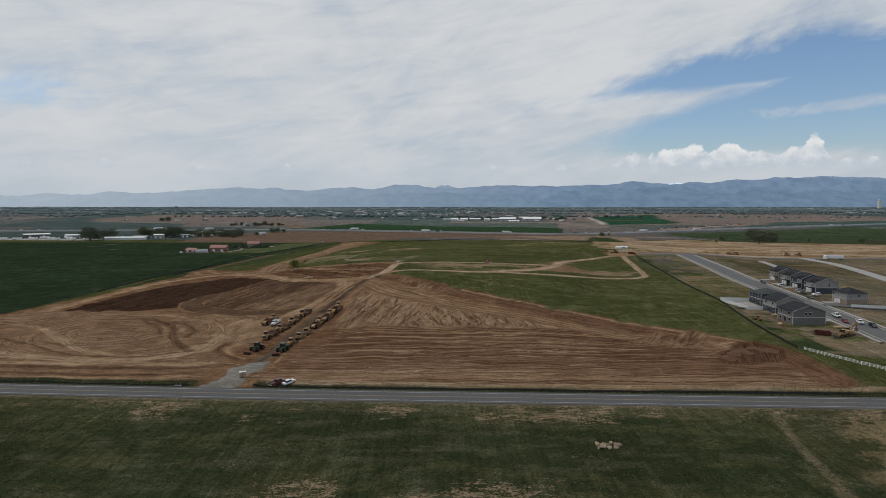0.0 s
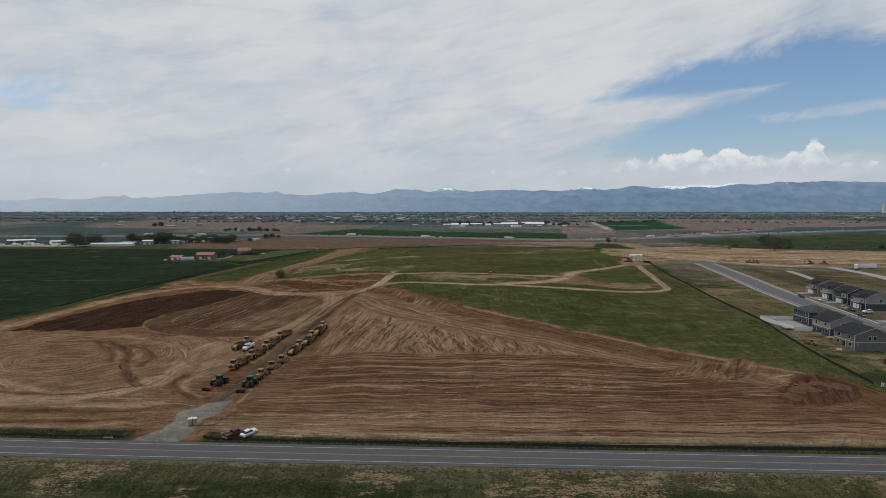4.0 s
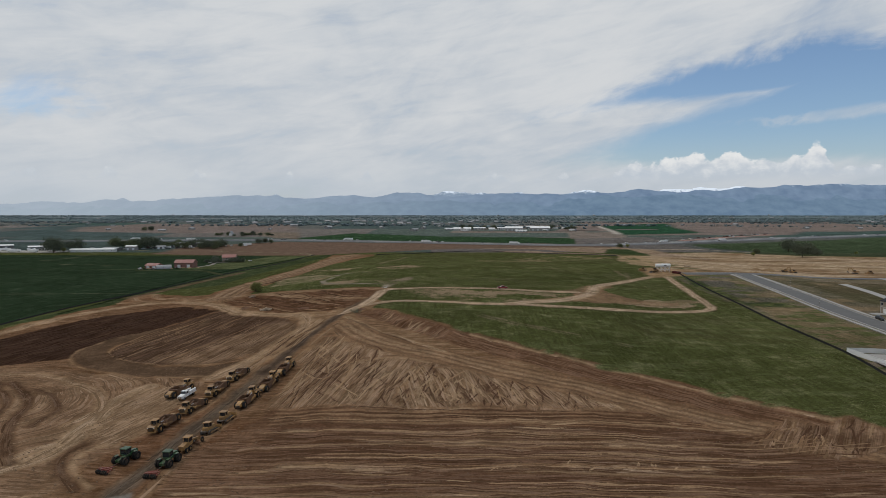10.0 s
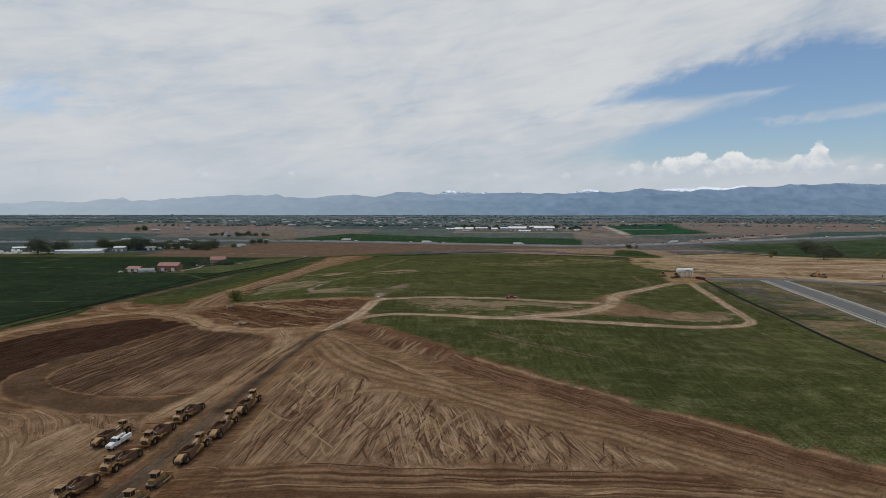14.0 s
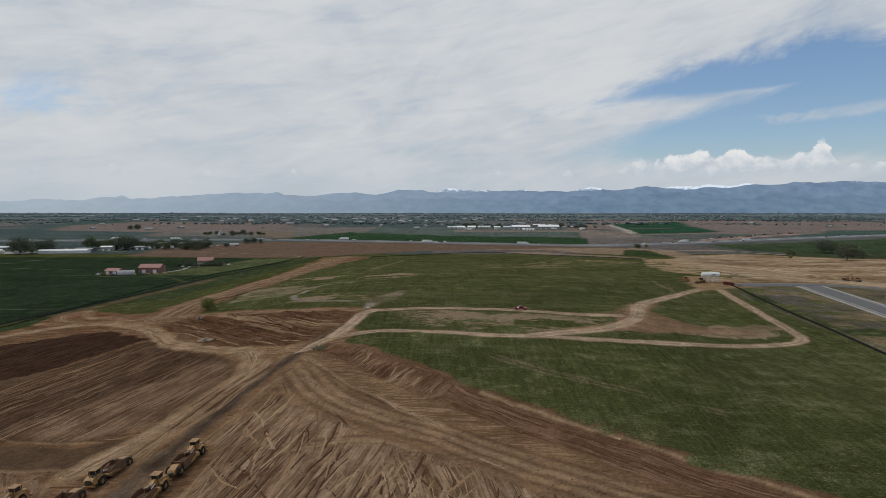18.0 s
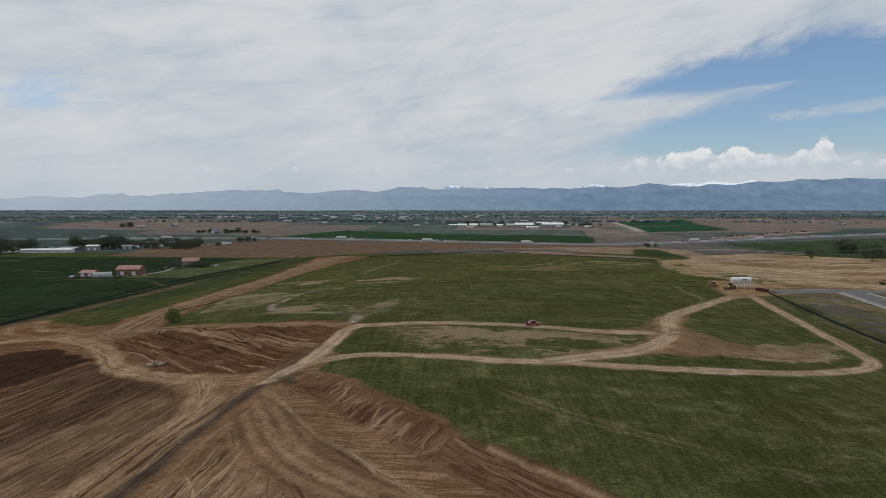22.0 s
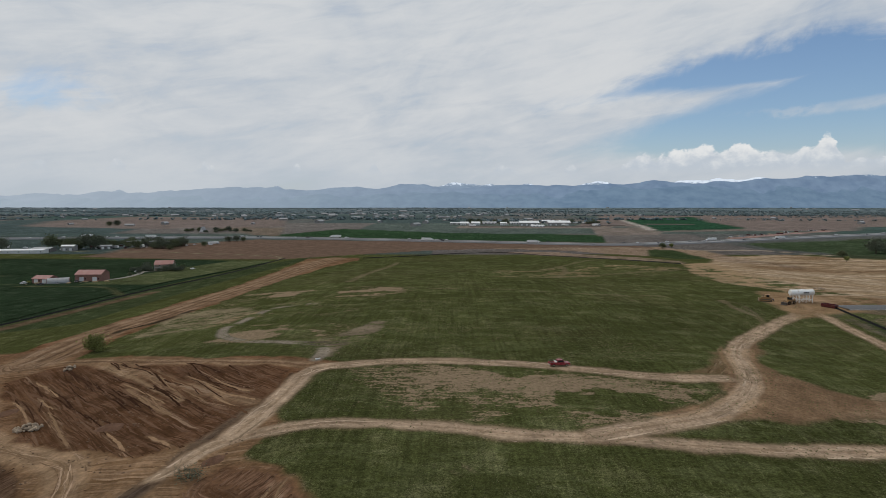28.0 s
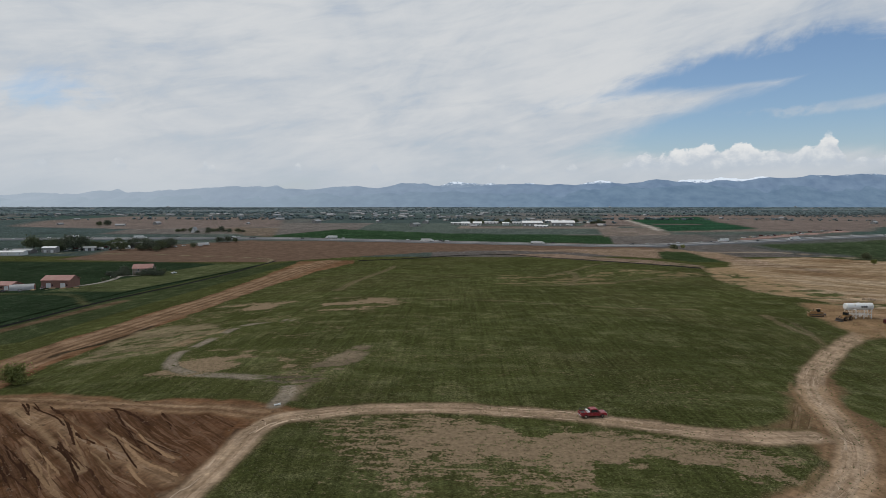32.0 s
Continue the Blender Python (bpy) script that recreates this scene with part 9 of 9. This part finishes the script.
# windrows and ruts: low ridges that follow the way the blades and wheels went
def ruts(n, seed):
    r = np.random.RandomState(seed)
    dudy, dudx = np.gradient(G_FLOW[:, :, 0], GY, GX)
    size = np.hypot(dudx, dudy)
    ok = (np.abs(size - 1) < 0.45) & (G_FLOW[:, :, 2] > 0.25) & (G_GRASS < 0.35)

    def look_up(x, y):
        return np.clip(np.searchsorted(GY, y), 0, len(GY) - 1), np.clip(np.searchsorted(GX, x), 0, len(GX) - 1)

    x, y = r.uniform(-222, 150, n), 192 + 300 * r.rand(n) ** 1.1
    i, j = look_up(x, y)
    keep = ok[i, j] & (vnoise(x, y, 12, 75) + 0.5 * r.rand(n) > 0.62)
    x, y = x[keep], y[keep]
    m, steps = len(x), 9
    i, j = look_up(x, y)
    tone = G_COL[i, j] * np.where(r.rand(m) < 0.5, r.uniform(0.58, 0.82, m), r.uniform(1.12, 1.55, m))[:, None]
    grey = tone.mean(1, keepdims=True)
    tone = np.where(tone > G_COL[i, j] * 1.1, tone * 0.85 + grey * 0.17, tone)
    step, wid, hgt = r.uniform(0.4, 2.2, m), 0.07 + 0.42 * r.rand(m) ** 2.2, r.uniform(0.04, 0.15, m)
    sway = r.normal(0, 0.05, m)
    P, D = np.zeros((m, steps, 2)), np.zeros((m, steps, 2))
    px, py, live = x.copy(), y.copy(), np.ones(m, bool)
    side = r.choice([-1, 1], m)
    lx, ly = None, None
    for k in range(steps):
        i, j = look_up(px, py)
        dx, dy = -dudy[i, j] * side, dudx[i, j] * side
        ln = np.hypot(dx, dy) + 1e-6
        dx, dy = dx / ln, dy / ln
        dx, dy = dx - sway * dy, dy + sway * dx
        if lx is not None:
            bad = ~ok[i, j] | (dx * lx + dy * ly < 0.7)
            live &= ~bad
            dx, dy = np.where(bad, lx, dx), np.where(bad, ly, dy)
        P[:, k, 0], P[:, k, 1], D[:, k, 0], D[:, k, 1] = px, py, dx, dy
        px, py, lx, ly = px + dx * step * live, py + dy * step * live, dx, dy
    end = np.sin(np.linspace(0, math.pi, steps)) ** 0.5
    end[0] = end[-1] = 0.05
    nrm = np.stack([-D[:, :, 1], D[:, :, 0]], 2) * (wid[:, None] * (0.35 + 0.65 * end[None]))[:, :, None]
    q = np.stack([P - nrm, P, P + nrm], 2).reshape(-1, 2)
    z = land(q[:, 0], q[:, 1]).reshape(m, steps, 3)
    z[:, :, 1] += hgt[:, None] * end[None]
    z[:, :, 0] -= 0.03
    z[:, :, 2] -= 0.03
    V = np.concatenate([q, z.reshape(-1, 1)], 1)
    b = (np.arange(m)[:, None] * steps + np.arange(steps - 1)).ravel() * 3
    F = np.concatenate([np.stack([b, b + 1, b + 4, b + 3], 1), np.stack([b + 1, b + 2, b + 5, b + 4], 1)])
    me = bpy.data.meshes.new("soil_windrows")
    me.vertices.add(len(V)), me.loops.add(F.size), me.polygons.add(len(F))
    me.vertices.foreach_set("co", V.astype(np.float32).ravel())
    me.loops.foreach_set("vertex_index", F.astype(np.int32).ravel())
    me.polygons.foreach_set("loop_start", np.arange(0, F.size, 4, dtype=np.int32))
    me.update(calc_edges=True)
    tc = np.repeat(tone, steps * 3, 0)
    me.attributes.new("cover", "FLOAT_COLOR", "POINT").data.foreach_set("color", np.c_[tc, np.zeros(len(tc))].astype(np.float32).ravel())
    k = Nodes("turned_soil")
    a = k.add("Attribute")
    a.attribute_name = "cover"
    nz = k.noise(k.add("NewGeometry").outputs["Position"], 1.6, 5, 0.65)
    k.put(k.b, "Base Color", k.add("HueSaturation", Value=k.ramp(nz, 0.3, 0.7, 0.75, 1.25), Color=a.outputs["Color"]).outputs[0])
    k.b.inputs["Roughness"].default_value = 0.95
    k.b.inputs["Specular IOR Level"].default_value = 0.0
    me.materials.append(k.m)
    return tagged(new("soil_windrows", me), "low ridges and ruts of turned brown soil", "soil", kind="stuff")


ruts(30000, 73)


def ridges(seed):
    """The turned strips as low ridges with ragged sides."""
    r = np.random.RandomState(seed)
    V, F, C, off = [], [], [], 0
    for line, wide, tone in STRIPS:
        p = np.array(line)
        run = np.concatenate([[0], np.cumsum(np.hypot(*np.diff(p, axis=0).T))])
        n = max(int(run[-1] / 0.7), 4)
        at = np.linspace(0, run[-1], n)
        q = np.stack([np.interp(at, run, p[:, 0]), np.interp(at, run, p[:, 1])], 1)
        d = np.gradient(q, axis=0)
        d /= np.hypot(d[:, 0], d[:, 1])[:, None] + 1e-6
        nrm = np.stack([-d[:, 1], d[:, 0]], 1)
        end = np.clip(np.minimum(np.arange(n), n - 1 - np.arange(n)) / 2.0, 0.05, 1)
        broken = (vnoise(q[:, 0], q[:, 1], 2.4, 91) > 0.22)
        dark = tone[0] < 0.13
        h = (0.03 if dark else r.uniform(0.05, 0.14)) * end * broken
        side = [wide * 0.5 * end * r.uniform(0.65, 1.25, n) for i in (0, 1)]
        mid = r.uniform(-0.12, 0.12, n) * wide
        for o, z in ((-side[0], -0.05), (mid - side[0] * 0.35, 0.9 * h + 0.02), (mid + side[1] * 0.35, h + 0.02), (side[1], -0.05)):
            xy = q + nrm * o[:, None]
            V.append(np.c_[xy, z * np.ones(n)])
        C.append(np.tile(np.array(tone) * r.uniform(0.8, 1.15), (4 * n, 1)))
        i = np.arange(n - 1)
        for k in range(3):
            a = off + k * n + i
            F.append(np.stack([a, a + 1, a + n + 1, a + n], 1))
        off += 4 * n
    V, F, C = np.concatenate(V), np.concatenate(F), np.concatenate(C) * np.array([0.78, 0.71, 0.635])
    V[:, 2] += land(V[:, 0], V[:, 1])
    me = bpy.data.meshes.new("soil_ridges")
    me.vertices.add(len(V)), me.loops.add(F.size), me.polygons.add(len(F))
    me.vertices.foreach_set("co", V.astype(np.float32).ravel())
    me.loops.foreach_set("vertex_index", F.astype(np.int32).ravel())
    me.polygons.foreach_set("loop_start", np.arange(0, F.size, 4, dtype=np.int32))
    me.update(calc_edges=True)
    me.attributes.new("cover", "FLOAT_COLOR", "POINT").data.foreach_set("color", np.c_[C, np.zeros(len(C))].astype(np.float32).ravel())
    me.materials.append(bpy.data.materials["turned_soil"])
    return tagged(new("soil_ridges", me), "strips of turned brown soil left by blades", "soil", kind="stuff")


ridges(5)
